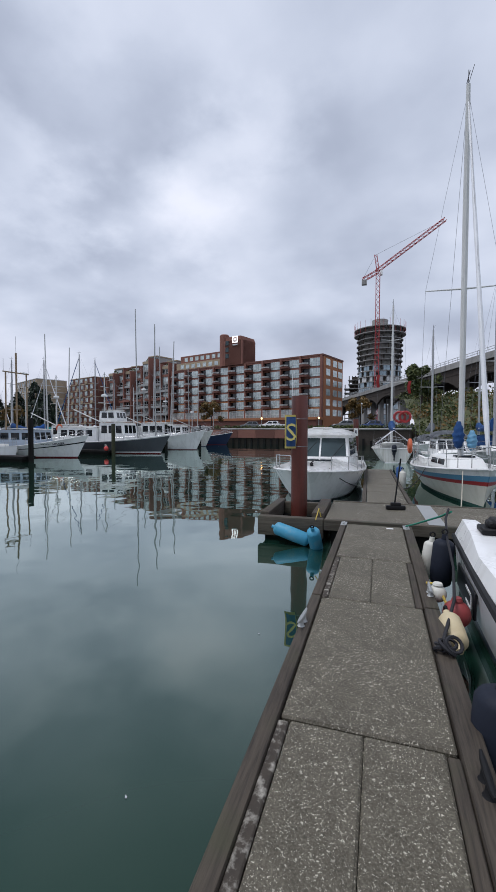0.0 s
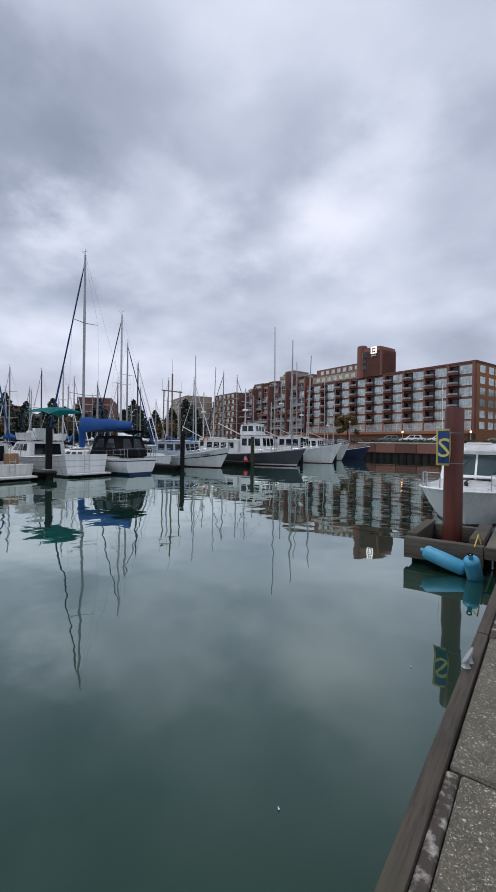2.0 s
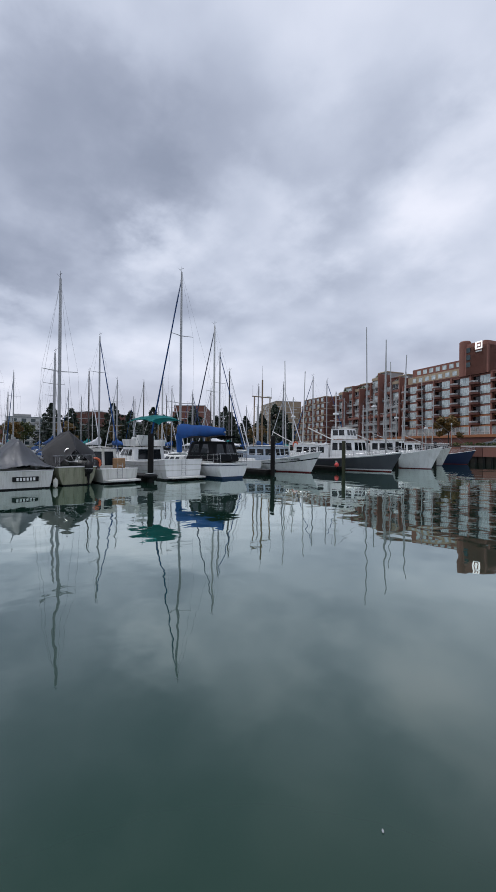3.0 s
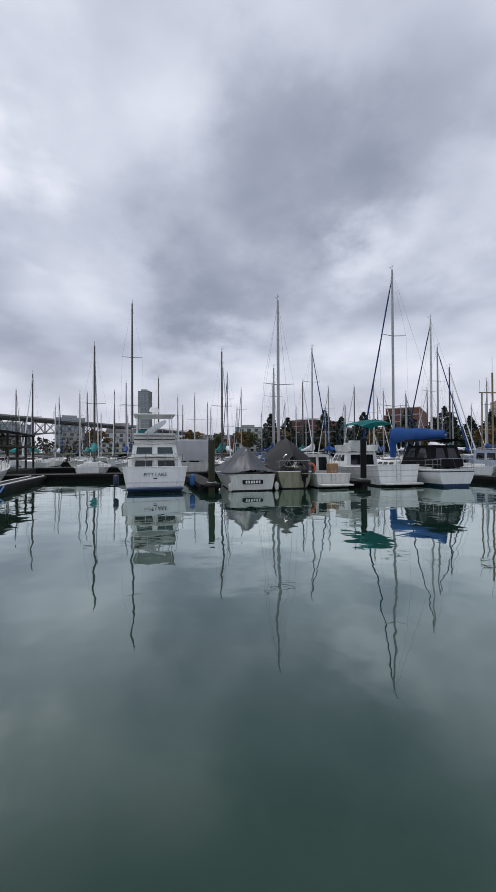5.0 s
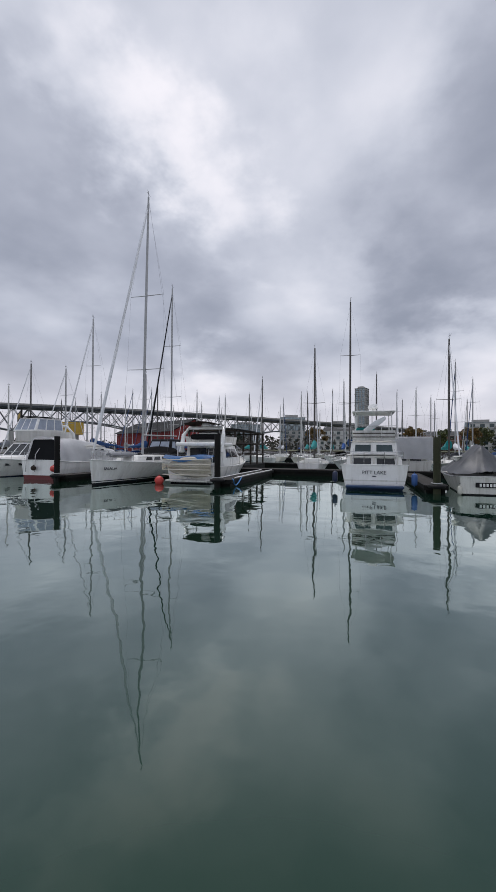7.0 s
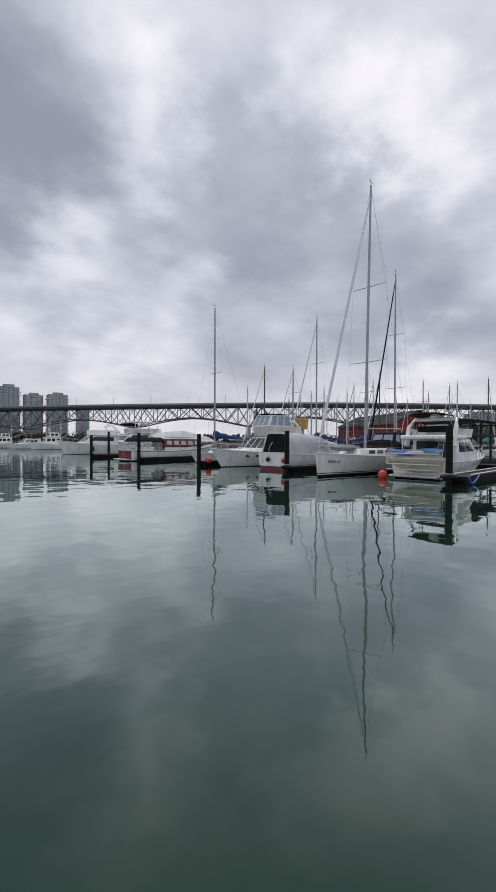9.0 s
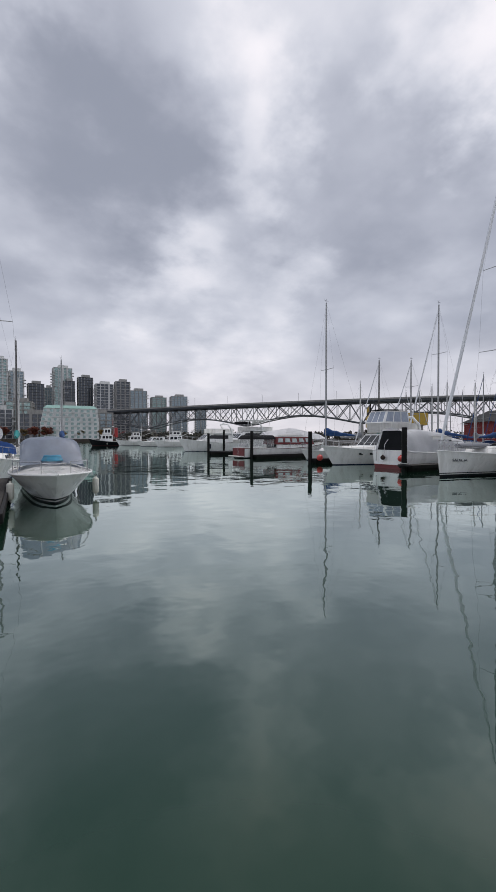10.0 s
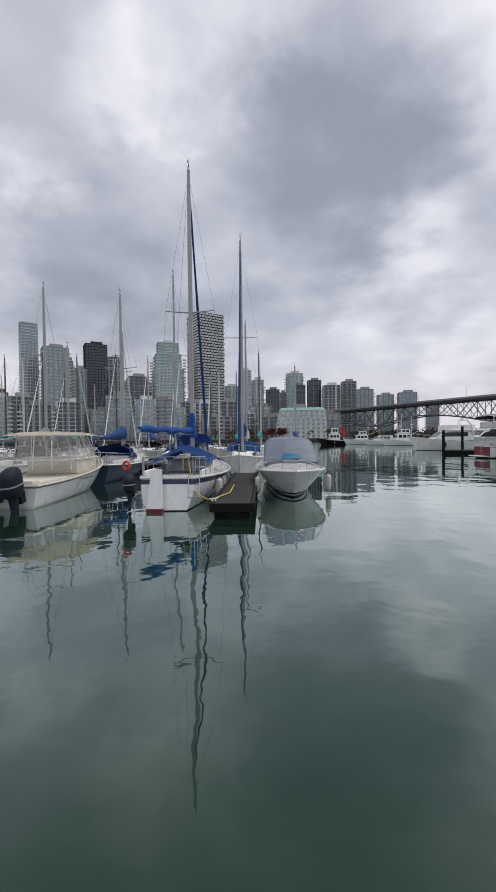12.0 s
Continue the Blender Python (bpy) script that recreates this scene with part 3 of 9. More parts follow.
def plain_bands(mat, boot="blue_boot", stripe=None):
    if stripe:
        return [("antifouling", -0.35, 0.06, boot), ("hull", 0.06, 0.80, mat), ("sheer_stripe", 0.80, 0.90, stripe), ("topside", 0.90, 1.0, mat)]
    return [("antifouling", -0.35, 0.06, boot), ("hull", 0.06, 1.0, mat)]


class House:
    """A cabin: a block with raked ends and leaning sides."""
    def __init__(self, x0, x1, w0, w1, z0, h, rb=0.1, rf=0.3, tum=0.08):
        self.c = {}
        for zi, z in ((0, z0), (1, z0 + h)):
            for xi, x, w in ((0, x0 + rb * zi, w0), (1, x1 - rf * zi, w1)):
                for yi, sg in ((0, -1), (1, 1)):
                    self.c[xi, yi, zi] = Vector((x, sg * (w / 2 - tum * zi), z))

    def body(self, r=0.05):
        bm = B()
        v = {k: bm.verts.new(p) for k, p in self.c.items()}
        for axis in range(3):
            for val in (0, 1):
                ks = []
                for a, b in ((0, 0), (0, 1), (1, 1), (1, 0)):
                    q = [a, b]
                    q.insert(axis, val)
                    ks.append(tuple(q))
                bm.faces.new([v[k] for k in ks])
        bmesh.ops.recalc_face_normals(bm, faces=bm.faces[:])
        if r:
            bmesh.ops.bevel(bm, geom=bm.edges[:], offset=r, segments=2, profile=0.5, affect="EDGES")
        return bm

    def face(self, which):
        c = self.c
        return {"L": (c[0, 1, 0], c[1, 1, 0], c[0, 1, 1], c[1, 1, 1]), "R": (c[1, 0, 0], c[0, 0, 0], c[1, 0, 1], c[0, 0, 1]),
                "F": (c[1, 1, 0], c[1, 0, 0], c[1, 1, 1], c[1, 0, 1]), "B": (c[0, 0, 0], c[0, 1, 0], c[0, 0, 1], c[0, 1, 1])}[which]

    def pane(self, which, u0, u1, v0, v1, out=0.006, thick=0.03, slant=0.0):
        a, b, c, d = self.face(which)
        nrm = (b - a).cross(c - a).normalized()
        mid = sum(self.c.values(), Vector()) / 8
        if nrm.dot((a + d) / 2 - mid) < 0:
            nrm = -nrm

        def p(u, v):
            return a.lerp(b, u).lerp(c.lerp(d, u), v)
        q = [p(u0, v0), p(u1, v0), p(u1 - slant, v1), p(u0 + slant, v1)]
        bm = B()
        loft(bm, [[x + nrm * (out - thick) for x in q], [x + nrm * out for x in q]])
        return bm

    def roof(self, over=0.1, thick=0.07, front=None):
        c = self.c
        x0, x1 = c[0, 0, 1].x - over, c[1, 0, 1].x + (over if front is None else front)
        w0, w1, z = c[0, 1, 1].y + over, c[1, 1, 1].y + over, c[0, 0, 1].z
        bm = B()

        def fn(u, v):
            w = (w0 + (w1 - w0) * u) * (2 * v - 1)
            return (x0 + (x1 - x0) * u, w, z + thick + 0.06 * (1 - (2 * v - 1) ** 2) - 0.03 * (2 * u - 1) ** 2)
        sheet(bm, fn, 6, 6, thick)
        return bm


def house_parts(boat, name, hs, mat, panes, pane_mat="glass_dark", roof=None, over=0.1, front=None):
    body = part(name, hs.body(), mat, boat)
    for w in panes:
        part("window", hs.pane(*w), pane_mat, body)
    if roof:
        part("roof", hs.roof(over, front=front), roof, boat)
    return body


def row_of(which, n, u0, u1, v0, v1, gap=0.03, slant=0.0):
    w = (u1 - u0) / n
    return [(which, u0 + i * w + gap / 2, u0 + (i + 1) * w - gap / 2, v0, v1, 0.006, 0.03, slant) for i in range(n)]


def rails(boat, h, s0, s1, height=0.6, posts=6, inset=0.06, r=0.014, name="guard_rail", bow=False, mat="chrome", mid=True):
    bm = B()
    for side in (1, -1):
        top = h.line(1.0, side, s0, s1, 10, inset, height)
        tube(bm, top, r, 6)
        if mid:
            tube(bm, h.line(1.0, side, s0, s1, 10, inset, height * 0.5), r * 0.6, 5)
        for i in range(posts + 1):
            s = s0 + (s1 - s0) * i / posts
            x, y, z = h.at(s, h.top(s))
            y = side * max(0.0, y - inset)
            tube(bm, [(x, y, z - 0.05), (x, y, z + height)], r * 0.9, 6)
    if bow:
        a, b = h.line(1.0, 1, s1, s1, 1, inset, height)[0], h.line(1.0, -1, s1, s1, 1, inset, height)[0]
        tube(bm, [a, ((a[0] + b[0]) / 2 + 0.15, 0, a[2] + 0.02), b], r, 6)
    if name == "pushpit":
        a, b = h.line(1.0, 1, s0, s0, 1, inset, height)[0], h.line(1.0, -1, s0, s0, 1, inset, height)[0]
        tube(bm, [a, b], r, 6)
    part(name, bm, mat, boat)


def mast_parts(boat, x, z0, top, h, mat="alu", spreaders=(0.5,), r=0.095, span=1.1, jib=None, stays=True, vane=True, boom=None, stern_x=None, lean=0.0):
    """A mast with spreaders, wires, a furled headsail and, where it has one, a boom with its sail cover."""
    xt = x - lean
    bm = B()
    tube(bm, [(x, 0, z0), (x + (xt - x) * 0.7, 0, z0 + (top - z0) * 0.7), (xt, 0, top)], [r, r, r * 0.7], 8)
    part("mast", bm, mat, boat)
    bow = h.at(1, h.top(1))
    for f in spreaders:
        zs = z0 + (top - z0) * f
        bm = B()
        w = span * (1.15 - 0.35 * f)
        for sg in (1, -1):
            tube(bm, [(x + (xt - x) * f, 0, zs), (x + (xt - x) * f - 0.12, sg * w, zs + 0.06)], [0.03, 0.018], 6)
        part("spreader", bm, mat, boat)
    if stays:
        sx = h.at(0, h.top(0))[0] if stern_x is None else stern_x
        for a, b in (((bow[0] - 0.1, 0, bow[2]), (xt, 0, top - 0.15)), ((sx + 0.1, 0, h.top(0)), (xt, 0, top - 0.02))):
            bm = B()
            tube(bm, [a, b], 0.0055, 5)
            part("stay", bm, "wire", boat)
        s = min(1, max(0, x / h.L + 0.5))
        hy = h.at(s, h.top(s))[1]
        for sg in (1, -1):
            bm = B()
            pts = [(x - 0.1, sg * hy, h.top(s))]
            for f in spreaders:
                pts.append((x + (xt - x) * f - 0.12, sg * span * (1.15 - 0.35 * f), z0 + (top - z0) * f + 0.06))
            pts.append((xt, 0, top - 0.2))
            tube(bm, pts, 0.0045, 5)
            part("shroud", bm, "wire", boat)
    if jib:
        bm = B()
        a, b = Vector((bow[0] - 0.25, 0, bow[2] + 0.35)), Vector((xt + 0.08, 0, top - 0.05 * (top - z0)))
        thick = max(1.0, top / 14.5)
        n = 10
        tube(bm, [a.lerp(b, i / n) for i in range(n + 1)], [0.04] + [(0.075 - 0.04 * i / n) * thick + 0.006 * math.sin(2.3 * i) for i in range(1, n)] + [0.025], 8)
        part("furled_headsail", bm, jib, boat, "headsail rolled round the forestay")
    if boom:
        length, zb, cover = boom
        bm = B()
        tube(bm, [(x - 0.05, 0, zb), (x - length, 0, zb + 0.08)], 0.05, 8)
        part("boom", bm, mat, boat)
        if cover:
            bm = B()
            n = 14
            rings = []
            for i in range(n + 1):
                u = i / n
                cx = x + 0.05 - (length - 0.1) * u
                hh = 0.62 * (1 - u) ** 1.5 + 0.20 + 0.03 * math.sin(u * 19)
                ww = 0.16 * (1 - u) + 0.10
                low = zb - 0.10 + 0.03 * math.sin(u * 23)
                rings.append([(cx, ww * math.cos(q), low + hh / 2 + hh / 2 * math.sin(q)) for q in [2 * math.pi * k / 10 for k in range(10)]])
            loft(bm, rings)
            part("sail_cover", bm, cover, boat, "canvas cover over the folded mainsail")
    if vane:
        bm = B()
        tube(bm, [(xt, 0, top), (xt, 0, top + 0.45)], 0.01, 5)
        tube(bm, [(xt - 0.25, 0, top + 0.22), (xt + 0.2, 0, top + 0.26)], 0.012, 5)
        tube(bm, [(xt - 0.05, 0, top), (xt + 0.3, 0.1, top + 0.35)], 0.008, 5)
        part("wind_vane", bm, "black", boat)


def outboard(boat, m, mat="fender_black", scale=1.0, label="outboard engine on the transom"):
    bm = B()
    rings = []
    for z, fx, fy, cx in ((0.16, 0.15, 0.12, 0.0), (0.24, 0.27, 0.18, -0.04), (0.36, 0.31, 0.20, -0.05), (0.60, 0.31, 0.20, -0.05), (0.74, 0.26, 0.17, -0.01), (0.81, 0.14, 0.10, 0.05)):
        rings.append([m @ Vector(((cx + fx * math.copysign(abs(math.cos(q)) ** 0.7, math.cos(q))) * scale, fy * math.sin(q) * scale, z * scale)) for q in [2 * math.pi * k / 14 for k in range(14)]])
    loft(bm, rings)
    e = part("outboard_engine", bm, mat, boat, label)
    bm = B()
    rings = []
    for z, fx, fy, cx in ((0.20, 0.15, 0.10, 0.0), (0.0, 0.13, 0.08, 0.0), (-0.35, 0.08, 0.035, -0.02), (-0.42, 0.16, 0.06, -0.03), (-0.5, 0.12, 0.03, -0.03)):
        rings.append([m @ Vector(((cx + fx * math.cos(q)) * scale, fy * math.sin(q) * scale, z * scale)) for q in [2 * math.pi * k / 10 for k in range(10)]])
    loft(bm, rings)
    part("drive_leg", bm, mat, e)
    bm = B()
    rbox(bm, 0.08 * scale, 0.26 * scale, -0.12 * scale, 0.12 * scale, -0.02 * scale, 0.26 * scale, 0.02, 1, m)
    part("transom_bracket", bm, "black", e)
    bm = B()
    rings = []
    for z, fx, fy in ((0.44, 0.318, 0.206), (0.475, 0.318, 0.206)):
        rings.append([m @ Vector(((-0.05 + fx * math.copysign(abs(math.cos(q)) ** 0.7, math.cos(q))) * scale, fy * math.sin(q) * scale, z * scale)) for q in [2 * math.pi * k / 14 for k in range(14)]])
    loft(bm, rings)
    part("cowl_band", bm, "galv", e)


def fender(name, m, mat, label, r=0.11, length=0.55, where=""):
    t = thing(name, label, "fender", m)
    bm = B()
    prof = [(0.03, -length / 2 - 0.05), (0.035, -length / 2)]
    for i in range(9):
        q = -math.pi / 2 + math.pi * i / 8
        prof.append((max(0.03, r * math.cos(q) ** 0.6), math.copysign(length / 2 - r * 0.8, q) + r * 0.8 * math.sin(q) if abs(q) > 0.01 else 0))
    prof += [(0.035, length / 2), (0.03, length / 2 + 0.06)]
    lathe(bm, prof, 14)
    part("body", bm, mat, t)
    bm = B()
    torus(bm, 0.03, 0.012, pose(0, 0, length / 2 + 0.09, 90), 10, 5)
    part("eye", bm, "black", t)
    return t


def ball(name, m, mat, label, r=0.2):
    t = thing(name, label, "mooring buoy", m)
    bm = B()
    lathe(bm, [(0.02, -r)] + [(r * math.cos(q), r * math.sin(q)) for q in [-1.4 + 2.8 * i / 10 for i in range(11)]] + [(0.05, r * 1.02), (0.04, r * 1.25)], 16)
    part("body", bm, mat, t)
    return t


# ---- water, land and quay ----
def flat_sheet(name, label, x0, x1, y0, y1, z, mat, category, n=1):
    bm = B()
    sheet(bm, lambda u, v: (x0 + (x1 - x0) * u, y0 + (y1 - y0) * v, z), n, n)
    ob = part(name, bm, mat, None)
    return tagged(ob, label, category, kind="structure")


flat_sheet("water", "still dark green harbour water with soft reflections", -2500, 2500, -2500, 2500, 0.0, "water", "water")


def land(name, label, pts, z0, z1, top, side):
    """A block of shore with a wall along its water's edge."""
    g = thing(name, label, "ground", pose(0, 0, 0), kind="structure")
    bm = B()
    bm.faces.new([bm.verts.new((x, y, z1)) for x, y in pts])
    part("ground_surface", bm, top, g)
    bm = B()
    n = len(pts)
    for i in range(n):
        (xa, ya), (xb, yb) = pts[i], pts[(i + 1) % n]
        bm.faces.new([bm.verts.new(p) for p in ((xa, ya, z0), (xb, yb, z0), (xb, yb, z1 - 0.004), (xa, ya, z1 - 0.004))])
    part("bank_wall", bm, side, g)
    return g


land("ground_quay", "paved quay behind a dark stained sea wall", [(-45, 76), (-24, 66), (6, 63), (6.5, 70), (26, 66), (120, 40), (1500, 200), (1500, 2000), (-1500, 2000), (-1500, 160), (-230, 150), (-110, 110)], -1.0, 2.5, "asphalt", "concrete_dark")
land("ground_west", "low far shore with trees and houses", [(-112, -20), (-108, 60), (-112, 109), (-232, 149), (-1500, 159), (-1500, -150), (-300, -90)], -1.0, 1.6, "soil", "concrete_dark")
land("ground_city", "far city shore along the water", [(-300, -255), (-120, -300), (60, -290), (400, -240), (1500, -240), (1500, -2000), (-1500, -2000), (-1500, -300)], -1.0, 2.0, "asphalt", "concrete_dark")


# ---- our own finger dock: concrete slabs between timbers ----
def slab_mesh(w, l, name):
    bm = B()
    rbox(bm, -w / 2, w / 2, -l / 2, l / 2, -0.09, 0.0, 0.012, 1)
    bmesh.ops.recalc_face_normals(bm, faces=bm.faces[:])
    me = bpy.data.meshes.new(name)
    bm.to_mesh(me)
    bm.free()
    me.materials.append(M["slab"])
    return me


def slab(me, parent, x, y, rz=0.0, z=0.45):
    return shared("slab", me, parent, pose(x, y, z, random.uniform(-0.25, 0.25), random.uniform(-0.25, 0.25), rz))


dock = thing("finger_dock", "narrow floating dock of worn concrete slabs between weathered timbers", "dock", pose(0, 2.2, 0, 0, 0, -1.4), kind="structure")
SEAMS = [-3.50, -1.75, 0.0, 1.75, 3.12, 5.06]
for i, (a, b) in enumerate(zip(SEAMS, SEAMS[1:])):
    l, c = b - a - 0.018, (a + b) / 2
    if i in (0, 2, 4):
        slab(slab_mesh(0.90, l, "slab_full"), dock, 0, c)
    else:
        me = slab_mesh(0.391, l, "slab_half")
        slab(me, dock, -0.197, c)
        slab(me, dock, 0.197, c)
        for sg in (-1, 1):
            bm = B()
            rbox(bm, sg * 0.428 - 0.03, sg * 0.428 + 0.03, a + 0.02, b - 0.02, 0.28, 0.447, 0.008, 1)
            part("inner_timber", bm, "timber_painted" if sg < 0 else "timber", dock)
for sg in (-1, 1):
    for a, b in ((-3.55, -1.72), (-1.70, 1.76), (1.78, 5.10)):
        bm = B()
        rbox(bm, -0.555 if sg < 0 else 0.465, -0.462 if sg < 0 else 0.595, a, b, 0.17, 0.462, 0.015, 2)
        part("edge_timber", bm, "timber", dock)
bm = B()
box(bm, -0.52, 0.52, -3.5, 5.0, -0.25, 0.355)
part("float", bm, "float", dock)
for sg in (-1, 1):
    bm = B()
    rbox(bm, sg * 0.50 - 0.05, sg * 0.50 + 0.05, 4.86, 5.12, 0.458, 0.47, 0.004, 1)
    for dy in (4.92, 5.06):
        lathe(bm, [(0.018, 0.466), (0.018, 0.482), (0.008, 0.488)], 8, pose(sg * 0.50, dy, 0))
    part("hinge_plate", bm, "galv", dock)
bm = B()
rbox(bm, 0.19, 0.30, 4.86, 4.92, 0.449, 0.4545, 0.002, 1)
part("number_plate", bm, "white_deck", dock)


def cleat(m, name="dock_cleat", mat="galv"):
    t = thing(name, "galvanised mooring cleat bolted to the dock timber", "cleat", m, "dock cleats")
    bm = B()
    for dx in (-0.045, 0.045):
        lathe(bm, [(0.032, 0.0), (0.022, 0.012), (0.018, 0.05)], 10, pose(dx, 0, 0))
    part("base", bm, mat, t)
    bm = B()
    tube(bm, [(-0.14, 0, 0.068), (-0.09, 0, 0.058), (0, 0, 0.056), (0.09, 0, 0.058), (0.14, 0, 0.068)], [0.008, 0.016, 0.019, 0.016, 0.008], 8)
    part("horn", bm, mat, t)
    return t


cleat(pose(-0.50, 3.33, 0.462, 0, 0, 84))
cleat(pose(0.60, 4.30, 0.462, 0, 0, 88))
cleat(pose(0.53, 2.0, 0.462, 0, 0, 88), mat="black")


def deck_dock(name, label, x0, x1, y0, y1, long_axis, panel=1.8, z=0.45, kind="structure", mat="slab"):
    """A floating dock: deck panels, edge timbers and dark floats."""
    t = thing(name, label, "dock", pose(0, 0, 0), kind=kind)
    L = (y1 - y0) if long_axis == "y" else (x1 - x0)
    n = max(1, round(L / panel))
    for i in range(n):
        bm = B()
        a, b = i * L / n + 0.008, (i + 1) * L / n - 0.008
        if long_axis == "y":
            rbox(bm, x0 + 0.11, x1 - 0.11, y0 + a, y0 + b, z - 0.09, z, 0.01, 1)
        else:
            rbox(bm, x0 + a, x0 + b, y0 + 0.11, y1 - 0.11, z - 0.09, z, 0.01, 1)
        part("deck_panel", bm, mat, t)
    for sg in (0, 1):
        bm = B()
        if long_axis == "y":
            xe = x0 if sg == 0 else x1 - 0.1
            rbox(bm, xe, xe + 0.1, y0, y1, z - 0.19, z + 0.012, 0.012, 1)
        else:
            ye = y0 if sg == 0 else y1 - 0.1
            rbox(bm, x0, x1, ye, ye + 0.1, z - 0.19, z + 0.012, 0.012, 1)
        part("edge_timber", bm, "pile_dark" if mat == "plank" else "timber" if long_axis == "y" else "timber_x", t)
    if mat == "plank":
        for sg in (0, 1):
            bm = B()
            if long_axis == "y":
                ye = y0 - 0.05 if sg == 0 else y1 - 0.01
                rbox(bm, x0 + 0.01, x1 - 0.01, ye, ye + 0.06, z - 0.22, z + 0.008, 0.012, 1)
            else:
                xe = x0 - 0.05 if sg == 0 else x1 - 0.01
                rbox(bm, xe, xe + 0.06, y0 + 0.01, y1 - 0.01, z - 0.22, z + 0.008, 0.012, 1)
            part("end_timber", bm, "pile_dark", t)
    bm = B()
    box(bm, x0 + 0.12, x1 - 0.12, y0 + 0.12, y1 - 0.12, -0.25, z - 0.1)
    part("float", bm, "float", t)
    return t


cross = deck_dock("cross_dock", "wide floating dock of grey slabs running across the finger", -0.75, 12.0, 7.44, 9.6, "x", 1.83)
bm = B()
rbox(bm, 1.02, 1.30, 7.50, 9.56, 0.452, 0.458, 0.002, 1)
part("joint_plate", bm, "galv", cross)
deck_dock("finger_dock_far", "finger dock of grey slabs between the moored boats", -0.12, 0.98, 9.66, 18.2, "y", 1.7)
# timber frame round the pile
well = thing("pile_frame", "heavy weathered timber frame round the mooring pile", "timber frame", pose(0, 0, 0), kind="structure")
for x0, x1, y0, y1, mt, dz in ((-1.98, -0.76, 7.44, 7.62, "timber_x", 0), (-1.98, -1.80, 7.63, 9.3, "timber", 0.05), (-0.99, -0.77, 7.63, 9.3, "timber", 0.08), (-1.79, -1.0, 9.1, 9.28, "timber_x", 0)):
    bm = B()
    rbox(bm, x0, x1, y0, y1, 0.10 + dz, 0.455 + dz, 0.015, 2)
    part("timber", bm, mt, well)
bm = B()
box(bm, -1.9, -0.8, 7.7, 7.95, -0.2, 0.2)
box(bm, -1.9, -0.8, 8.95, 9.2, -0.2, 0.2)
part("float", bm, "float", well)


def pile(x, y, top, r, mat, label, ring="", foot=-3.0, cap=None):
    t = thing("mooring_pile", label, "pile", pose(x, y, 0), "mooring piles")
    bm = B()
    prof = [(r, foot)] + [(r * (1 + 0.012 * math.sin(i * 2.3)), foot + (top - foot) * i / 10) for i in range(1, 10)] + [(r, top), (r * 0.97, top + 0.01)]
    lathe(bm, prof, 20)
    part("shaft", bm, mat, t)
    if ring:
        bm = B()
        torus(bm, r + 0.07, 0.035, pose(0, 0, 0.5), 20, 6)
        part("hoop", bm, ring, t)
        bm = B()
        torus(bm, r + 0.16, 0.085, pose(0, 0, 0.36), 20, 8)
        part("rubber_bumper", bm, "black", t)
    if cap:
        bm = B()
        lathe(bm, [(r + 0.03, top - 0.02), (r + 0.05, top + 0.05), (0.03, top + 0.17)], 16)
        part("cap", bm, cap, t)
    return t


near_pile = pile(-1.36, 8.45, 2.76, 0.168, "pile_rust", "rust-brown steel mooring pile at the dock corner")
for z in (1.74, 2.30):
    bm = B()
    torus(bm, 0.17, 0.006, pose(0, 0, z), 24, 5)
    part("wire_tie", bm, "wire", near_pile)
sign = thing("pile_sign", "curled blue and yellow sign board tied to the pile", "sign", pose(-1.50, 8.24, 1.70, 0, 0, 12))
bm = B()
sheet(bm, lambda u, v: (-0.125 + 0.25 * u, -0.03 * math.sin(v * 3.1) + 0.05 * (2 * u - 1) ** 2, 0.68 * v), 6, 8, 0.008)
part("board", bm, "sign_yellow", sign)
bm = B()
sheet(bm, lambda u, v: (-0.095 + 0.19 * u, -0.014 - 0.03 * math.sin((0.05 + 0.9 * v) * 3.1) + 0.03 * (2 * u - 1) ** 2, 0.04 + 0.60 * v), 6, 8, 0.004)
part("panel", bm, "sign_blue", sign)
letters("letter", "S", 0.50, "sign_yellow", sign, pose(0, -0.058, 0.16, 90), 0.004)

pile2 = pile(-0.9, 33.0, 3.0, 0.2, "pile_rust", "rust-brown steel pile with a small white number plate")
bm = B()
rbox(bm, -0.16, 0.16, -0.235, -0.215, 1.7, 2.3, 0.005, 1)
pl = part("plate", bm, "white_deck", pile2)
bm = B()
box(bm, -0.05, 0.05, -0.242, -0.236, 1.85, 2.15)
part("bar", bm, "letter_dark", pl)

# the fender pair under the frame, and the dock brush
fender("blue_fender", pose(-1.30, 7.27, 0.20, 0, 106, -6), "fender_blue", "scuffed sky-blue fender floating against the timber frame", 0.125, 0.68)
fender("blue_fender", pose(-0.86, 7.10, 0.16, 38, -5, 0), "fender_blue", "scuffed sky-blue fender hanging upright from a yellow cord", 0.12, 0.55)
bm = B()
tube(bm, [(-0.86, 7.17, 0.50), (-0.83, 7.40, 0.66), (-0.80, 7.46, 0.50)], 0.01, 6)
tagged(part("fender_cord", bm, "rope_yellow", None), "yellow cord tying a fender to the dock", "rope")
broom = thing("dock_brush", "black long-handled deck brush standing on the dock", "brush", pose(0.56, 8.85, 0.45, 0, 0, 8))
bm = B()
rbox(bm, -0.19, 0.19, -0.06, 0.06, 0.004, 0.09, 0.02, 2)
rbox(bm, -0.10, 0.10, -0.05, 0.05, 0.075, 0.15, 0.02, 2)
part("head", bm, "black", broom)
bm = B()
tube(bm, [(-0.02, 0, 0.12), (0.09, 0.02, 1.05)], 0.016, 8)
part("handle", bm, "black", broom)

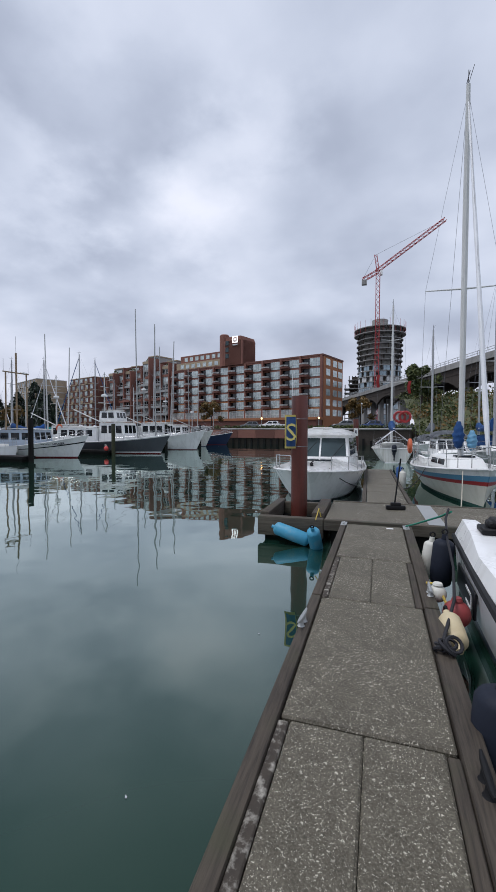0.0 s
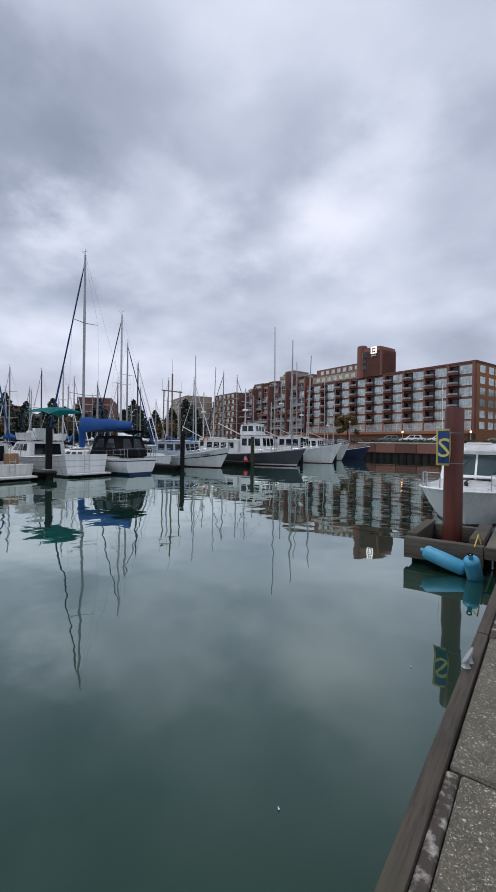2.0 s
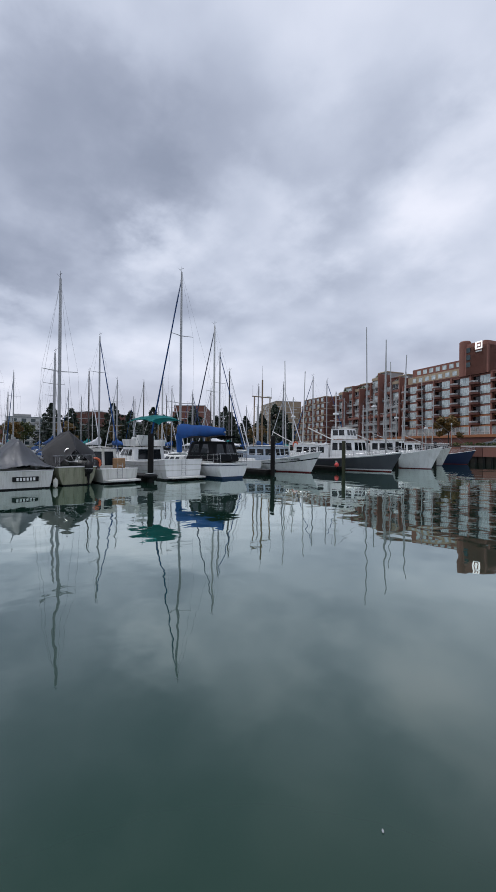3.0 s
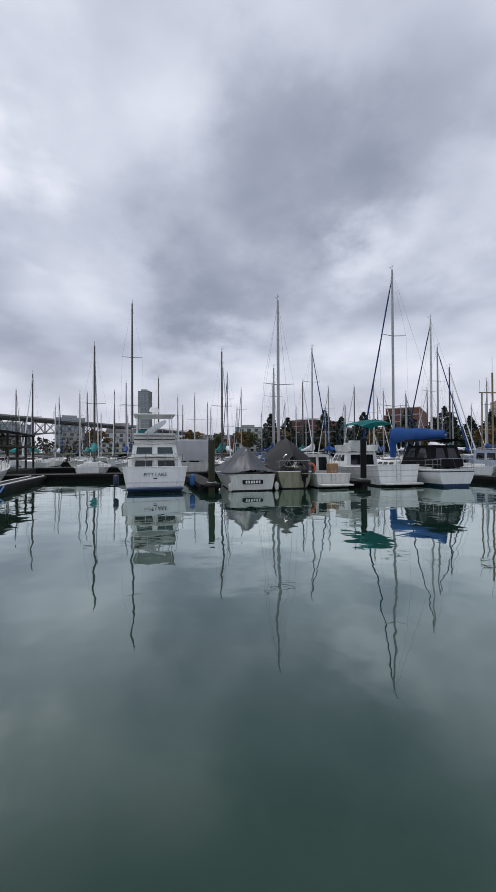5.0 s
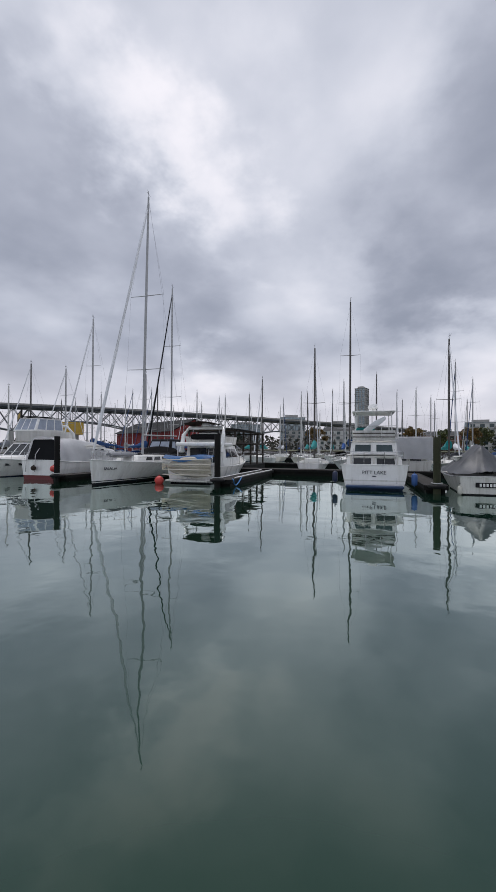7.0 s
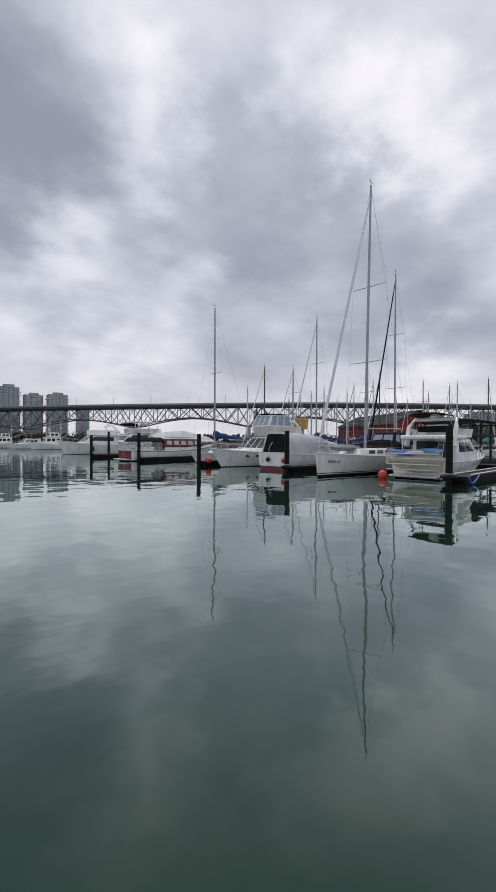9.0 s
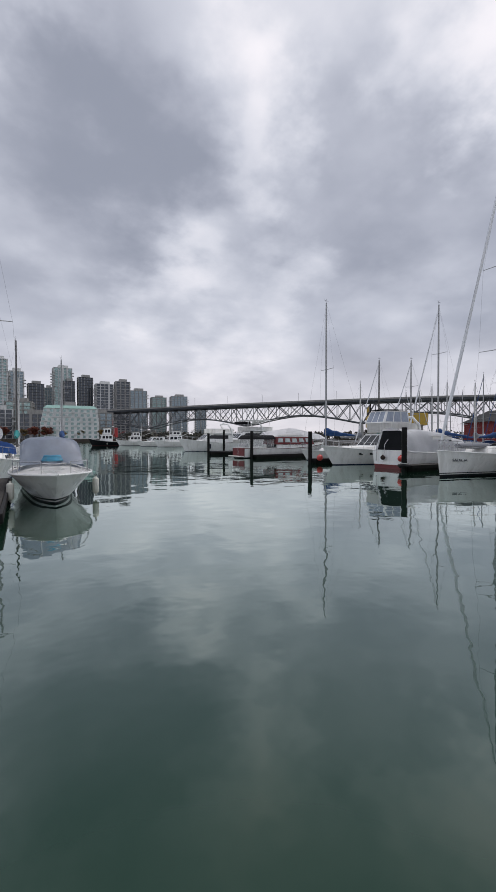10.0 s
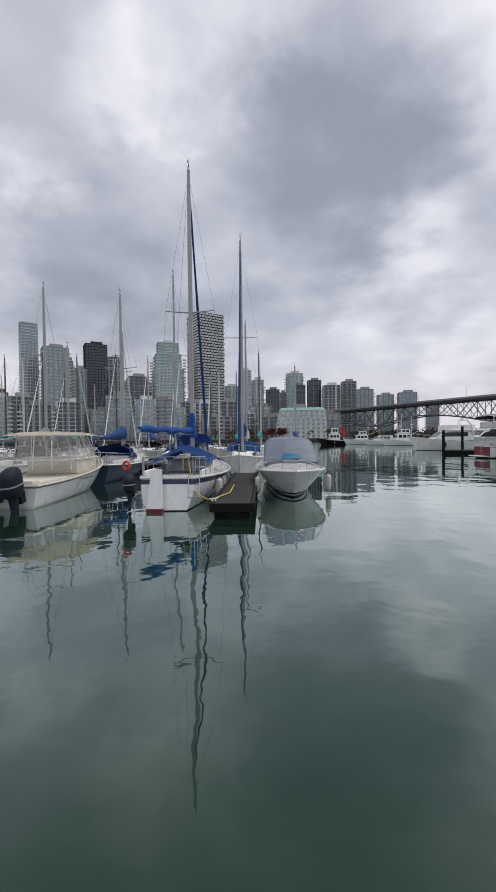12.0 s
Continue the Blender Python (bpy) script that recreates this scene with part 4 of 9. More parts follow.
# ---- the docks across the basin ----
FINGERS = [-49.0, -37.7, -27.8, -18.2, -7.66, 3.03, 11.63, 21.6, 30.6, 40.2, 49.5]
deck_dock("main_walkway", "long floating walkway behind the moored boats", -34.2, -32.2, -62.0, 58.0, "y", 6.0, mat="plank")
for i, y in enumerate(FINGERS):
    deck_dock("finger_dock", "dark weathered finger dock between two berths", -32.1, -21.2, y - 0.55, y + 0.55, "x", 3.6, z=0.38, mat="plank")
    dy = {-7.66: -0.2, 3.03: 0.0}.get(y, 0.0)
    pile(-21.0, y + dy, 2.75 + 0.12 * math.sin(i * 2.1), 0.165, "pile_moss" if i in (5, 8) else "pile_dark", "dark tarred timber pile at the end of a finger dock" if i not in (5, 8) else "dark mossy timber pile at the end of a finger dock", "galv" if i in (3, 4, 5, 6) else "")
deck_dock("dark_float", "black-sided float with a grey plank deck", 0.42, 1.60, -20.3, -10.9, "y", 2.4, z=0.40, mat="plank")
deck_dock("far_walkway", "floating walkway behind the sailing boats", 3.4, 40.0, -29.4, -27.4, "x", 6.0, z=0.40, mat="plank")
for x, mt in ((5.0, "pile_dark"), (16.0, "pile_dark")):
    pile(x, -29.7, 3.0, 0.17, mt, "dark tarred timber pile beside the walkway")
pile(-27.4, -57.8, 3.4, 0.17, "pile_dark", "dark mooring pile at the outer berths")

for z, dy, lab in ((0.425, 0.40, "white water pipe along the finger dock's edge"), (0.425, -0.42, "white water pipe along the far edge of the finger dock")):
    bm = B()
    tube(bm, [(-22.2, -7.66 + dy, z), (-26.0, -7.66 + dy, z + 0.01), (-31.8, -7.66 + dy, z)], 0.035, 8)
    tagged(part("water_pipe", bm, "white", None), lab, "pipe")
bm = B()
tube(bm, [(-21.6, -7.2, 0.40), (-21.35, -7.05, 0.36), (-21.3, -7.0, 0.16), (-21.6, -6.98, 0.06), (-22.3, -7.03, 0.20), (-23.0, -7.1, 0.40)], 0.035, 8)
tagged(part("blue_hose", bm, "blue_tarp", None), "blue hose looped over the finger dock's end", "hose")


# ---- boats, by kind ----
def sailboat(name, label, m, L=9.0, beam=2.9, sheer=(0.85, 0.80, 1.15), hull="white", boot="blue_boot", stripe=None, bands=None, mast_x=0.5, top=12.0, mast="alu", spreaders=(0.5,),
             jib=None, boom=None, dodger=None, cabin_mat="white_deck", tr=0.6, rake=1.0, srake=0.0, rail=True, group="", k=1.9, lean=0.0, panes=3, span=1.0, roof_h=0.36):
    t = thing(name, label, "sailboat", m, group)
    h = Hull(L, beam, sheer, 0.4, tr, 0.5, rake, k, srake, 0.55, 0.95)
    hull_parts(t, h, bands or plain_bands(hull, boot, stripe))
    zd = h.top(0.55)
    hs = House(-L * 0.12, L * 0.24, beam * 0.62, beam * 0.42, zd - 0.08, roof_h + 0.08, 0.06, 0.55, 0.12)
    if panes:
        wins = row_of("L", panes, 0.14, 0.80, 0.42, 0.80, 0.05, 0.01) + row_of("R", panes, 0.20, 0.86, 0.42, 0.80, 0.05, 0.01)
    else:
        wins = []
    house_parts(t, "coachroof", hs, cabin_mat, wins)
    bm = B()
    rbox(bm, L * 0.10, L * 0.16, -0.28, 0.28, zd + roof_h - 0.02, zd + roof_h + 0.06, 0.02, 1)
    part("hatch", bm, "glass_dark", t)
    for sg in (1, -1):
        bm = B()
        rbox(bm, -L * 0.42, -L * 0.12, sg * beam * 0.30 - 0.05, sg * beam * 0.30 + 0.05, h.top(0.2) - 0.06, h.top(0.2) + 0.22, 0.03, 1)
        part("coaming", bm, cabin_mat, t)
    mast_parts(t, mast_x, zd + 0.1, top, h, mast, spreaders, 0.09, span, jib, True, True, boom, None, lean)
    if rail:
        rails(t, h, 0.80, 0.985, 0.55, 3, 0.05, 0.013, "pulpit", True)
        rails(t, h, 0.02, 0.80, 0.55, 6, 0.05, 0.008, "lifeline")
        rails(t, h, 0.0, 0.10, 0.6, 2, 0.05, 0.013, "pushpit")
    if dodger:
        bm = B()
        x0, w, z0 = -L * 0.13, beam * 0.34, zd + roof_h - 0.1
        rings = []
        for u in (0.0, 0.3, 0.65, 1.0):
            xx, hh = x0 + 1.25 - 1.5 * u, 0.10 + 0.62 * math.sin(min(1.0, u * 1.25) * math.pi / 2)
            rings.append([(xx, w * math.cos(q) * (1.0 + 0.08 * u), z0 + hh * max(0.0, math.sin(q)) ** 0.6) for q in [math.pi * i / 10 for i in range(11)]])
        loft(bm, rings, False, False)
        bmesh.ops.solidify(bm, geom=bm.faces[:], thickness=0.02)
        part("spray_hood", bm, dodger, t, "canvas hood over the companionway")
    return t, h


def trawler(name, label, m, L=11.5, beam=3.6, sheer=(1.0, 0.95, 1.9), hull="white", boot="maroon", stripe=None, house="white", house_x=(-1.5, 1.9), house_h=1.75, aft=None, mast=6.5, poles=0, pole_h=9.0,
            pole_mat="alu", pole_spread=0.25, roof="white_deck", bands=None, pilot=None, rail=True, group="", gantry=None, boom=True):
    t = thing(name, label, "fishing boat", m, group)
    h = Hull(L, beam, sheer, 0.5, 0.78, 0.36, 1.3, 2.3, 0.2)
    hull_parts(t, h, bands or plain_bands(hull, boot, stripe), drop=0.28)
    zd = h.top(0.5) - 0.30
    if aft:
        x0, x1, hh, n = aft
        hs = House(x0, x1, beam * 0.78, beam * 0.78, zd, hh, 0.1, 0.05, 0.05)
        house_parts(t, "deckhouse", hs, house, row_of("R", n, 0.08, 0.92, 0.5, 0.85, 0.05) + row_of("L", n, 0.08, 0.92, 0.5, 0.85, 0.05) + row_of("B", 2, 0.1, 0.9, 0.35, 0.85, 0.1), "glass_dark", roof, 0.15)
    hs = House(house_x[0], house_x[1], beam * 0.70, beam * 0.56, zd, house_h, 0.05, 0.25, 0.06)
    house_parts(t, "wheelhouse", hs, house, row_of("R", 3, 0.06, 0.94, 0.52, 0.86, 0.07) + row_of("L", 3, 0.06, 0.94, 0.52, 0.86, 0.07) + row_of("F", 3, 0.04, 0.96, 0.52, 0.88, 0.06) + row_of("B", 1, 0.3, 0.7, 0.1, 0.85), "glass_dark", roof, 0.12, 0.35)
    zr = zd + house_h
    if pilot:
        x0, x1, hh = pilot
        hs = House(x0, x1, beam * 0.52, beam * 0.44, zr + 0.07, hh, 0.05, 0.2, 0.05)
        house_parts(t, "flybridge", hs, house, row_of("F", 3, 0.05, 0.95, 0.35, 0.85, 0.06) + row_of("R", 2, 0.1, 0.9, 0.35, 0.85, 0.08) + row_of("L", 2, 0.1, 0.9, 0.35, 0.85, 0.08), "glass_dark", roof, 0.1)
        zr += hh
    mx = house_x[0] - 0.3
    if mast:
        bm = B()
        tube(bm, [(mx, 0, zd), (mx, 0, mast)], [0.09, 0.05], 8)
        part("mast", bm, pole_mat, t)
        for zz, w in ((mast * 0.62, 0.9), (mast * 0.82, 0.6)):
            bm = B()
            tube(bm, [(mx, -w, zz), (mx, w, zz)], 0.025, 6)
            part("crosstree", bm, pole_mat, t)
        for sx in (h.L * 0.48, -h.L * 0.48):
            bm = B()
            tube(bm, [(mx, 0, mast - 0.1), (sx, 0, h.top(1 if sx > 0 else 0))], 0.012, 5)
            part("stay", bm, "wire", t)
        if boom:
            bm = B()
            tube(bm, [(mx, 0, zd + 1.9), (mx - 3.6, 0.2, zd + 3.3)], 0.05, 7)
            part("cargo_boom", bm, pole_mat, t)
        bm = B()
        lathe(bm, [(0.28, 0), (0.3, 0.08), (0.26, 0.18), (0.05, 0.22)], 14, pose(mx, 0, mast * 0.7))
        part("radar_dome", bm, "white", t)
    for i in range(poles):
        sg = 1 if i % 2 else -1
        bm = B()
        xx = mx + (0.2 if i < 2 else 2.4)
        lean = pole_spread * (1 + 0.4 * (i // 2))
        tube(bm, [(xx, sg * beam * 0.42, zd + 0.3), (xx + 0.1 * i, sg * (beam * 0.42 + lean), pole_h * (1 - 0.06 * i))], [0.085, 0.05], 7)
        part("trolling_pole", bm, pole_mat, t, "tall trolling pole raised upright")
    if gantry:
        gx, gh = gantry
        bm = B()
        for sg in (1, -1):
            tube(bm, [(gx, sg * 1.05, zd), (gx, sg * 1.0, gh)], 0.055, 8)
        tube(bm, [(gx, 0, zd), (gx, 0, gh + 1.6)], 0.07, 8)
        tube(bm, [(gx, -1.25, gh), (gx, 1.25, gh + 0.05)], 0.05, 8)
        for kk in range(5):
            zz = zd + 0.7 + kk * 0.55
            tube(bm, [(gx, -1.04, zz), (gx, -0.75, zz)], 0.02, 5)
        part("gantry", bm, "mast_wood", t, "varnished wooden gantry with ladder rungs")
        bm = B()
        for y in (-1.2, -0.4, 1.2):
            tube(bm, [(gx, y, gh), (gx, y, gh + 1.0)], 0.012, 5)
        tube(bm, [(gx, 0, gh + 1.6), (gx, 0, gh + 2.9)], 0.012, 5)
        part("aerial", bm, "wire", t)
        bm = B()
        rbox(bm, gx - 0.15, gx + 0.15, 0.5, 1.0, gh + 0.05, gh + 0.16, 0.03, 1)
        part("radar_bar", bm, "white", t)
    if rail:
        rails(t, h, 0.62, 0.985, 0.5, 5, 0.06, 0.016, "bow_rail", True)
    for sg in (1, -1):
        bm = B()
        x, y, z = h.at(0.55, 0.5)
        lathe(bm, [(0.03, -0.3), (0.12, -0.2), (0.13, 0.2), (0.03, 0.3)], 10, pose(x, sg * (y + 0.12), 0.65))
        part("fender", bm, "fender_white", t)
    return t, h, zd


def cruiser(name, label, m, L=9.5, beam=3.2, sheer=(0.95, 1.0, 1.45), hull="white", boot="blue_boot", stripe=None, cab=(-2.2, 1.9), cab_h=1.35, fly=True, arch=None, bimini=None, bands=None, deck="white_deck",
            side=3, rf=1.0, rb=0.1, tr=0.9, rail=True, swim=True, group="", glassm="glass_dark", fly_h=0.65, canopy_z=1.35, k=2.5, flare=0.5, front=3):
    t = thing(name, label, "motorboat", m, group)
    h = Hull(L, beam, sheer, 0.45, tr, 0.30, 1.4, k, 0.0, flare)
    hull_parts(t, h, bands or plain_bands(hull, boot, stripe), deck)
    zd = h.top(0.5) - 0.08
    # raised foredeck
    hs = House(cab[1] - 0.9, L * 0.36, beam * 0.70, beam * 0.34, zd, 0.42, 0.0, 0.9, 0.15)
    part("foredeck_trunk", hs.body(0.08), "white_deck", t)
    hs = House(cab[0], cab[1], beam * 0.80, beam * 0.66, zd, cab_h, rb, rf, 0.10)
    house_parts(t, "cabin", hs, hull if hull in ("white", "cream", "oldwhite") else "white",
                row_of("R", side, 0.08, 0.86, 0.42, 0.84, 0.04, 0.015) + row_of("L", side, 0.14, 0.92, 0.42, 0.84, 0.04, 0.015) + row_of("F", front, 0.04, 0.96, 0.34, 0.90, 0.04) + row_of("B", 2, 0.08, 0.92, 0.18, 0.86, 0.10), glassm, "white_deck", 0.14, 0.1)
    zr = zd + cab_h + 0.08
    if fly:
        f0, f1 = cab[0] - 0.1, cab[1] - rf + 0.1
        bm = B()
        w = beam * 0.36
        rings = []
        for zz, g in ((zr, 0.0), (zr + fly_h, 0.10)):
            rings.append([(f0, -w - g, zz), (f1 - 0.5, -w - g, zz), (f1 + 0.25 * g, -w * 0.6, zz), (f1 + 0.25 * g, w * 0.6, zz), (f1 - 0.5, w + g, zz), (f0, w + g, zz)])
        loft(bm, rings, False, False)
        bmesh.ops.solidify(bm, geom=bm.faces[:], thickness=0.06)
        part("flybridge_coaming", bm, "white", t)
        bm = B()
        rbox(bm, f0 + 0.5, f0 + 1.0, -0.6, 0.6, zr, zr + 0.75, 0.08, 2)
        part("flybridge_seat", bm, "white_deck", t)
        bm = B()
        rbox(bm, f1 - 0.8, f1 - 0.5, -0.5, 0.5, zr, zr + 0.6, 0.06, 2)
        part("helm_console", bm, "white_deck", t)
    if arch:
        ax, ah = arch
        bm = B()
        pts = [(ax - 0.7, beam * 0.40, zd + 0.9), (ax - 0.3, beam * 0.41, zr + ah * 0.55), (ax + 0.2, beam * 0.36, zr + ah), (ax + 0.2, -beam * 0.36, zr + ah), (ax - 0.3, -beam * 0.41, zr + ah * 0.55), (ax - 0.7, -beam * 0.40, zd + 0.9)]
        tube(bm, pts, [0.16, 0.13, 0.11, 0.11, 0.13, 0.16], 8)
        part("radar_arch", bm, "white", t)
        bm = B()
        lathe(bm, [(0.27, 0), (0.3, 0.08), (0.24, 0.2), (0.04, 0.25)], 14, pose(ax + 0.2, 0, zr + ah + 0.1))
        part("radar_dome", bm, "white", t)
    if bimini:
        mat, bx, bl, bw = bimini
        bm = B()
        zc = zr + canopy_z
        sheet(bm, lambda u, v: (bx - bl / 2 + bl * u, bw * (v - 0.5), zc + 0.30 * (1 - abs(2 * v - 1) ** 2.6) + 0.03 * math.sin(u * 9) - 0.24 * abs(2 * u - 1) ** 2.4), 10, 10, 0.03)
        part("canopy", bm, mat, t, "canvas sun canopy on a tube frame")
        for sx in (-0.40, 0.40):
            for sg in (1, -1):
                bm = B()
                tube(bm, [(bx, sg * bw * 0.42, zr - 0.05), (bx + sx * bl, sg * bw * 0.46, zc + 0.02)], 0.014, 6)
                part("canopy_post", bm, "chrome", t)
    if rail:
        rails(t, h, 0.50, 0.985, 0.55, 6, 0.08, 0.016, "bow_rail", True, mid=False)
    if swim:
        bm = B()
        rbox(bm, -L / 2 - 0.65, -L / 2 - 0.02, -beam * 0.40, beam * 0.40, 0.14, 0.24, 0.03, 2)
        part("swim_platform", bm, "oldwhite", t)
        bm = B()
        for y in (-0.12, 0.16):
            tube(bm, [(-L / 2 - 0.04, y, 0.3), (-L / 2 - 0.04, y, h.top(0) + 0.3)], 0.015, 6)
        for z in (0.45, 0.7, 0.95):
            tube(bm, [(-L / 2 - 0.04, -0.12, z), (-L / 2 - 0.04, 0.16, z)], 0.013, 6)
        part("boarding_ladder", bm, "chrome", t)
    return t, h, zd, zr


# ---- the boats round the basin ----
def berth(x, y, rz):
    return pose(x, y, 0, 0, 0, rz)


IN, OUT = 180.0, 0.0  # bow towards the far walkway, or out into the basin

# the cabin cruiser beside the far finger, bow towards us
t = thing("cabin_cruiser", "white cabin cruiser with a rounded hardtop moored bow-on beyond the pile", "motorboat", berth(-1.55, 14.9, -90))
h = Hull(7.6, 2.95, (0.75, 0.80, 0.96), 0.45, 0.92, 0.26, 1.2, 4.2, 0.0, 0.40)
hull_parts(t, h, [("antifouling", -0.45, 0.05, "grey_hull"), ("hull", 0.05, 0.86, "white"), ("spray_band", 0.86, 1.0, "white")], "white_deck", "white")


def foredeck_dome(u, v):
    s_ = 0.60 + 0.385 * u
    x, y, z = h.at(s_, h.top(s_) - 0.01)
    w = 2 * v - 1
    return (x, (y - 0.10) * w, z + 0.01 + 0.32 * (1 - abs(w) ** 3.0) * (1 - u ** 2.2))


bm = B()
sheet(bm, foredeck_dome, 14, 14, 0.02)
part("foredeck", bm, "white", t)
hs = House(-2.3, 1.35, 2.42, 2.05, 0.72, 1.22, 0.1, 0.80, 0.14)
cab = part("cabin", hs.body(0.10), "white", t)
for w_ in (("F", 0.05, 0.485, 0.40, 0.90), ("F", 0.515, 0.95, 0.40, 0.90), ("L", 0.42, 0.90, 0.42, 0.90), ("R", 0.10, 0.58, 0.42, 0.90), ("L", 0.06, 0.38, 0.42, 0.90), ("R", 0.62, 0.94, 0.42, 0.90)):
    part("window", hs.pane(*w_), "glass_pane", cab)
bm = B()
sheet(bm, lambda u, v: (-2.5 + 3.35 * u, (1.20 - 0.16 * u) * (2 * v - 1), 1.93 + 0.24 * (1 - abs(2 * v - 1) ** 3.5) * (1 - abs(2 * u - 1) ** 5)), 14, 14, 0.07)
part("hardtop", bm, "white", t, "rounded white moulded hardtop")
bm = B()
rbox(bm, 0.05, 0.32, -0.35, 0.35, 2.13, 2.19, 0.03, 2)
part("roof_hatch", bm, "white_deck", t)
bm = B()
rbox(bm, 1.75, 2.15, -0.50, 0.50, 1.135, 1.165, 0.01, 1)
part("deck_grip", bm, "glass_dark", t)
for sg in (-0.5, 0.45):
    bm = B()
    tube(bm, [(1.10, sg, 1.24), (0.86, sg + 0.38, 1.70)], 0.012, 5)
    part("wiper", bm, "black", t)
bm = B()
tube(bm, [(2.4, 0.02, 1.2), (2.95, -0.02, 1.14)], 0.018, 6)
tube(bm, [(2.9, 0, 1.0), (3.1, 0, 1.12)], 0.05, 8)
part("anchor_winch", bm, "black", t)
bm = B()
tube(bm, [(-1.0, -1.25, 1.1), (-1.0, -1.3, 4.3)], [0.018, 0.008], 6)
part("whip_aerial", bm, "white", t)
bm = B()
tube(bm, sag((3.1, 0.5, 1.0), (2.5, 1.35, 0.45), 0.12), 0.014, 6)
part("bow_line", bm, "rope_dark", t)
rails(t, h, 0.62, 0.93, 0.42, 4, 0.06, 0.016, "bow_rail", False, mid=False)

# the striped sailing boat on the other side of the finger
STRIPES = [("antifouling", -0.4, 0.10, "green_boot"), ("hull", 0.10, 0.60, "cream"), ("red_stripe", 0.60, 0.70, "red"), ("blue_stripe", 0.70, 0.84, "lightblue"), ("topside", 0.84, 1.0, "white")]
t, h = sailboat("striped_sailboat", "cream sailing boat with red and blue stripes, bow-on", berth(2.90, 15.3, -90), 8.0, 2.7, (0.92, 0.88, 1.12), "cream", "green_boot", None, STRIPES, 0.55, 13.0, "mast_white", (0.47,), "white_tarp", None, None, "white_deck", 0.62, 0.9, 0.2, True, "", 1.9, 0.0, 2, 1.15)
for nm, cx, cy, cz, ra, rb_, mt in (("sail_bag", 0.85, 0.26, 1.78, 0.15, 0.30, "lightblue"), ("bundled_sail", 0.78, -0.12, 1.95, 0.17, 0.42, "blue_cloth_dark")):
    bm = B()
    rings = []
    for i in range(15):
        w = math.sin(math.pi * (0.04 + 0.93 * (i / 14) ** 0.75)) ** 0.55 * (1 + 0.10 * math.sin(1.9 * i + cx * 9))
        rings.append([(cx + ra * w * math.cos(q) * (1 + 0.07 * math.sin(3 * q + 1.1 * i) + 0.05 * math.sin(5 * q - 0.7 * i)), cy + ra * w * math.sin(q) * (1 + 0.08 * math.cos(4 * q + 0.9 * i)), cz - rb_ + 2 * rb_ * i / 14 + 0.03 * math.sin(2 * q)) for q in [2 * math.pi * k / 12 for k in range(12)]])
    loft(bm, rings)
    part(nm, bm, mt, t, "bundled blue sailcloth at the mast")
bm = B()
torus(bm, 0.24, 0.08, pose(-3.2, -1.2, 1.45, 90), 16, 8)
part("lifebuoy", bm, "orange", t, "orange horseshoe lifebuoy on the stern rail")
fender("hull_fender", pose(1.10, 14.3, 0.45), "fender_white", "white fender between hull and finger dock", 0.12, 0.6)
fender("hull_fender", pose(1.10, 15.6, 0.5), "sign_blue", "blue fender between hull and finger dock", 0.12, 0.6)
bm = B()
tube(bm, sag((1.62, 12.9, 1.0), (0.95, 12.0, 0.47), 0.15) , 0.012, 6)
tagged(part("mooring_line", bm, "rope_dark", None), "dark mooring line from hull to dock", "rope")
bm = B()
tube(bm, sag((2.3, 11.4, 1.05), (1.9, 9.5, 0.47), 0.2), 0.012, 6)
tagged(part("mooring_line", bm, "rope_pale", None), "pale mooring line from bow to dock", "rope")

# the open motorboat alongside our own dock
wb = thing("open_motorboat", "white open motorboat lying stern-on along our own dock", "motorboat", pose(2.10, 2.42, -0.09, 0, 0, -93))
hw = Hull(6.6, 2.44, (0.80, 0.82, 1.05), 0.4, 0.97, 0.14, 0.9, 2.6)
hull_parts(wb, hw, [("antifouling", -0.4, 0.16, "blackpaint"), ("dark_line", 0.16, 0.24, "navy"), ("topside", 0.24, 1.0, "white")], "white_deck", "black")
for sg in (1, -1):
    bm = B()
    loft(bm, [[(-3.3, sg * 1.20, 0.80), (-3.3, sg * 0.92, 0.80), (-3.3, sg * 0.95, 1.02), (-3.3, sg * 1.10, 1.02)], [(-2.6, sg * 1.20, 0.80), (-2.6, sg * 0.80, 0.80), (-2.6, sg * 0.84, 1.00), (-2.6, sg * 1.12, 1.00)], [(-1.9, sg * 1.21, 0.80), (-1.9, sg * 0.92, 0.80), (-1.9, sg * 0.96, 0.93), (-1.9, sg * 1.16, 0.93)], [(1.4, sg * 1.18, 0.86), (1.4, sg * 0.90, 0.86), (1.4, sg * 0.94, 0.99), (1.4, sg * 1.12, 0.99)]])
    part("gunwale", bm, "white", wb, "moulded white gunwale")
bm = B()
rbox(bm, -3.2, -2.5, -0.86, -0.42, 0.80, 0.93, 0.04, 2)
part("quarter_seat", bm, "white_deck", wb)
bm = B()
rbox(bm, -2.85, -2.55, -1.02, -0.66, 1.0, 1.07, 0.015, 1)
rbox(bm, -2.80, -2.60, -0.95, -0.73, 1.06, 1.14, 0.02, 1)
rbox(bm, -2.87, -2.53, -0.90, -0.78, 1.10, 1.16, 0.02, 1)
part("mooring_bollard", bm, "black", wb)
bm = B()
lathe(bm, [(0.13, 0.93), (0.13, 0.95), (0.09, 0.98), (0.03, 0.99)], 16, pose(-2.15, -0.72, 0))
part("fuel_cap", bm, "black", wb)
bm = B()
for k in range(6):
    box(bm, -2.4 + 0.12 * k, -2.33 + 0.12 * k, -0.6, 0.6, 0.84, 0.855)
part("deck_grip", bm, "grey_hull", wb)
bm = B()
rbox(bm, -2.75, -1.75, -1.225, -1.195, 0.36, 0.62, 0.01, 1)
g = part("hull_panel", bm, "blackpaint", wb)
bm = B()
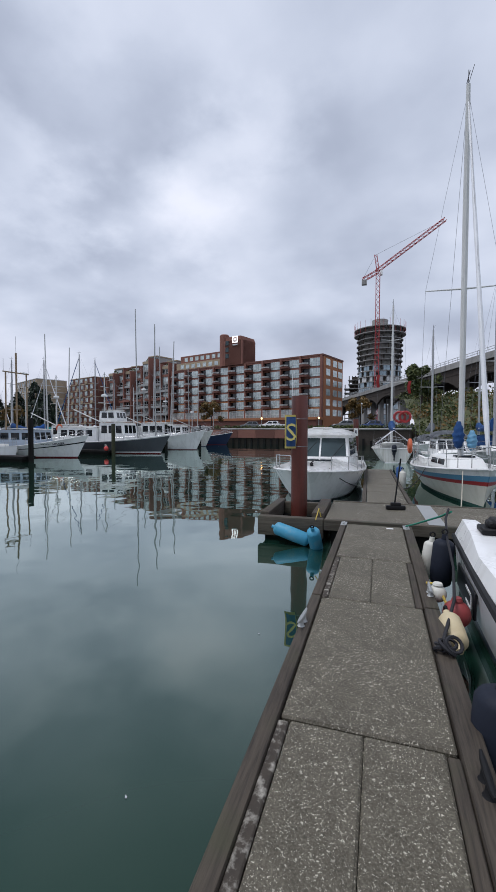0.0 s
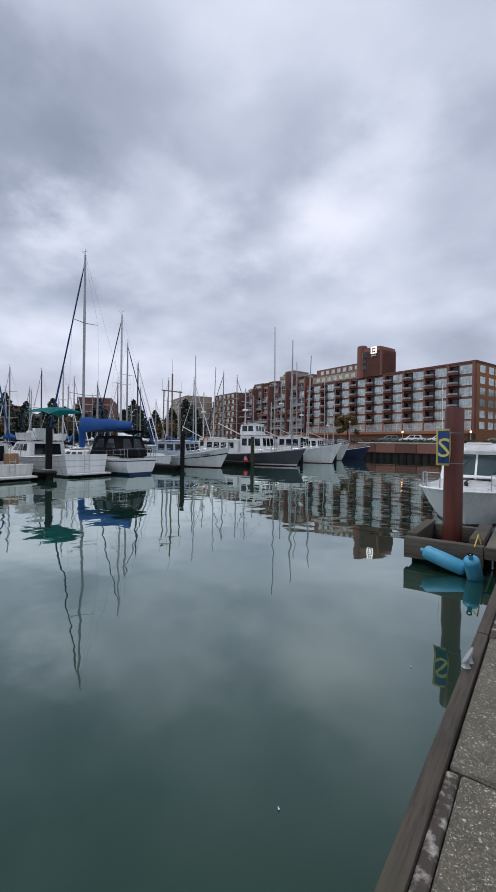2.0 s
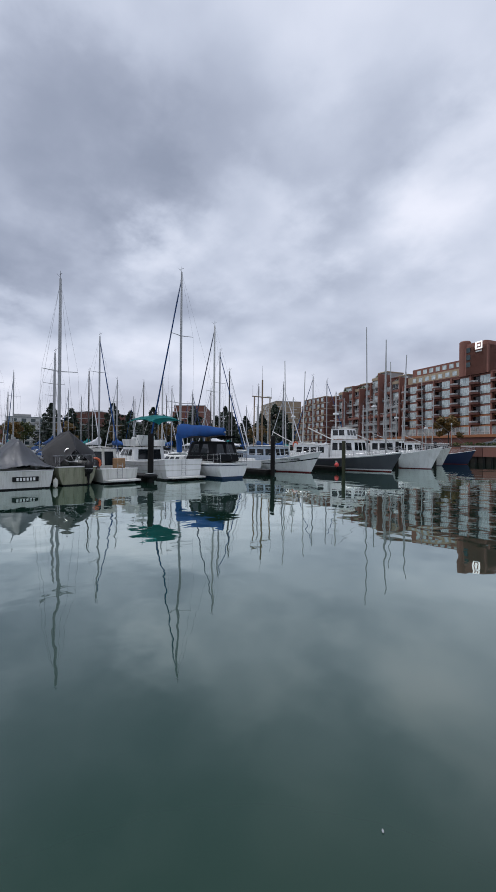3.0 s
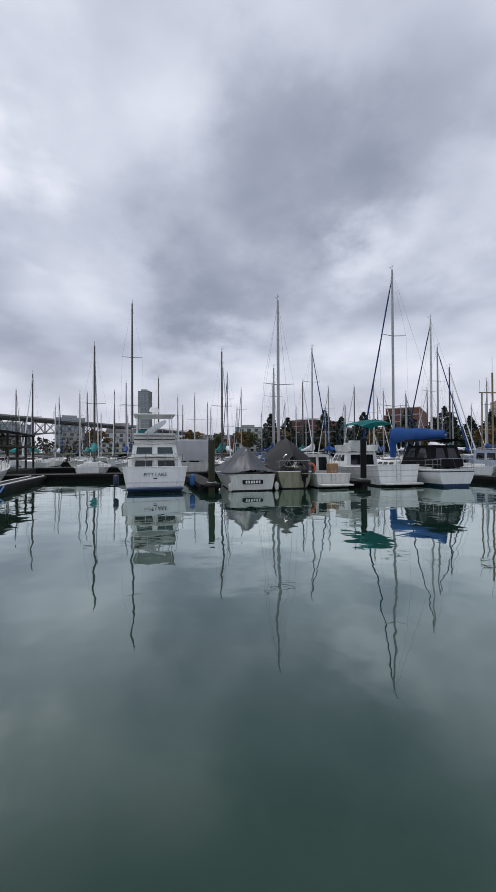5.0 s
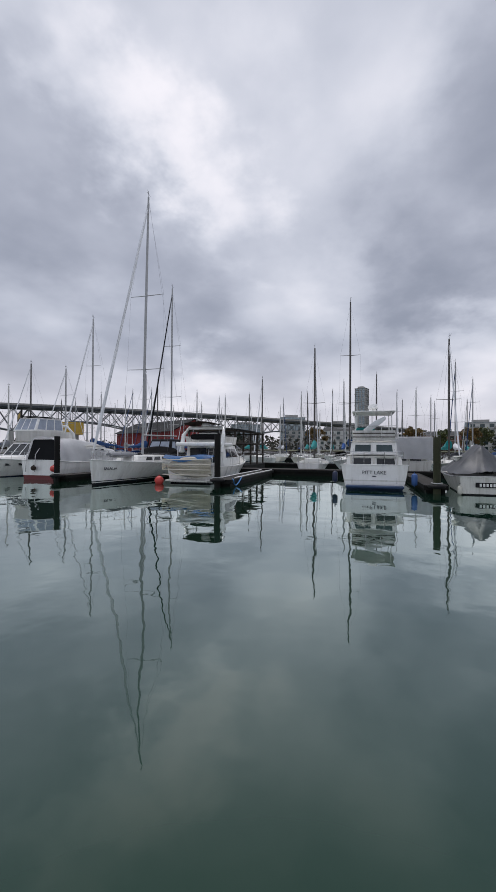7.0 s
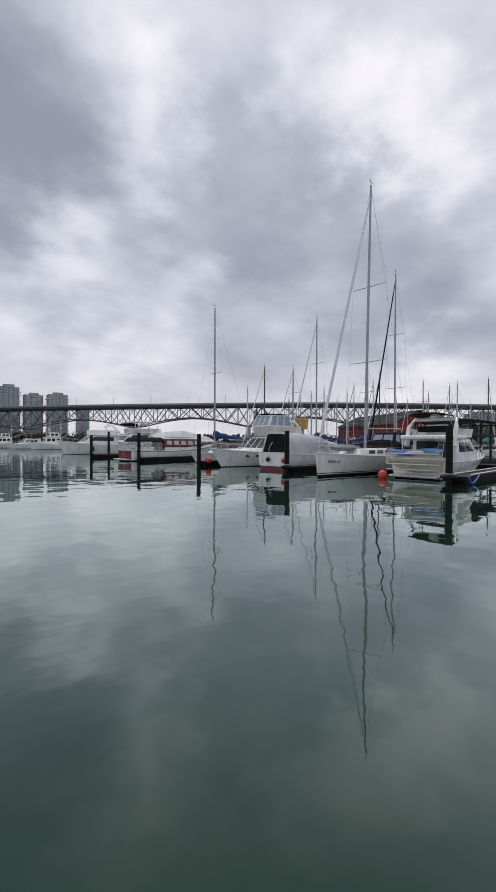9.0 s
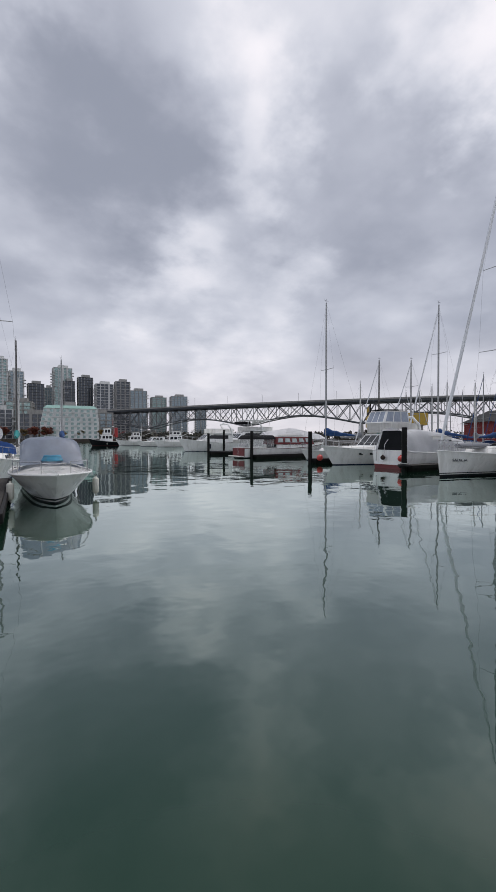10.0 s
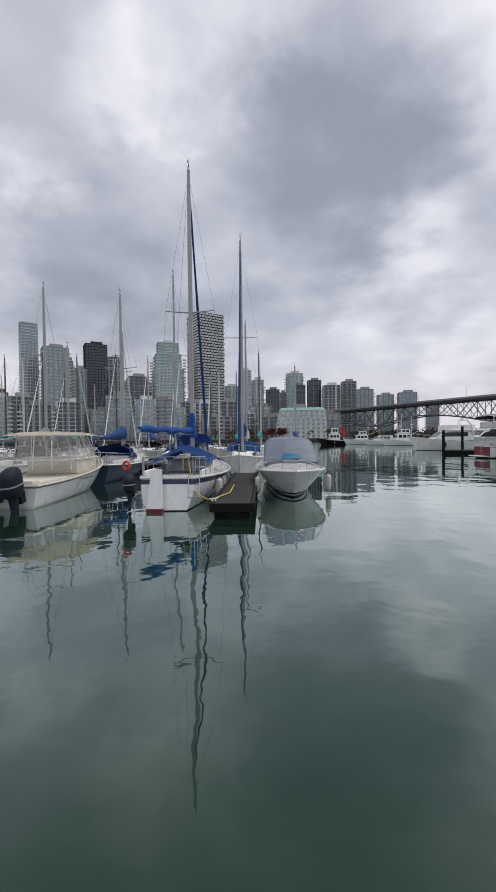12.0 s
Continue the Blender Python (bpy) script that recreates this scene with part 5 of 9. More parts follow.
for x0, x1, z0, z1 in ((-2.15, -1.85, 0.41, 0.435), (-2.15, -1.85, 0.545, 0.57), (-1.875, -1.85, 0.41, 0.57)):
    box(bm, x0, x1, -1.232, -1.224, z0, z1)
part("panel_outline", bm, "white", g)
fender("cream_fender", pose(0.69, 3.65, 0.41, 0, 73, 94), "fender_cream", "yellowed cream fender lying between dock and motorboat", 0.095, 0.33)
ball("red_buoy", pose(0.82, 4.19, 0.34), "fender_red", "faded red round fender between dock and motorboat", 0.125)
ball("white_buoy", pose(0.68, 4.37, 0.45), "fender_white", "small dirty white float on the dock's edge", 0.085)
fender("dark_fender", pose(0.86, 5.25, 0.50, 0, 4, 0), "fender_black", "large navy-black fender hanging at the motorboat's quarter", 0.125, 0.56)
fender("dark_fender", pose(0.69, 2.45, 0.36, 0, 4, 0), "fender_black", "large navy-black fender hanging amidships", 0.14, 0.6)
fender("white_fender", pose(0.78, 5.75, 0.40, 0, 8, 0), "fender_white", "white fender beside the motorboat's bow", 0.09, 0.45)
for nm, pts, mt, lb in (("mooring_line", [(1.02, 5.65, 1.04), (1.0, 6.3, 0.85), (0.75, 6.9, 0.6), (0.62, 7.25, 0.47)], "rope_green", "green mooring line at the dock corner"),
                        ("mooring_line", [(1.00, 5.72, 1.06), (0.93, 5.50, 0.98), (0.90, 5.2, 0.80), (0.88, 4.7, 0.62), (0.78, 4.1, 0.50), (0.53, 3.19, 0.49)], "rope_dark", "dark fender rope hanging over the dock's edge"),
                        ("fender_cord", [(0.60, 4.55, 0.48), (0.68, 4.5, 0.50), (0.72, 4.3, 0.45), (0.74, 4.25, 0.40)], "rope_yellow", "short yellow cord tied to a fender")):
    bm = B()
    tube(bm, pts, 0.014, 6)
    tagged(part(nm, bm, mt, None), lb, "rope")
bm = B()
for i in range(5):
    torus(bm, 0.042 + 0.012 * (i % 3), 0.013, pose(0.52 + 0.022 * i, 3.16 + 0.03 * (i % 2), 0.485 + 0.012 * i, 24 * (i - 2), 18 * (i % 3), 0), 14, 5)
tagged(part("rope_coil", bm, "rope_dark", None), "knotted coil of dark rope on the dock timber", "rope")

# boats up the basin beyond the finger
t, h = sailboat("ketch", "old white ketch seen from astern with red tackle in the rigging", berth(1.75, 33.2, 90), 9.5, 2.9, (0.95, 0.85, 1.2), "oldwhite", "white", None, None, 0.6, 11.8, "mast_white", (0.45, 0.75), None, (3.2, 2.2, "blue_cloth_dark"), None, "oldwhite", 0.62)
bm = B()
loft(bm, [[(-3.4, -1.25, 1.15), (-3.4, 0, 2.15), (-3.4, 1.25, 1.15)], [(-1.2, -1.25, 1.15), (-1.2, 0, 2.2), (-1.2, 1.25, 1.15)]], False, False)
bmesh.ops.solidify(bm, geom=bm.faces[:], thickness=0.03)
part("cockpit_tent", bm, "white_tarp", t, "white canvas ridge tent over the cockpit")
outboard(t, pose(-4.85, 0.1, 0.55), "fender_black", 0.8)
bm = B()
for i in range(2):
    torus(bm, 0.36, 0.09, pose(-2.2 + 0.2 * i, -0.75 + 0.35 * i, 3.1, 80, 0, 80), 14, 6)
part("red_hose_coil", bm, "red", t)
for z, y in ((6.4, 1.1), (5.9, -1.15)):
    bm = B()
    sheet(bm, lambda u, v: (0.2 - 0.15 * u, y + 0.22 * math.sin(3 * v) * 0.4 - 0.2 * u, z - 0.95 * v), 3, 6, 0.01)
    part("pennant", bm, "red", t)
for i, (x, y, L, top, cov, lab) in enumerate(((7.2, 28.0, 9.0, 11.5, "blue_cloth_dark", "white sailing boat with a navy boom cover beyond the striped boat"), (10.5, 24.0, 9.5, 12.5, "blue_cloth", "white sailing boat with a blue boom cover further up the basin"), (5.4, 40.0, 9.0, 11.0, "grey_tarp", "small sailing boat under a grey cover near the bank"), (9.6, 41.0, 9.5, 12.0, "blue_cloth_dark", "white sailing boat moored near the overgrown bank"))):
    sailboat("sailboat", lab, berth(x, y, 90 if i % 2 else -90), L, 2.9, (0.9, 0.85, 1.15), "white", "blue_boot", None, None, 0.5, top, "alu", (0.5,), None, (3.6, 2.2, cov), cov if i != 1 else None, "white_deck")
cruiser("runabout", "small white motorboat with a grey canvas cover", berth(4.3, 24.5, -90), 6.5, 2.4, (0.8, 0.8, 1.1), "white", "white", None, (-1.4, 0.9), 0.95, False, None, ("grey_tarp", -1.0, 2.2, 2.0), canopy_z=0.1)

# working boats at the head of the far row
t, h, zd = trawler("fishing_boat", "white wooden fishing boat with a pale blue wheelhouse and varnished gantry", berth(-25.9, 26.3, OUT), 11.4, 3.5, (1.05, 0.85, 1.75), "white", "maroon", None, "paleblue", (-1.8, 1.7), 1.55, (-3.4, -1.9, 1.1, 2), 0, 0, 9, "mast_wood", 0.3, "white_deck",
                   [("antifouling", -0.5, 0.08, "maroon"), ("hull", 0.08, 0.66, "white"), ("dark_stripe", 0.66, 0.72, "blackpaint"), ("topside", 0.72, 1.0, "white")], None, True, "", (-1.0, 6.6))
bow_name(t, h, "LUCKY CRUISER", 0.70, 0.90, 0.80, 0.24, "letter_dark")
t, h, zd = trawler("grey_trawler", "slate-grey hulled trawler yacht with a white deckhouse", berth(-23.0, 33.2, OUT), 12.2, 3.9, (1.25, 1.1, 1.75), "grey_hull", "white", None, "white", (-0.4, 2.2), 2.0, (-4.9, -0.5, 1.55, 4), 7.5, 0, 9, "mast_white", 0.3, "white_deck",
                   [("antifouling", -0.5, 0.08, "maroon"), ("boot_top", 0.08, 0.2, "white"), ("hull", 0.2, 0.93, "grey_hull"), ("topside", 0.93, 1.0, "white")], (-0.6, 1.2, 1.0))
bm = B()
torus(bm, 0.30, 0.075, pose(-4.95, -1.0, 2.3, 90, 0, 0), 16, 8)
part("lifebuoy", bm, "orange", t, "orange ring lifebuoy on the aft rail")
ball("mooring_buoy", pose(-21.3, 30.0, 0.55), "buoy_red", "coral-red float hanging on the finger dock", 0.2)
t, h, zd = trawler("white_troller", "white salmon troller with tall raised poles", berth(-23.6, 41.6, OUT), 13.2, 4.0, (1.2, 1.1, 2.2), "white", "maroon", None, "white", (-0.6, 2.4), 2.1, (-3.4, -0.7, 1.7, 3), 9.5, 4, 15.2, "galv", 0.35, "white_deck")
trawler("white_troller", "white fishing boat with a high flared bow", berth(-25.5, 50.4, OUT), 12.0, 3.8, (1.2, 1.1, 2.2), "oldwhite", "navy", None, "white", (-0.6, 2.2), 2.0, (-3.2, -0.7, 1.6, 2), 8.5, 2, 13.0, "galv", 0.4)
trawler("dark_workboat", "dark work boat moored close to the sea wall", berth(-25.0, 58.5, OUT), 11.0, 3.6, (1.2, 1.1, 1.9), "navy", "maroon", None, "stucco_grey", (-0.8, 1.8), 1.9, None, 7.0, 2, 11.5, "galv", 0.4)
trawler("old_workboat", "white work boat with a cluttered deck behind the fishing boat", berth(-31.0, 36.8, OUT), 10.5, 3.5, (1.2, 1.0, 1.8), "oldwhite", "navy", None, "white", (-1.0, 1.6), 1.9, (-3.2, -1.1, 1.4, 2), 8.0, 2, 12.0, "mast_white", 0.3)
sailboat("sailboat", "white sailing boat with a pale mast beside the fishing boat", berth(-30.0, 23.6, IN), 9.8, 3.0, (0.9, 0.85, 1.2), "white", "blue_boot", None, None, 0.6, 13.4, "mast_white", (0.5,), "navy", (3.8, 2.2, "white_tarp"), "grey_tarp")

# sailing boat with the big royal-blue cover
t, h = sailboat("blue_cover_sailboat", "white sailing boat with a royal-blue boom cover and black cockpit tent", berth(-25.6, 17.0, IN), 11.2, 3.3, (1.0, 0.95, 1.3), "white", "blue_boot", None, [("antifouling", -0.4, 0.16, "blue_boot"), ("hull", 0.16, 0.84, "white"), ("sheer_stripe", 0.84, 0.90, "navy"), ("topside", 0.90, 1.0, "white")],
                0.6, 15.1, "alu", (0.30, 0.66), "blue_cloth_dark", None, None, "white_deck", 0.7, 1.1, 0.15, True, "", 1.9, 0.0, 3, 1.1, 0.42)
bm = B()
tube(bm, [(0.5, 0, 2.95), (-4.7, 0, 3.0)], 0.06, 8)
part("boom", bm, "alu", t)
bm = B()
rings = []
for i in range(21):
    u = i / 20
    top, low = 3.74 - 0.44 * u ** 1.2 + 0.03 * math.sin(13 * u), 2.60 + 0.16 * u + 0.03 * math.sin(9 * u)
    wd = 0.19 - 0.06 * u + 0.012 * math.sin(17 * u)
    rings.append([(0.78 - 5.4 * u, wd * math.cos(q) * (1.0 - 0.5 * max(0.0, math.sin(q))), (top + low) / 2 + (top - low) / 2 * math.copysign(abs(math.sin(q)) ** 0.7, math.sin(q))) for q in [2 * math.pi * k / 14 for k in range(14)]])
loft(bm, rings)
tube(bm, [(0.72, 0, 3.0), (0.68, 0, 1.6)], [0.26, 0.2], 10)
part("sail_cover", bm, "blue_cloth", t, "royal-blue cover over boom and mast foot")


def cockpit_tent(t, x0, x1, w, z0, hgt, cloth, frame="chrome", panes=True, pane_mat="vinyl_dusty"):
    hs = House(x0, x1, w, w * 0.9, z0, hgt, 0.35, 0.45, 0.22)
    body = part("cockpit_tent", hs.body(0.12), cloth, t, "canvas tent over the cockpit")
    if panes:
        for w_ in row_of("R", 2, 0.1, 0.9, 0.42, 0.85, 0.08, 0.06) + row_of("L", 2, 0.1, 0.9, 0.42, 0.85, 0.08, 0.06) + row_of("B", 2, 0.1, 0.9, 0.35, 0.85, 0.08, 0.04):
            part("window", hs.pane(*w_), pane_mat, body)


cockpit_tent(t, -4.9, -1.6, 2.3, 1.1, 1.30, "black_cloth", pane_mat="glass_dark")
bm = B()
sheet(bm, lambda u, v: (-5.0 + 3.2 * u, -1.2 + 2.4 * v, 2.62 + 0.14 * (1 - (2 * v - 1) ** 2) + 0.04 * math.sin(8 * u)), 8, 6, 0.03)
part("bimini", bm, "black_cloth", t)

# boats with the teal canopy, the little cabin boat and the two under tarpaulins
cruiser("teal_canopy_boat", "white clinker motorboat with a teal canopy over the flybridge", berth(-25.9, 14.0, IN), 9.4, 3.0, (1.25, 1.05, 1.4), "white", "black", None, (-0.6, 2.6), 1.0, True, None, ("teal_cloth", -1.2, 3.2, 2.5), [("antifouling", -0.4, 0.10, "black"), ("hull", 0.10, 0.45, "white"), ("lower_strake", 0.45, 0.50, "oldwhite"), ("mid_side", 0.50, 0.72, "white"), ("upper_strake", 0.72, 0.77, "oldwhite"), ("topside", 0.77, 1.0, "white")], canopy_z=1.75, fly_h=0.45)
t, h, zd, zr = cruiser("little_cabin_boat", "small weathered white cabin boat with its stern to the basin", berth(-24.6, 10.0, IN), 6.4, 2.3, (0.8, 0.75, 1.05), "oldwhite", "black", None, (-1.0, 1.3), 1.2, False, None, None, None, side=2, rf=0.7, tr=0.9)
bm = B()
torus(bm, 0.25, 0.07, pose(-2.4, 1.05, 1.1, 90, 0, 60), 14, 6)
part("lifebuoy", bm, "orange", t)
bm = B()
rbox(bm, -2.6, -2.0, -0.6, -0.1, 0.75, 1.35, 0.03, 1)
part("locker", bm, "teak", t)
t, h = sailboat("mossy_sailboat", "neglected moss-stained sailing boat under a dark sagging tarpaulin", berth(-26.0, 7.75, IN), 9.0, 2.6, (0.95, 0.85, 1.1), "mossy", "black", None, None, -1.6, 11.45, "alu", (0.5,), None, None, None, "oldwhite", 0.72, 0.9, 0.1, True, "", 1.9, 0.0, 2)
bm = B()
sheet(bm, lambda u, v: (-4.2 + 4.6 * u, -1.35 + 2.7 * v, 2.9 - 0.9 * u * u - 1.2 * max(0.0, 0.22 - u) * 4.2 - 1.15 * abs(2 * v - 1) ** 1.0 + 0.04 * math.sin(11 * u + 4 * v) + 0.03 * abs(math.sin(17 * u))), 26, 20, 0.02)
part("tarpaulin", bm, "dark_tarp", t, "dark grey tarpaulin slung over the boom")
bm = B()
torus(bm, 0.36, 0.025, pose(-3.9, 0.15, 1.55, 90, 0, 90), 20, 6)
for q in range(3):
    tube(bm, [(-3.9, 0.15 + 0.36 * math.cos(q * 1.047), 1.55 + 0.36 * math.sin(q * 1.047)), (-3.9, 0.15 - 0.36 * math.cos(q * 1.047), 1.55 - 0.36 * math.sin(q * 1.047))], 0.012, 5)
part("steering_wheel", bm, "chrome", t)
outboard(t, pose(-4.62, -0.5, 0.45), "black", 0.9)
t, h, zd, zr = cruiser("tarped_boat", "old white motorboat under a grey tarpaulin with its stern to us", berth(-24.6, 5.2, IN), 7.2, 2.55, (0.85, 0.8, 1.05), "oldwhite", "black", None, (-1.6, 0.8), 0.95, False, None, None, None, side=2, tr=0.95, rail=False, swim=False)
bm = B()
sheet(bm, lambda u, v: (-3.75 + 4.9 * u, -1.4 + 2.8 * v, 0.92 + (1.45 - 0.55 * abs(2 * u - 0.9) ** 1.4) * min(1.0, 0.15 + 3.2 * u) * (1 - abs(2 * v - 1) ** 1.02) + 0.05 * abs(math.sin(7 * math.atan2(2 * v - 1, 0.47 - u + 0.001))) + 0.02 * math.sin(21 * u + 5 * v)), 30, 30, 0.02)
part("tarpaulin", bm, "grey_tarp", t, "pale grey tarpaulin drawn over a ridge pole")
bm = B()
rbox(bm, -3.665, -3.63, -0.55, 0.55, 0.36, 0.58, 0.006, 1)
board = part("name_board", bm, "black", t)
bm = B()
for i in range(6):
    box(bm, -3.672, -3.667, -0.40 + 0.14 * i, -0.31 + 0.14 * i, 0.40, 0.54)
part("bar", bm, "white_deck", board)
for y in (4.0, 6.5):
    fender("hull_fender", pose(-20.95, y, 0.22), "fender_white", "small dirty white fender at the tarped boat's stern", 0.11, 0.4)

# the motor yacht with its name on the stern
t, h, zd, zr = cruiser("stern_yacht", "white flybridge motor yacht lying stern-on to the basin", berth(-27.2, 0.25, IN), 10.2, 3.65, (1.28, 1.05, 1.6), "white", "blue_boot", None, (-4.6, 1.8), 0.74, False, None, None, [("antifouling", -0.4, 0.14, "blue_boot"), ("hull", 0.14, 0.34, "white"), ("strake", 0.34, 0.39, "oldwhite"), ("topside", 0.39, 1.0, "white")], side=3, fly_h=0.7, swim=False)
bm = B()
rbox(bm, -5.75, -5.12, -1.4, 1.4, 0.14, 0.24, 0.03, 2)
part("swim_platform", bm, "blue_boot", t)
letters("ship_name", "PITT LAKE", 0.26, "letter_dark", t, pose(-5.13, 0.0, 0.80, 90, 0, -90), 0.004, "dark name across the transom")
bm = B()
box(bm, -5.125, -5.118, -0.10, 0.10, 0.66, 0.72)
part("bar", bm, "letter_dark", t)
hs = House(-3.7, 1.3, 2.55, 2.2, zr - 0.04, 0.72, 0.12, 0.55, 0.10)
house_parts(t, "wheelhouse", hs, "white", [("B", 0.10, 0.44, 0.28, 0.80), ("B", 0.56, 0.90, 0.28, 0.80)] + row_of("L", 4, 0.05, 0.92, 0.30, 0.82, 0.03) + row_of("R", 4, 0.08, 0.95, 0.30, 0.82, 0.03) + row_of("F", 3, 0.05, 0.95, 0.3, 0.85, 0.04), "glass_pane", "white_deck", 0.16, 0.1)
bm = B()
for y in (-1.15, 0.0, 1.15):
    rbox(bm, -4.66, -4.50, y - 0.05, y + 0.05, 1.25, 1.68, 0.01, 1)
rbox(bm, -4.66, -4.50, -1.2, 1.2, 1.66, 1.72, 0.01, 1)
part("window_surround", bm, "oldwhite", t)
zr += 0.80
bm = B()
rings = []
for zz, g in ((zr, 0.0), (zr + 0.52, 0.12)):
    rings.append([(-3.6 - g, -1.12, zz), (0.1, -1.12 - g, zz), (0.7 + g, -0.7, zz), (0.7 + g, 0.7, zz), (0.1, 1.12 + g, zz), (-3.6 - g, 1.12, zz)])
loft(bm, rings, True, False)
bmesh.ops.solidify(bm, geom=bm.faces[:], thickness=0.05)
part("flybridge_coaming", bm, "white", t)
bm = B()
for zz in (0.16, 0.36):
    tube(bm, [(-3.72, -1.1, zr + zz), (-3.76, 1.1, zr + zz)], 0.03, 6)
part("coaming_trim", bm, "brown_cloth", t)
bm = B()
tube(bm, [(-3.85, -1.2, zr + 0.75), (-3.85, 1.2, zr + 0.75)], 0.02, 6)
for y in (-1.2, -0.4, 0.4, 1.2):
    tube(bm, [(-3.80, y, zr), (-3.85, y, zr + 0.75)], 0.018, 6)
part("flybridge_rail", bm, "chrome", t)
zt = zr + 1.55
for x in (-3.2, -0.6):
    for sg in (1, -1):
        bm = B()
        tube(bm, [(x, sg * 1.0, zr), (x, sg * 0.95, zt)], 0.03, 6)
        part("hardtop_post", bm, "white", t)
bm = B()
rbox(bm, -3.5, -0.6, -1.15, 1.15, zt, zt + 0.07, 0.03, 2)
part("hardtop", bm, "white_deck", t)
bm = B()
lathe(bm, [(0.28, 0), (0.3, 0.1), (0.22, 0.26), (0.03, 0.32)], 14, pose(-2.0, 0, zt + 0.3))
tube(bm, [(-2.0, 0, zt + 0.1), (-2.0, 0, zt + 0.32)], 0.12, 8)
part("radar_dome", bm, "white", t)
bm = B()
rings = []
for i in range(9):
    u = i / 8
    r = 0.20 * math.sin(math.pi * (0.12 + 0.8 * u)) ** 0.6
    rings.append([(-4.0 + 0.6 * u, -0.55 + 1.15 * u + r * 0.6 * math.cos(q), zr + 1.15 - 0.75 * u + r * math.sin(q)) for q in [2 * math.pi * k / 8 for k in range(8)]])
loft(bm, rings)
part("rolled_dinghy", bm, "white_tarp", t, "wrapped white dinghy lashed on the flybridge")
bm = B()
rbox(bm, -1.8, -1.0, -0.1, 0.95, zr + 0.45, zr + 0.78, 0.1, 2)
part("teal_cover", bm, "teal_cloth", t)
bm = B()
for sg in (1, -1):
    tube(bm, [(-5.12, sg * 1.1, 0.35), (-5.0, sg * 1.1, 1.3), (-4.4, sg * 1.05, 2.1)], 0.02, 6)
tube(bm, [(-5.05, -1.4, 1.95), (-5.05, 1.4, 1.95)], 0.018, 6)
for y in (-1.4, -0.5, 0.5, 1.4):
    tube(bm, [(-5.05, y, 1.25), (-5.05, y, 1.95)], 0.016, 6)
part("stern_rail", bm, "chrome", t)
fender("hull_fender", pose(-22.3, -1.72, 0.62), "navy", "navy fender on the motor yacht's quarter", 0.14, 0.55)
fender("hull_fender", pose(-22.3, 2.20, 0.55), "sign_blue", "blue fender between motor yacht and finger dock", 0.15, 0.6)
t, h, zd, zr = cruiser("covered_yacht", "white motor yacht shrouded in wrinkled white canvas", berth(-38.8, 3.2, IN), 10.0, 3.4, (1.2, 1.1, 1.5), "oldwhite", "navy", None, (-3.4, 1.8), 0.6, False, None, None, swim=False)
bm = B()


def shroud(u, v):
    """Canvas hung over a frame: flat on top, falling in pleats on both sides."""
    q = (2 * v - 1) * 1.75
    side = max(0.0, abs(q) - 1.0) / 0.75
    pleat = 0.07 * math.sin(33 * u) * side + 0.03 * math.sin(71 * u + 9 * v)
    return (-5.1 + 7.4 * u, math.copysign(min(1.0, abs(q)) * 1.72 + pleat, q), 3.0 - 1.75 * side + 0.08 * math.cos(17 * u) * (1 - side) - 0.05 * math.sin(24 * u) ** 2)


sheet(bm, shroud, 60, 16, 0.02)
part("canvas_shroud", bm, "white_tarp", t, "wrinkled white canvas hung over a frame")
bm = B()
sheet(bm, lambda u, v: (-5.12 + 0.05 * math.sin(29 * u), -1.7 + 3.4 * u, 1.35 + 1.63 * v), 40, 4, 0.02)
part("canvas_end", bm, "white_tarp", t)
bm = B()
for x in (-4.6, -2.6, -0.6, 1.4):
    for sg in (1, -1):
        tube(bm, [(x, sg * 1.5, 2.9), (x, sg * 1.5, 3.55)], 0.018, 6)
for sg in (1, -1):
    tube(bm, [(-4.6, sg * 1.5, 3.55), (1.4, sg * 1.5, 3.55)], 0.02, 6)
part("top_rail", bm, "chrome", t)

# flybridge boat carrying a cream dinghy on its stern
t, h, zd, zr = cruiser("dinghy_yacht", "white flybridge cruiser with a cream dinghy slung across its stern", berth(-27.3, -10.1, IN), 9.6, 3.3, (1.05, 1.0, 1.5), "white", "blackpaint", None, (-2.6, 2.2), 1.35, True, (-2.5, 1.05), None, None, side=2, rf=1.5, fly_h=0.5)
bm = B()
rings = []
for i in range(15):
    u = i / 14
    w = math.sin(math.pi * min(1, 0.18 + u * 0.9)) ** 0.5 if u < 0.95 else 0.35
    y = -1.55 + 3.1 * u
    rings.append([(-5.25 - 0.42 * w * math.cos(q) * (0.6 + 0.4 * math.cos(3 * q) ** 2), y, 1.0 + 0.62 * w * math.sin(q)) for q in [math.pi * k / 10 - math.pi / 2 for k in range(11)]])
loft(bm, rings, False, False)
bmesh.ops.solidify(bm, geom=bm.faces[:], thickness=0.03)
d = part("dinghy", bm, "cream", t, "cream ribbed dinghy standing on edge across the stern")
bm = B()
for z in (0.55, 0.85, 1.15, 1.42):
    tube(bm, [(-5.66 + 0.25 * abs(z - 1.0), -1.5, z), (-5.70 + 0.25 * abs(z - 1.0), 0, z), (-5.66 + 0.25 * abs(z - 1.0), 1.4, z)], 0.035, 6)
part("dinghy_strake", bm, "cream", d)
bm = B()
sheet(bm, lambda u, v: (-5.55 + 1.0 * v, -1.6 + 3.0 * u, 1.74 + 0.06 * math.sin(7 * u) - 0.9 * max(0, 0.3 - v) * (0.5 + abs(math.sin(2.4 * u + 0.3))) - 0.2 * v), 12, 8, 0.015)
part("tarp", bm, "blue_tarp", t, "bright blue tarp hanging over the dinghy")
bm = B()
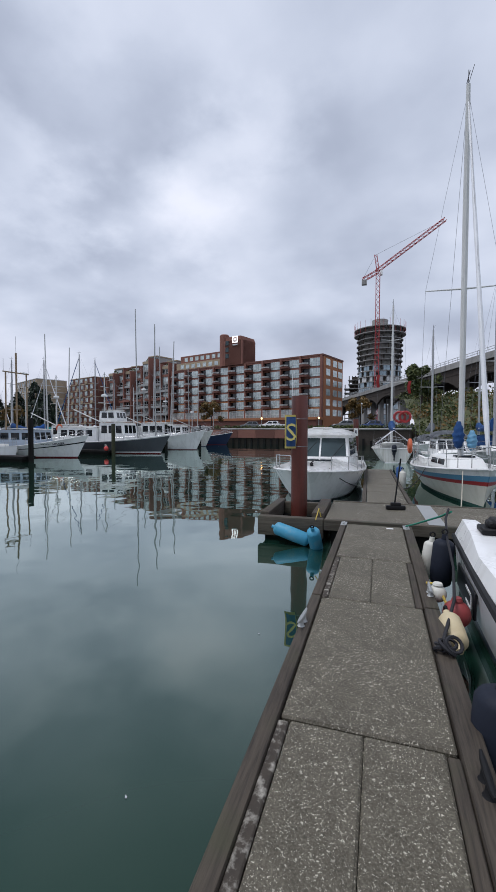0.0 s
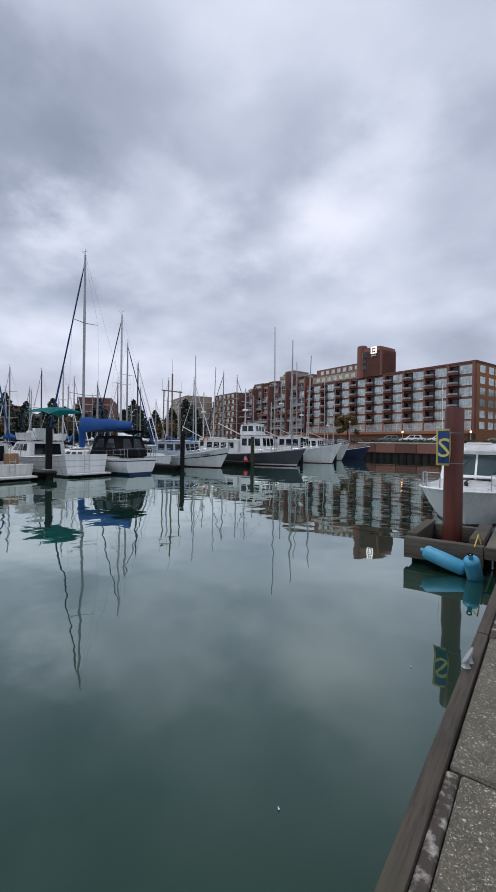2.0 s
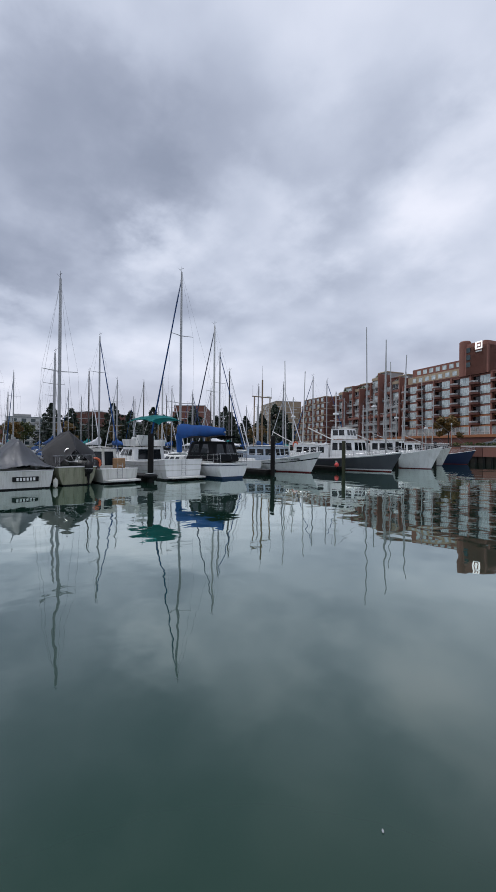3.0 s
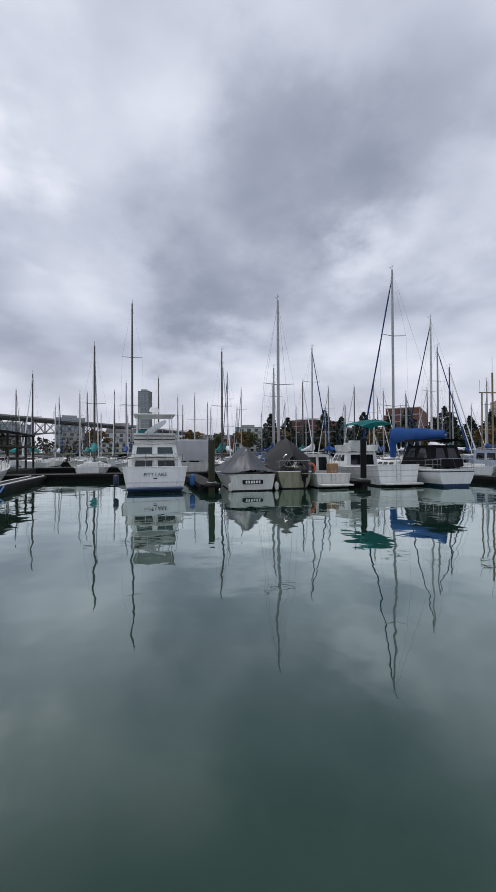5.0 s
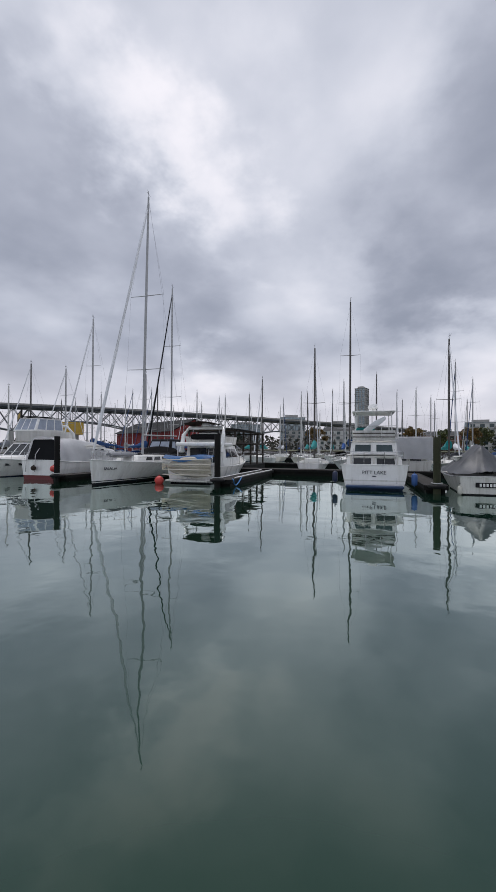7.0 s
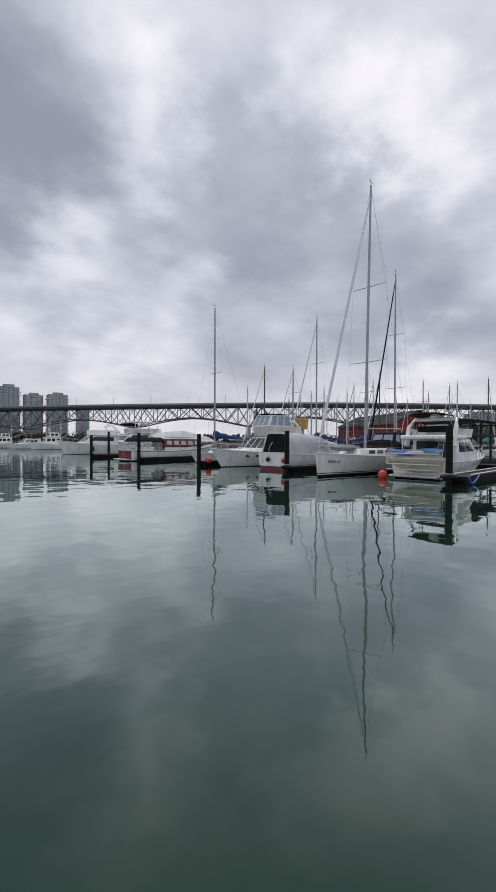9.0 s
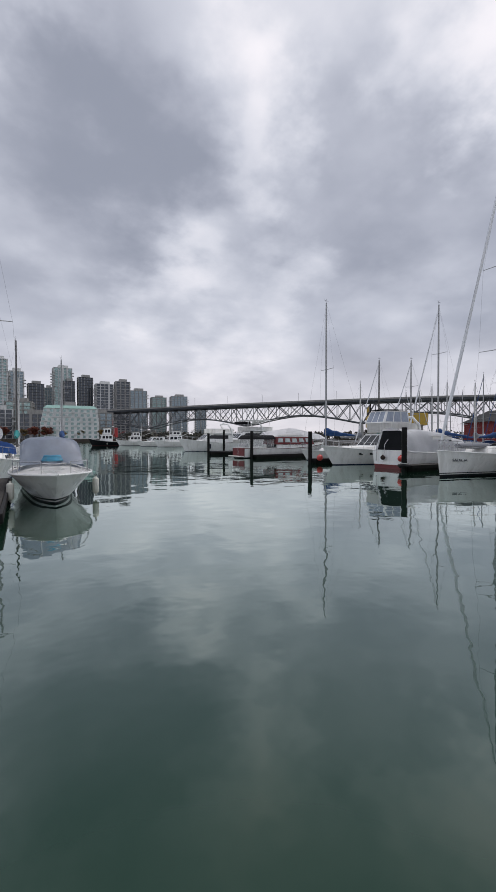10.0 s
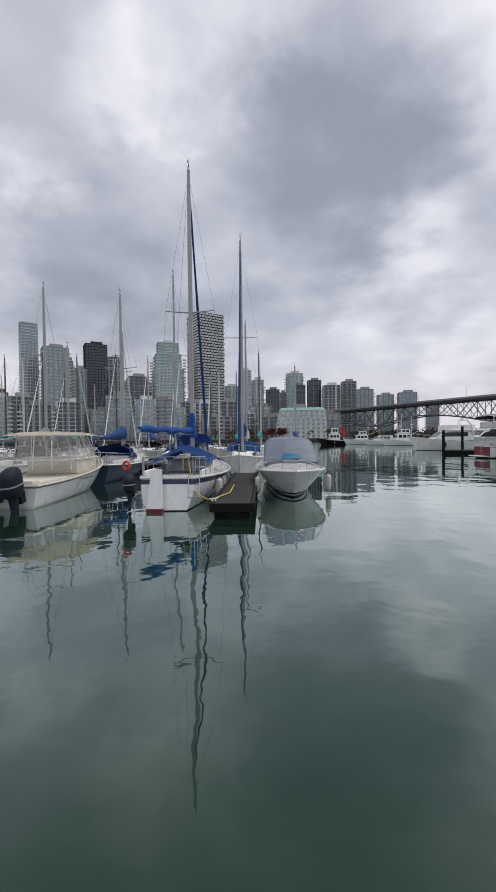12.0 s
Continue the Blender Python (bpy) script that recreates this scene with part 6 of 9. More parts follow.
sheet(bm, lambda u, v: (-3.4 + 1.9 * u, -1.15 + 2.3 * v, zr + 1.26 + 0.16 * (1 - (2 * v - 1) ** 2) - 0.10 * u), 6, 6, 0.12)
part("rolled_canopy", bm, "brown_cloth", t)
bm = B()
for x in (-3.3, -1.6):
    for sg in (1, -1):
        tube(bm, [(-2.2, sg * 1.1, zr + 0.2), (x, sg * 1.1, zr + 1.27)], 0.016, 6)
part("canopy_frame", bm, "chrome", t)
bm = B()
rbox(bm, -2.5, -0.2, -1.05, 1.05, zr + 0.30, zr + 0.66, 0.16, 3)
part("flybridge_cover", bm, "black_cloth", t)
bm = B()
rbox(bm, -3.9, -1.0, -1.42, 1.42, zr - 0.14, zr + 0.10, 0.09, 3)
part("flybridge_deck", bm, "white", t, "moulded deck overhanging the cockpit")
# dark saloon door in the cabin's back wall
bm = B()
rbox(bm, -2.70, -2.62, -0.15, 0.95, 1.0, zr - 0.25, 0.02, 1)
part("saloon_door", bm, "glass_dark", t)
for sg in (1, -1):
    bm = B()
    tube(bm, [(-3.8, sg * 1.3, 1.1), (-3.7, sg * 1.32, zr - 0.1)], 0.035, 8)
    part("deck_post", bm, "white", t)
bm = B()
for y in (-0.55, -0.85):
    tube(bm, [(-3.5, y, 1.0), (-3.1, y, zr)], 0.016, 6)
for k in range(5):
    tube(bm, [(-3.48 + 0.08 * k, -0.55, 1.15 + 0.25 * k), (-3.48 + 0.08 * k, -0.85, 1.15 + 0.25 * k)], 0.014, 6)
part("flybridge_ladder", bm, "chrome", t)
ball("mooring_buoy", pose(-21.8, -11.75, 0.18), "buoy_red", "coral-red round buoy floating at the stern", 0.27)

# the tall white sloop, bow out
t, h = sailboat("white_sloop", "large modern white sloop with two thin dark hull lines", berth(-25.6, -14.6, OUT), 12.6, 3.9, (1.15, 1.12, 1.42), "white", "blackpaint", None,
                [("antifouling", -0.4, 0.12, "blackpaint"), ("boot_line", 0.12, 0.17, "white"), ("lower_line", 0.17, 0.22, "blackpaint"), ("gap", 0.22, 0.28, "white"), ("hull", 0.28, 1.0, "white")], 0.8, 19.35, "alu", (0.34, 0.62), "white_tarp", (5.2, 2.95, None), "black_cloth", "white_deck", 0.85, 0.25, 0.3, True, "", 2.1, 0.55, 3, 1.35, 0.48)
bow_name(t, h, "SALACIA", 0.87, 0.95, 0.62, 0.22, "grey_hull")
bm = B()
x, y, z = h.at(0.72, 1.02)
rbox(bm, -0.42, 0.42, -0.02, 0.02, -0.075, 0.075, 0.015, 1, pose(x, -y - 0.004, z, 0, 0, 10))
part("hull_window", bm, "glass_dark", t)
bm = B()
rings = []
for i in range(13):
    u = i / 12
    r = 0.24 * math.sin(math.pi * (0.1 + 0.85 * u)) ** 0.5
    rings.append([(4.6 - 3.0 * u, 1.6 * r * math.cos(q), 1.66 + r * 0.8 * math.sin(q)) for q in [2 * math.pi * k / 10 for k in range(10)]])
loft(bm, rings)
part("deck_dinghy", bm, "grey_tarp", t, "grey inflatable dinghy upturned on the foredeck")
bm = B()
hs = House(-3.6, -1.2, 2.6, 2.1, 1.5, 1.25, 0.2, 0.7, 0.25)
fr = part("spray_tent", hs.body(0.12), "black_cloth", t, "black spray hood with clear panels")
for w_ in row_of("R", 3, 0.05, 0.95, 0.25, 0.85, 0.05, 0.02) + row_of("L", 3, 0.05, 0.95, 0.25, 0.85, 0.05, 0.02) + row_of("F", 2, 0.06, 0.94, 0.2, 0.85, 0.05):
    part("window", hs.pane(*w_), "vinyl_dusty", fr)

# red-bottomed boat under white canvas, and the row beyond
t, h, zd, zr = cruiser("white_canvas_boat", "white motorboat with a red bottom under a white canvas shelter", berth(-26.6, -20.4, IN), 9.4, 2.95, (1.25, 1.05, 1.3), "white", "maroon", None, (-1.5, 2.0), 1.2, False, None, None, [("antifouling", -0.4, 0.28, "maroon"), ("hull", 0.28, 1.0, "white")], swim=False)
hs = House(-4.5, 2.6, 2.75, 2.1, 1.12, 1.68, 0.35, 2.4, 0.34)
bm = B()


def canvas_ridge(u, v):
    """Canvas from the stern frame down to the foredeck, sagging between its hoops."""
    w = 2 * v - 1
    top = 2.80 - 0.22 * u - 1.35 * max(0.0, u - 0.5) ** 1.2 - 0.10 * abs(math.sin(3 * math.pi * u))
    fold = 0.035 * math.sin(19 * u + 5 * w) * abs(w) + 0.03 * math.sin(47 * u) * w * w
    return (-4.25 + 6.9 * u + 0.25 * (1 - w * w) * (u - 0.5), (1.42 - 0.42 * u * u) * math.copysign(abs(w) ** 0.8, w) + fold, 1.10 + (top - 1.10) * (1 - abs(w) ** 3.2) + fold)


sheet(bm, canvas_ridge, 40, 24, 0.02)
tent = part("canvas_shelter", bm, "white_tarp", t, "wrinkled white canvas shelter over the whole deck")
part("dark_flap", hs.pane("B", 0.10, 0.90, 0.06, 0.88), "black_cloth", tent)
bm = B()
for sg in (0.9, 0.2):
    tube(bm, [(-4.8, sg, 0.5), (-4.75, sg, 1.6), (-4.4, sg, 2.0)], 0.02, 6)
part("davit", bm, "chrome", t)
ball("brown_buoy", pose(-21.7, -20.6, 0.75), "brown_cloth", "brown float hanging from the boat's transom", 0.16)
ball("mooring_buoy", pose(-21.5, -18.9, 0.75), "buoy_red", "coral-red buoy hanging on the finger dock", 0.2)
t, h, zd, zr = cruiser("flybridge_cruiser", "white flybridge cruiser with a glazed upper helm", berth(-25.9, -25.2, OUT), 11.5, 3.7, (1.15, 1.1, 1.5), "white", "navy", None, (-3.4, 1.6), 1.45, True, (-3.0, 1.3), None, rf=1.5, fly_h=0.8, side=2)
hs = House(-2.6, 0.3, 2.5, 2.1, zr + 0.78, 1.05, 0.1, 0.55, 0.15)
helm = part("upper_helm", hs.body(0.06), "white", t, "upper helm closed in with clear panels")
for w_ in row_of("R", 3, 0.04, 0.96, 0.12, 0.90, 0.04) + row_of("L", 3, 0.04, 0.96, 0.12, 0.90, 0.04) + row_of("F", 3, 0.05, 0.95, 0.1, 0.9, 0.04) + row_of("B", 2, 0.05, 0.95, 0.1, 0.9, 0.04):
    part("window", hs.pane(*w_), "vinyl_dusty", helm)
part("helm_roof", hs.roof(0.12, 0.08), "black_cloth", t)
for i in range(3):
    for sg in (1, -1):
        bm = B()
        x, y, z = h.at(0.60 + 0.08 * i, 0.88)
        rbox(bm, -0.22, 0.22, -0.015, 0.015, -0.08, 0.08, 0.012, 1, pose(x, sg * (y + 0.004), z))
        part("portlight", bm, "glass_dark", t)
ball("mooring_buoy", pose(-21.3, -26.9, 0.5), "buoy_red", "coral-red buoy hanging at the end of a finger dock", 0.25)
sailboat("sailboat", "white sailing boat with a navy boom cover in the far row", berth(-27.4, -31.8, OUT), 8.8, 2.8, (0.85, 0.8, 1.05), "white", "navy", None, None, 1.4, 15.2, "alu", (0.55,), None, (3.8, 2.4, "blue_cloth_dark"), None, "white_deck", lean=0.0)
t, h, zd, zr = cruiser("red_wooden_cruiser", "white and maroon wooden cruiser with a dark cockpit canopy", berth(-26.0, -39.3, IN), 11.4, 3.1, (1.1, 1.05, 1.5), "white", "maroon", None, (-1.6, 3.2), 1.0, False, None, None, [("antifouling", -0.4, 0.10, "blackpaint"), ("hull", 0.10, 0.92, "white"), ("topside", 0.92, 1.0, "maroon")], side=4, rf=0.6, canopy_z=0.05)
bm = B()
loft(bm, [[(-5.73, -1.30, 0.15), (-5.73, 1.30, 0.15), (-5.73, 1.36, 1.05), (-5.73, -1.36, 1.05)], [(-5.70, -1.30, 0.15), (-5.70, 1.30, 0.15), (-5.70, 1.36, 1.05), (-5.70, -1.36, 1.05)]])
part("transom_board", bm, "maroon", t)
hs = House(-1.9, 3.6, 2.62, 2.2, 1.42, 0.86, 0.1, 0.4, 0.08)
house_parts(t, "upper_cabin", hs, "maroon", row_of("L", 5, 0.04, 0.96, 0.28, 0.78, 0.05, 0.012) + row_of("R", 5, 0.04, 0.96, 0.28, 0.78, 0.05, 0.012) + row_of("F", 3, 0.05, 0.95, 0.3, 0.8, 0.05), "glass_pale", "white_deck", 0.15)
hs = House(-5.1, -1.9, 2.7, 2.6, 1.15, 1.15, 0.3, 0.0, 0.15)
for w_ in row_of("R", 3, 0.02, 0.98, 0.05, 0.98, 0.03) + row_of("L", 3, 0.02, 0.98, 0.05, 0.98, 0.03) + row_of("B", 3, 0.02, 0.98, 0.05, 0.98, 0.03):
    part("side_curtain", hs.pane(*w_), "vinyl", t)
part("cockpit_canopy", House(-5.2, -1.7, 2.85, 2.75, 1.98, 0.46, 0.35, 0.25, 0.35).body(0.12), "black_cloth", t, "dark canvas canopy over the cockpit")
# motor yacht hidden under a white ridge tent
t, h, zd, zr = cruiser("tented_yacht", "white motor yacht under a broad white ridge tent", berth(-32.4, -46.8, IN), 11.5, 3.7, (1.25, 1.2, 1.6), "white", "navy", None, (-3.0, 2.0), 1.4, False, None, None)
bm = B()
sheet(bm, lambda u, v: (-4.6 + 9.4 * u, -1.9 + 3.8 * v, 2.0 + (1.45 - 0.7 * abs(2 * u - 0.9) ** 1.6) * (1 - abs(2 * v - 1) ** 1.05) + 0.05 * math.sin(12 * u + 3 * v)), 14, 10, 0.03)
part("ridge_tent", bm, "white_tarp", t, "taut white tarpaulin over a ridge pole")
for x in (-4.2, 0.0, 4.2):
    for sg in (1, -1):
        bm = B()
        tube(bm, [(x, sg * 1.6, 1.1), (x, sg * 1.80, 2.15)], 0.02, 6)
        part("tent_pole", bm, "chrome", t)
# two rounded motor yachts further out
t, h, zd, zr = cruiser("motor_yacht", "white motor yacht with rounded deckhouse and silver tender", berth(-27.4, -62.8, OUT), 11.2, 3.8, (1.25, 1.5, 2.1), "white", "navy", None, (-3.4, 2.6), 1.45, True, (-2.6, 1.5), None, rf=1.9, fly_h=0.75, side=1)
bm = B()
rings = []
for i in range(11):
    u = i / 10
    r = 0.36 * math.sin(math.pi * (0.1 + 0.82 * u)) ** 0.5
    rings.append([(-6.0 + r * math.cos(q), -1.5 + 3.0 * u, 0.95 + r * math.sin(q)) for q in [2 * math.pi * k / 10 for k in range(10)]])
loft(bm, rings)
part("stern_tender", bm, "galv", t, "silver-grey inflatable slung across the stern")
bm = B()
rbox(bm, -5.2, 0.2, -1.62, 1.62, zr - 0.12, zr + 0.08, 0.09, 3)
part("flybridge_deck", bm, "white", t)
# dark pane added for the shaded cockpit opening under the flybridge deck
bm = B()
rbox(bm, -3.46, -3.38, -1.25, 1.25, 1.25, zr - 0.2, 0.02, 1)
part("saloon_door", bm, "glass_dark", t)
for x in (-1.5, 1.0):
    bm = B()
    lathe(bm, [(0.03, -0.4), (0.14, -0.3), (0.15, 0.3), (0.03, 0.4)], 10, pose(x, 2.02, 0.85))
    part("hull_fender", bm, "fender_black", t)
t, h, zd, zr = cruiser("motor_yacht", "large white motor yacht carrying a black tender on its roof", berth(-36.0, -67.0, OUT), 14.0, 4.3, (1.5, 1.65, 2.3), "white", "navy", None, (-5.0, 2.8), 1.8, True, (-2.4, 1.5), None, rf=2.0, fly_h=0.8, side=1)
bm = B()
rbox(bm, -6.2, -1.0, -1.9, 1.9, zr - 0.05, zr + 0.1, 0.05, 2)
part("aft_deck_roof", bm, "white", t)
bm = B()
rbox(bm, -4.6, 0.6, -1.7, 1.7, zr + 1.9, zr + 2.06, 0.06, 2)
part("flybridge_hardtop", bm, "white", t)
for x in (-4.3, 0.2):
    for sg in (1, -1):
        bm = B()
        tube(bm, [(x, sg * 1.5, zr), (x - 0.2, sg * 1.55, zr + 1.92)], 0.05, 8)
        part("hardtop_post", bm, "white", t)
bm = B()
rings = []
for i in range(9):
    u = i / 8
    r = 0.28 * math.sin(math.pi * (0.12 + 0.8 * u)) ** 0.5
    rings.append([(-1.2 + 3.2 * u, 1.5 * r * math.cos(q), zr + 1.5 + r * math.sin(q)) for q in [2 * math.pi * k / 8 for k in range(8)]])
loft(bm, rings)
part("covered_tender", bm, "black_cloth", t)
for i, (x, y, L, lab) in enumerate(((-34, -101.0, 10.5, "white trawler yacht in the distance"), (-32, -112.0, 9.5, "white cruiser with a dark canvas top in the distance"), (-30, -126.0, 11.0, "white converted fishing boat in the distance"))):
    if i == 1:
        cruiser("distant_cruiser", lab, berth(x, y, OUT), L, 3.6, (1.2, 1.1, 1.6), "white", "navy", None, (-2.6, 1.6), 1.5, False, None, ("black_cloth", -2.4, 3.0, 3.0), canopy_z=0.1)
    else:
        trawler("distant_trawler", lab, berth(x, y, OUT), L, 3.8, (1.3, 1.2, 1.9), "white", "navy", None, "white", (-1.8, 1.8), 1.9, None, 7.0, 0, 0, "mast_white", pilot=(-1.5, 0.8, 1.0))
t, h, zd = trawler("tug", "black-hulled harbour tug with red and white upperworks", berth(-22.6, -128.0, OUT), 11.0, 4.4, (1.5, 1.3, 2.2), "blackpaint", "maroon", None, "white", (-1.2, 2.2), 2.2, None, 8.0, 0, 0, "red", pilot=(-0.8, 1.4, 1.8))
bm = B()
lathe(bm, [(0.55, 2.5), (0.5, 5.4)], 14, pose(-2.4, 0, 0))
part("funnel", bm, "red", t)
trawler("distant_trawler", "white fishing boat moored near the far bridge", berth(-37.0, -118.0, OUT), 11.0, 3.8, (1.3, 1.2, 1.9), "white", "navy", None, "white", (-1.8, 1.8), 1.9, None, 7.0, 2, 9.0, "mast_white")

# bow-on speedboat, float and sailing boats at the end of the turn
sp = thing("bow_on_speedboat", "white bow-on speedboat with a grey canvas canopy", "motorboat", berth(-0.86, -17.1, 90))
hsb = Hull(7.0, 2.62, (0.86, 0.88, 0.98), 0.35, 0.92, 0.55, 1.5, 3.6, 0.0, 0.75)
hull_parts(sp, hsb, [("antifouling", -0.35, 0.05, "blackpaint"), ("lower_hull", 0.05, 0.10, "white"), ("dark_line", 0.10, 0.16, "blackpaint"), ("hull", 0.16, 1.0, "white")], "white_deck", "white")
bm = B()


def speedboat_deck(u, v):
    s_ = 0.42 + 0.565 * u
    x, y, z = hsb.at(s_, hsb.top(s_) - 0.01)
    w = 2 * v - 1
    return (x, (y - 0.08) * w, z + 0.01 + 0.30 * (1 - abs(w) ** 2.6) * (1 - u ** 2.0))


sheet(bm, speedboat_deck, 14, 14, 0.02)
part("foredeck", bm, "white", sp)
bm = B()
rings = []
for u, (x, z1) in enumerate(((1.35, 1.20), (0.95, 1.62), (0.62, 2.00), (0.35, 2.10), (-0.9, 2.14), (-1.9, 2.06))):
    w = (1.00, 1.02, 1.05, 1.06, 1.08, 1.08)[u] - 0.10 * (z1 - 1.2)
    rings.append([(x, w * math.cos(q) * (1 if abs(math.cos(q)) < 0.99 else 1), 1.05 + (z1 - 1.05) * max(0.0, math.sin(q)) ** 0.20 + 0.015 * math.sin(7 * q + u)) for q in [math.pi * i / 14 for i in range(15)]])
loft(bm, rings, False, False)
bmesh.ops.solidify(bm, geom=bm.faces[:], thickness=0.02)
part("canopy", bm, "vinyl_dusty", sp, "grey clouded canvas and vinyl canopy")
rails(sp, hsb, 0.45, 0.93, 0.40, 3, 0.10, 0.014, "bow_rail", False, mid=False)
bm = B()
for i in range(4):
    torus(bm, 0.30 - 0.02 * i, 0.04, pose(1.25, 0, 1.33 + 0.045 * i), 18, 6)
part("rope_coil", bm, "fender_blue", sp, "coil of blue rope on the foredeck")
bm = B()
tube(bm, [(2.2, -0.35, 1.27), (2.35, 0, 1.25), (2.2, 0.35, 1.27)], 0.018, 6)
part("grab_handle", bm, "chrome", sp)
for x, y in ((-2.22, -15.6), (0.42 - 0.05, -15.0)):
    fender("hull_fender", pose(x, y, 0.42), "fender_white", "white fender hanging beside the speedboat", 0.11, 0.55)

t, h = sailboat("blue_canvas_sailboat", "white sailing boat with bright blue canvas, seen from astern", berth(2.98, -16.9, -90), 9.2, 2.95, (0.95, 0.88, 1.15), "white", "blackpaint", None,
                [("antifouling", -0.4, 0.03, "blackpaint"), ("hull", 0.03, 0.80, "white"), ("dark_band", 0.80, 0.95, "navy"), ("topside", 0.95, 1.0, "white")], -0.2, 12.7, "alu", (0.52,), "blue_cloth_dark", None, None, "white_deck", 0.54, 0.9, -0.35, True, "", 1.9, 0.0, 2, 1.0, 0.40)
bm = B()
tube(bm, [(-0.3, 0, 2.28), (-3.2, 1.3, 2.36)], 0.05, 8)
part("boom", bm, "alu", t)
bm = B()
rings = []
for i in range(19):
    u = i / 18
    cx, cy, r = -0.15 - 2.95 * u, 1.25 * u, 0.125 - 0.03 * u + 0.02 * math.sin(17 * u)
    rings.append([(cx + 0.4 * r * math.cos(q), cy + r * math.cos(q), 2.36 + 0.06 * u + 0.02 * math.sin(23 * u) + (r + 0.03) * math.sin(q) * (1.0 if math.sin(q) > 0 else 0.8)) for q in [2 * math.pi * k / 12 for k in range(12)]])
loft(bm, rings)
part("sail_cover", bm, "blue_cloth", t, "bright blue cover laced along the boom")
bm = B()
rings = []
for i in range(11):
    u = i / 10
    r = 0.20 * (1 - 0.55 * u) * (1 + 0.06 * math.sin(9 * u))
    rings.append([(-0.20 + r * math.cos(q) * (1 + 0.08 * math.sin(3 * q + 5 * u)), r * math.sin(q), 2.15 + 0.95 * u) for q in [2 * math.pi * k / 12 for k in range(12)]])
loft(bm, rings)
part("mast_collar", bm, "blue_cloth", t, "blue collar of the sail cover round the mast")
bm = B()
sheet(bm, lambda u, v: (-2.7 + 2.9 * u, -1.05 + 2.1 * v, 1.36 + 0.46 * (1 - abs(2 * v - 1) ** 1.4) - 0.16 * (2 * u - 1) ** 2 + 0.03 * math.sin(11 * u + 6 * v)), 12, 10, 0.02)
part("cockpit_cover", bm, "blue_cloth", t, "bright blue canvas stretched over the cockpit")
bm = B()
sheet(bm, lambda u, v: (0.2 + 1.5 * u, -0.65 + 1.3 * v, 2.1 - 0.4 * u + 0.2 * (1 - (2 * v - 1) ** 2) + 0.05 * math.sin(9 * v)), 8, 8, 0.02)
part("hatch_cover", bm, "blue_cloth", t)
bm = B()
torus(bm, 0.115, 0.045, pose(-4.35, 1.3, 1.3, 90, 0, 70), 14, 6)
part("lifebuoy", bm, "buoy_red", t, "orange-red horseshoe lifebuoy on the stern rail")
bm = B()
loft(bm, [[(-4.76, 0.15, 1.20), (-4.76, 0.45, 1.20), (-5.02, 0.52, 0.10), (-5.02, 0.08, 0.10)], [(-4.66, 0.15, 1.20), (-4.66, 0.45, 1.20), (-4.88, 0.52, 0.10), (-4.88, 0.08, 0.10)]])
part("rudder", bm, "white", t)
bm = B()
loft(bm, [[(-5.03, 0.07, 0.10), (-5.03, 0.53, 0.10), (-5.05, 0.53, -0.15), (-5.05, 0.07, -0.15)], [(-4.86, 0.07, 0.10), (-4.86, 0.53, 0.10), (-4.86, 0.53, -0.15), (-4.86, 0.07, -0.15)]])
part("rudder_blade", bm, "maroon", t)
bm = B()
for y in (-0.62, -0.95):
    tube(bm, [(-4.68, y, 1.05), (-4.84, y, 0.35)], 0.014, 6)
for z in (0.4, 0.58, 0.76):
    tube(bm, [(-4.93 + 0.24 * z, -0.62, z), (-4.93 + 0.24 * z, -0.95, z)], 0.013, 6)
part("boarding_ladder", bm, "chrome", t)
outboard(t, pose(-4.78, 1.08, 0.42), "fender_black", 0.8)
for lab, pts, mt in (("yellow hose looping from the rail to the float", [(2.62, -12.7, 1.15), (2.55, -12.6, 1.65), (2.45, -12.75, 1.5), (2.35, -12.6, 0.9), (2.1, -12.3, 0.45), (1.75, -11.9, 0.35), (1.50, -11.6, 0.44), (1.20, -12.8, 0.43), (1.22, -15.0, 0.43)], "rope_yellow"),):
    bm = B()
    tube(bm, pts, 0.02, 7)
    tagged(part("shore_hose", bm, mt, None), lab, "hose")
cleat(pose(1.52, -11.3, 0.412, 0, 0, 30), mat="white_deck")
for y in (-14.2, -15.6):
    fender("hull_fender", pose(1.68, y, 0.42), "fender_white", "white fender between sailing boat and float", 0.12, 0.6)
sailboat("white_bow_sailboat", "white sailing boat lying bow-on beyond the float", berth(1.35, -25.0, 90), 8.6, 2.9, (0.95, 0.95, 1.25), "white", "blue_boot", None, None, 0.1, 13.8, "alu", (0.55,), "blue_cloth_dark", (3.4, 2.3, "blue_cloth"), "blue_cloth", "white_deck")

pb = thing("twin_outboard_boat", "cream-decked fishing boat with a hardtop and twin dark outboards", "motorboat", berth(8.35, -16.4, -90))
hp = Hull(7.6, 2.75, (0.70, 0.84, 1.32), 0.4, 0.94, 0.25, 1.5, 2.5)
hull_parts(pb, hp, [("antifouling", -0.4, 0.06, "oldwhite"), ("hull", 0.06, 0.90, "white"), ("grey_band", 0.90, 0.95, "grey_hull"), ("topside", 0.95, 1.0, "cream")], "cream", "cream")
hs = House(-1.1, 2.2, 2.2, 1.6, 1.0, 1.30, 0.1, 0.95, 0.12)
part("console_base", House(-0.4, 2.0, 2.0, 1.5, 0.8, 0.62, 0.0, 0.2, 0.05).body(0.05), "cream", pb)
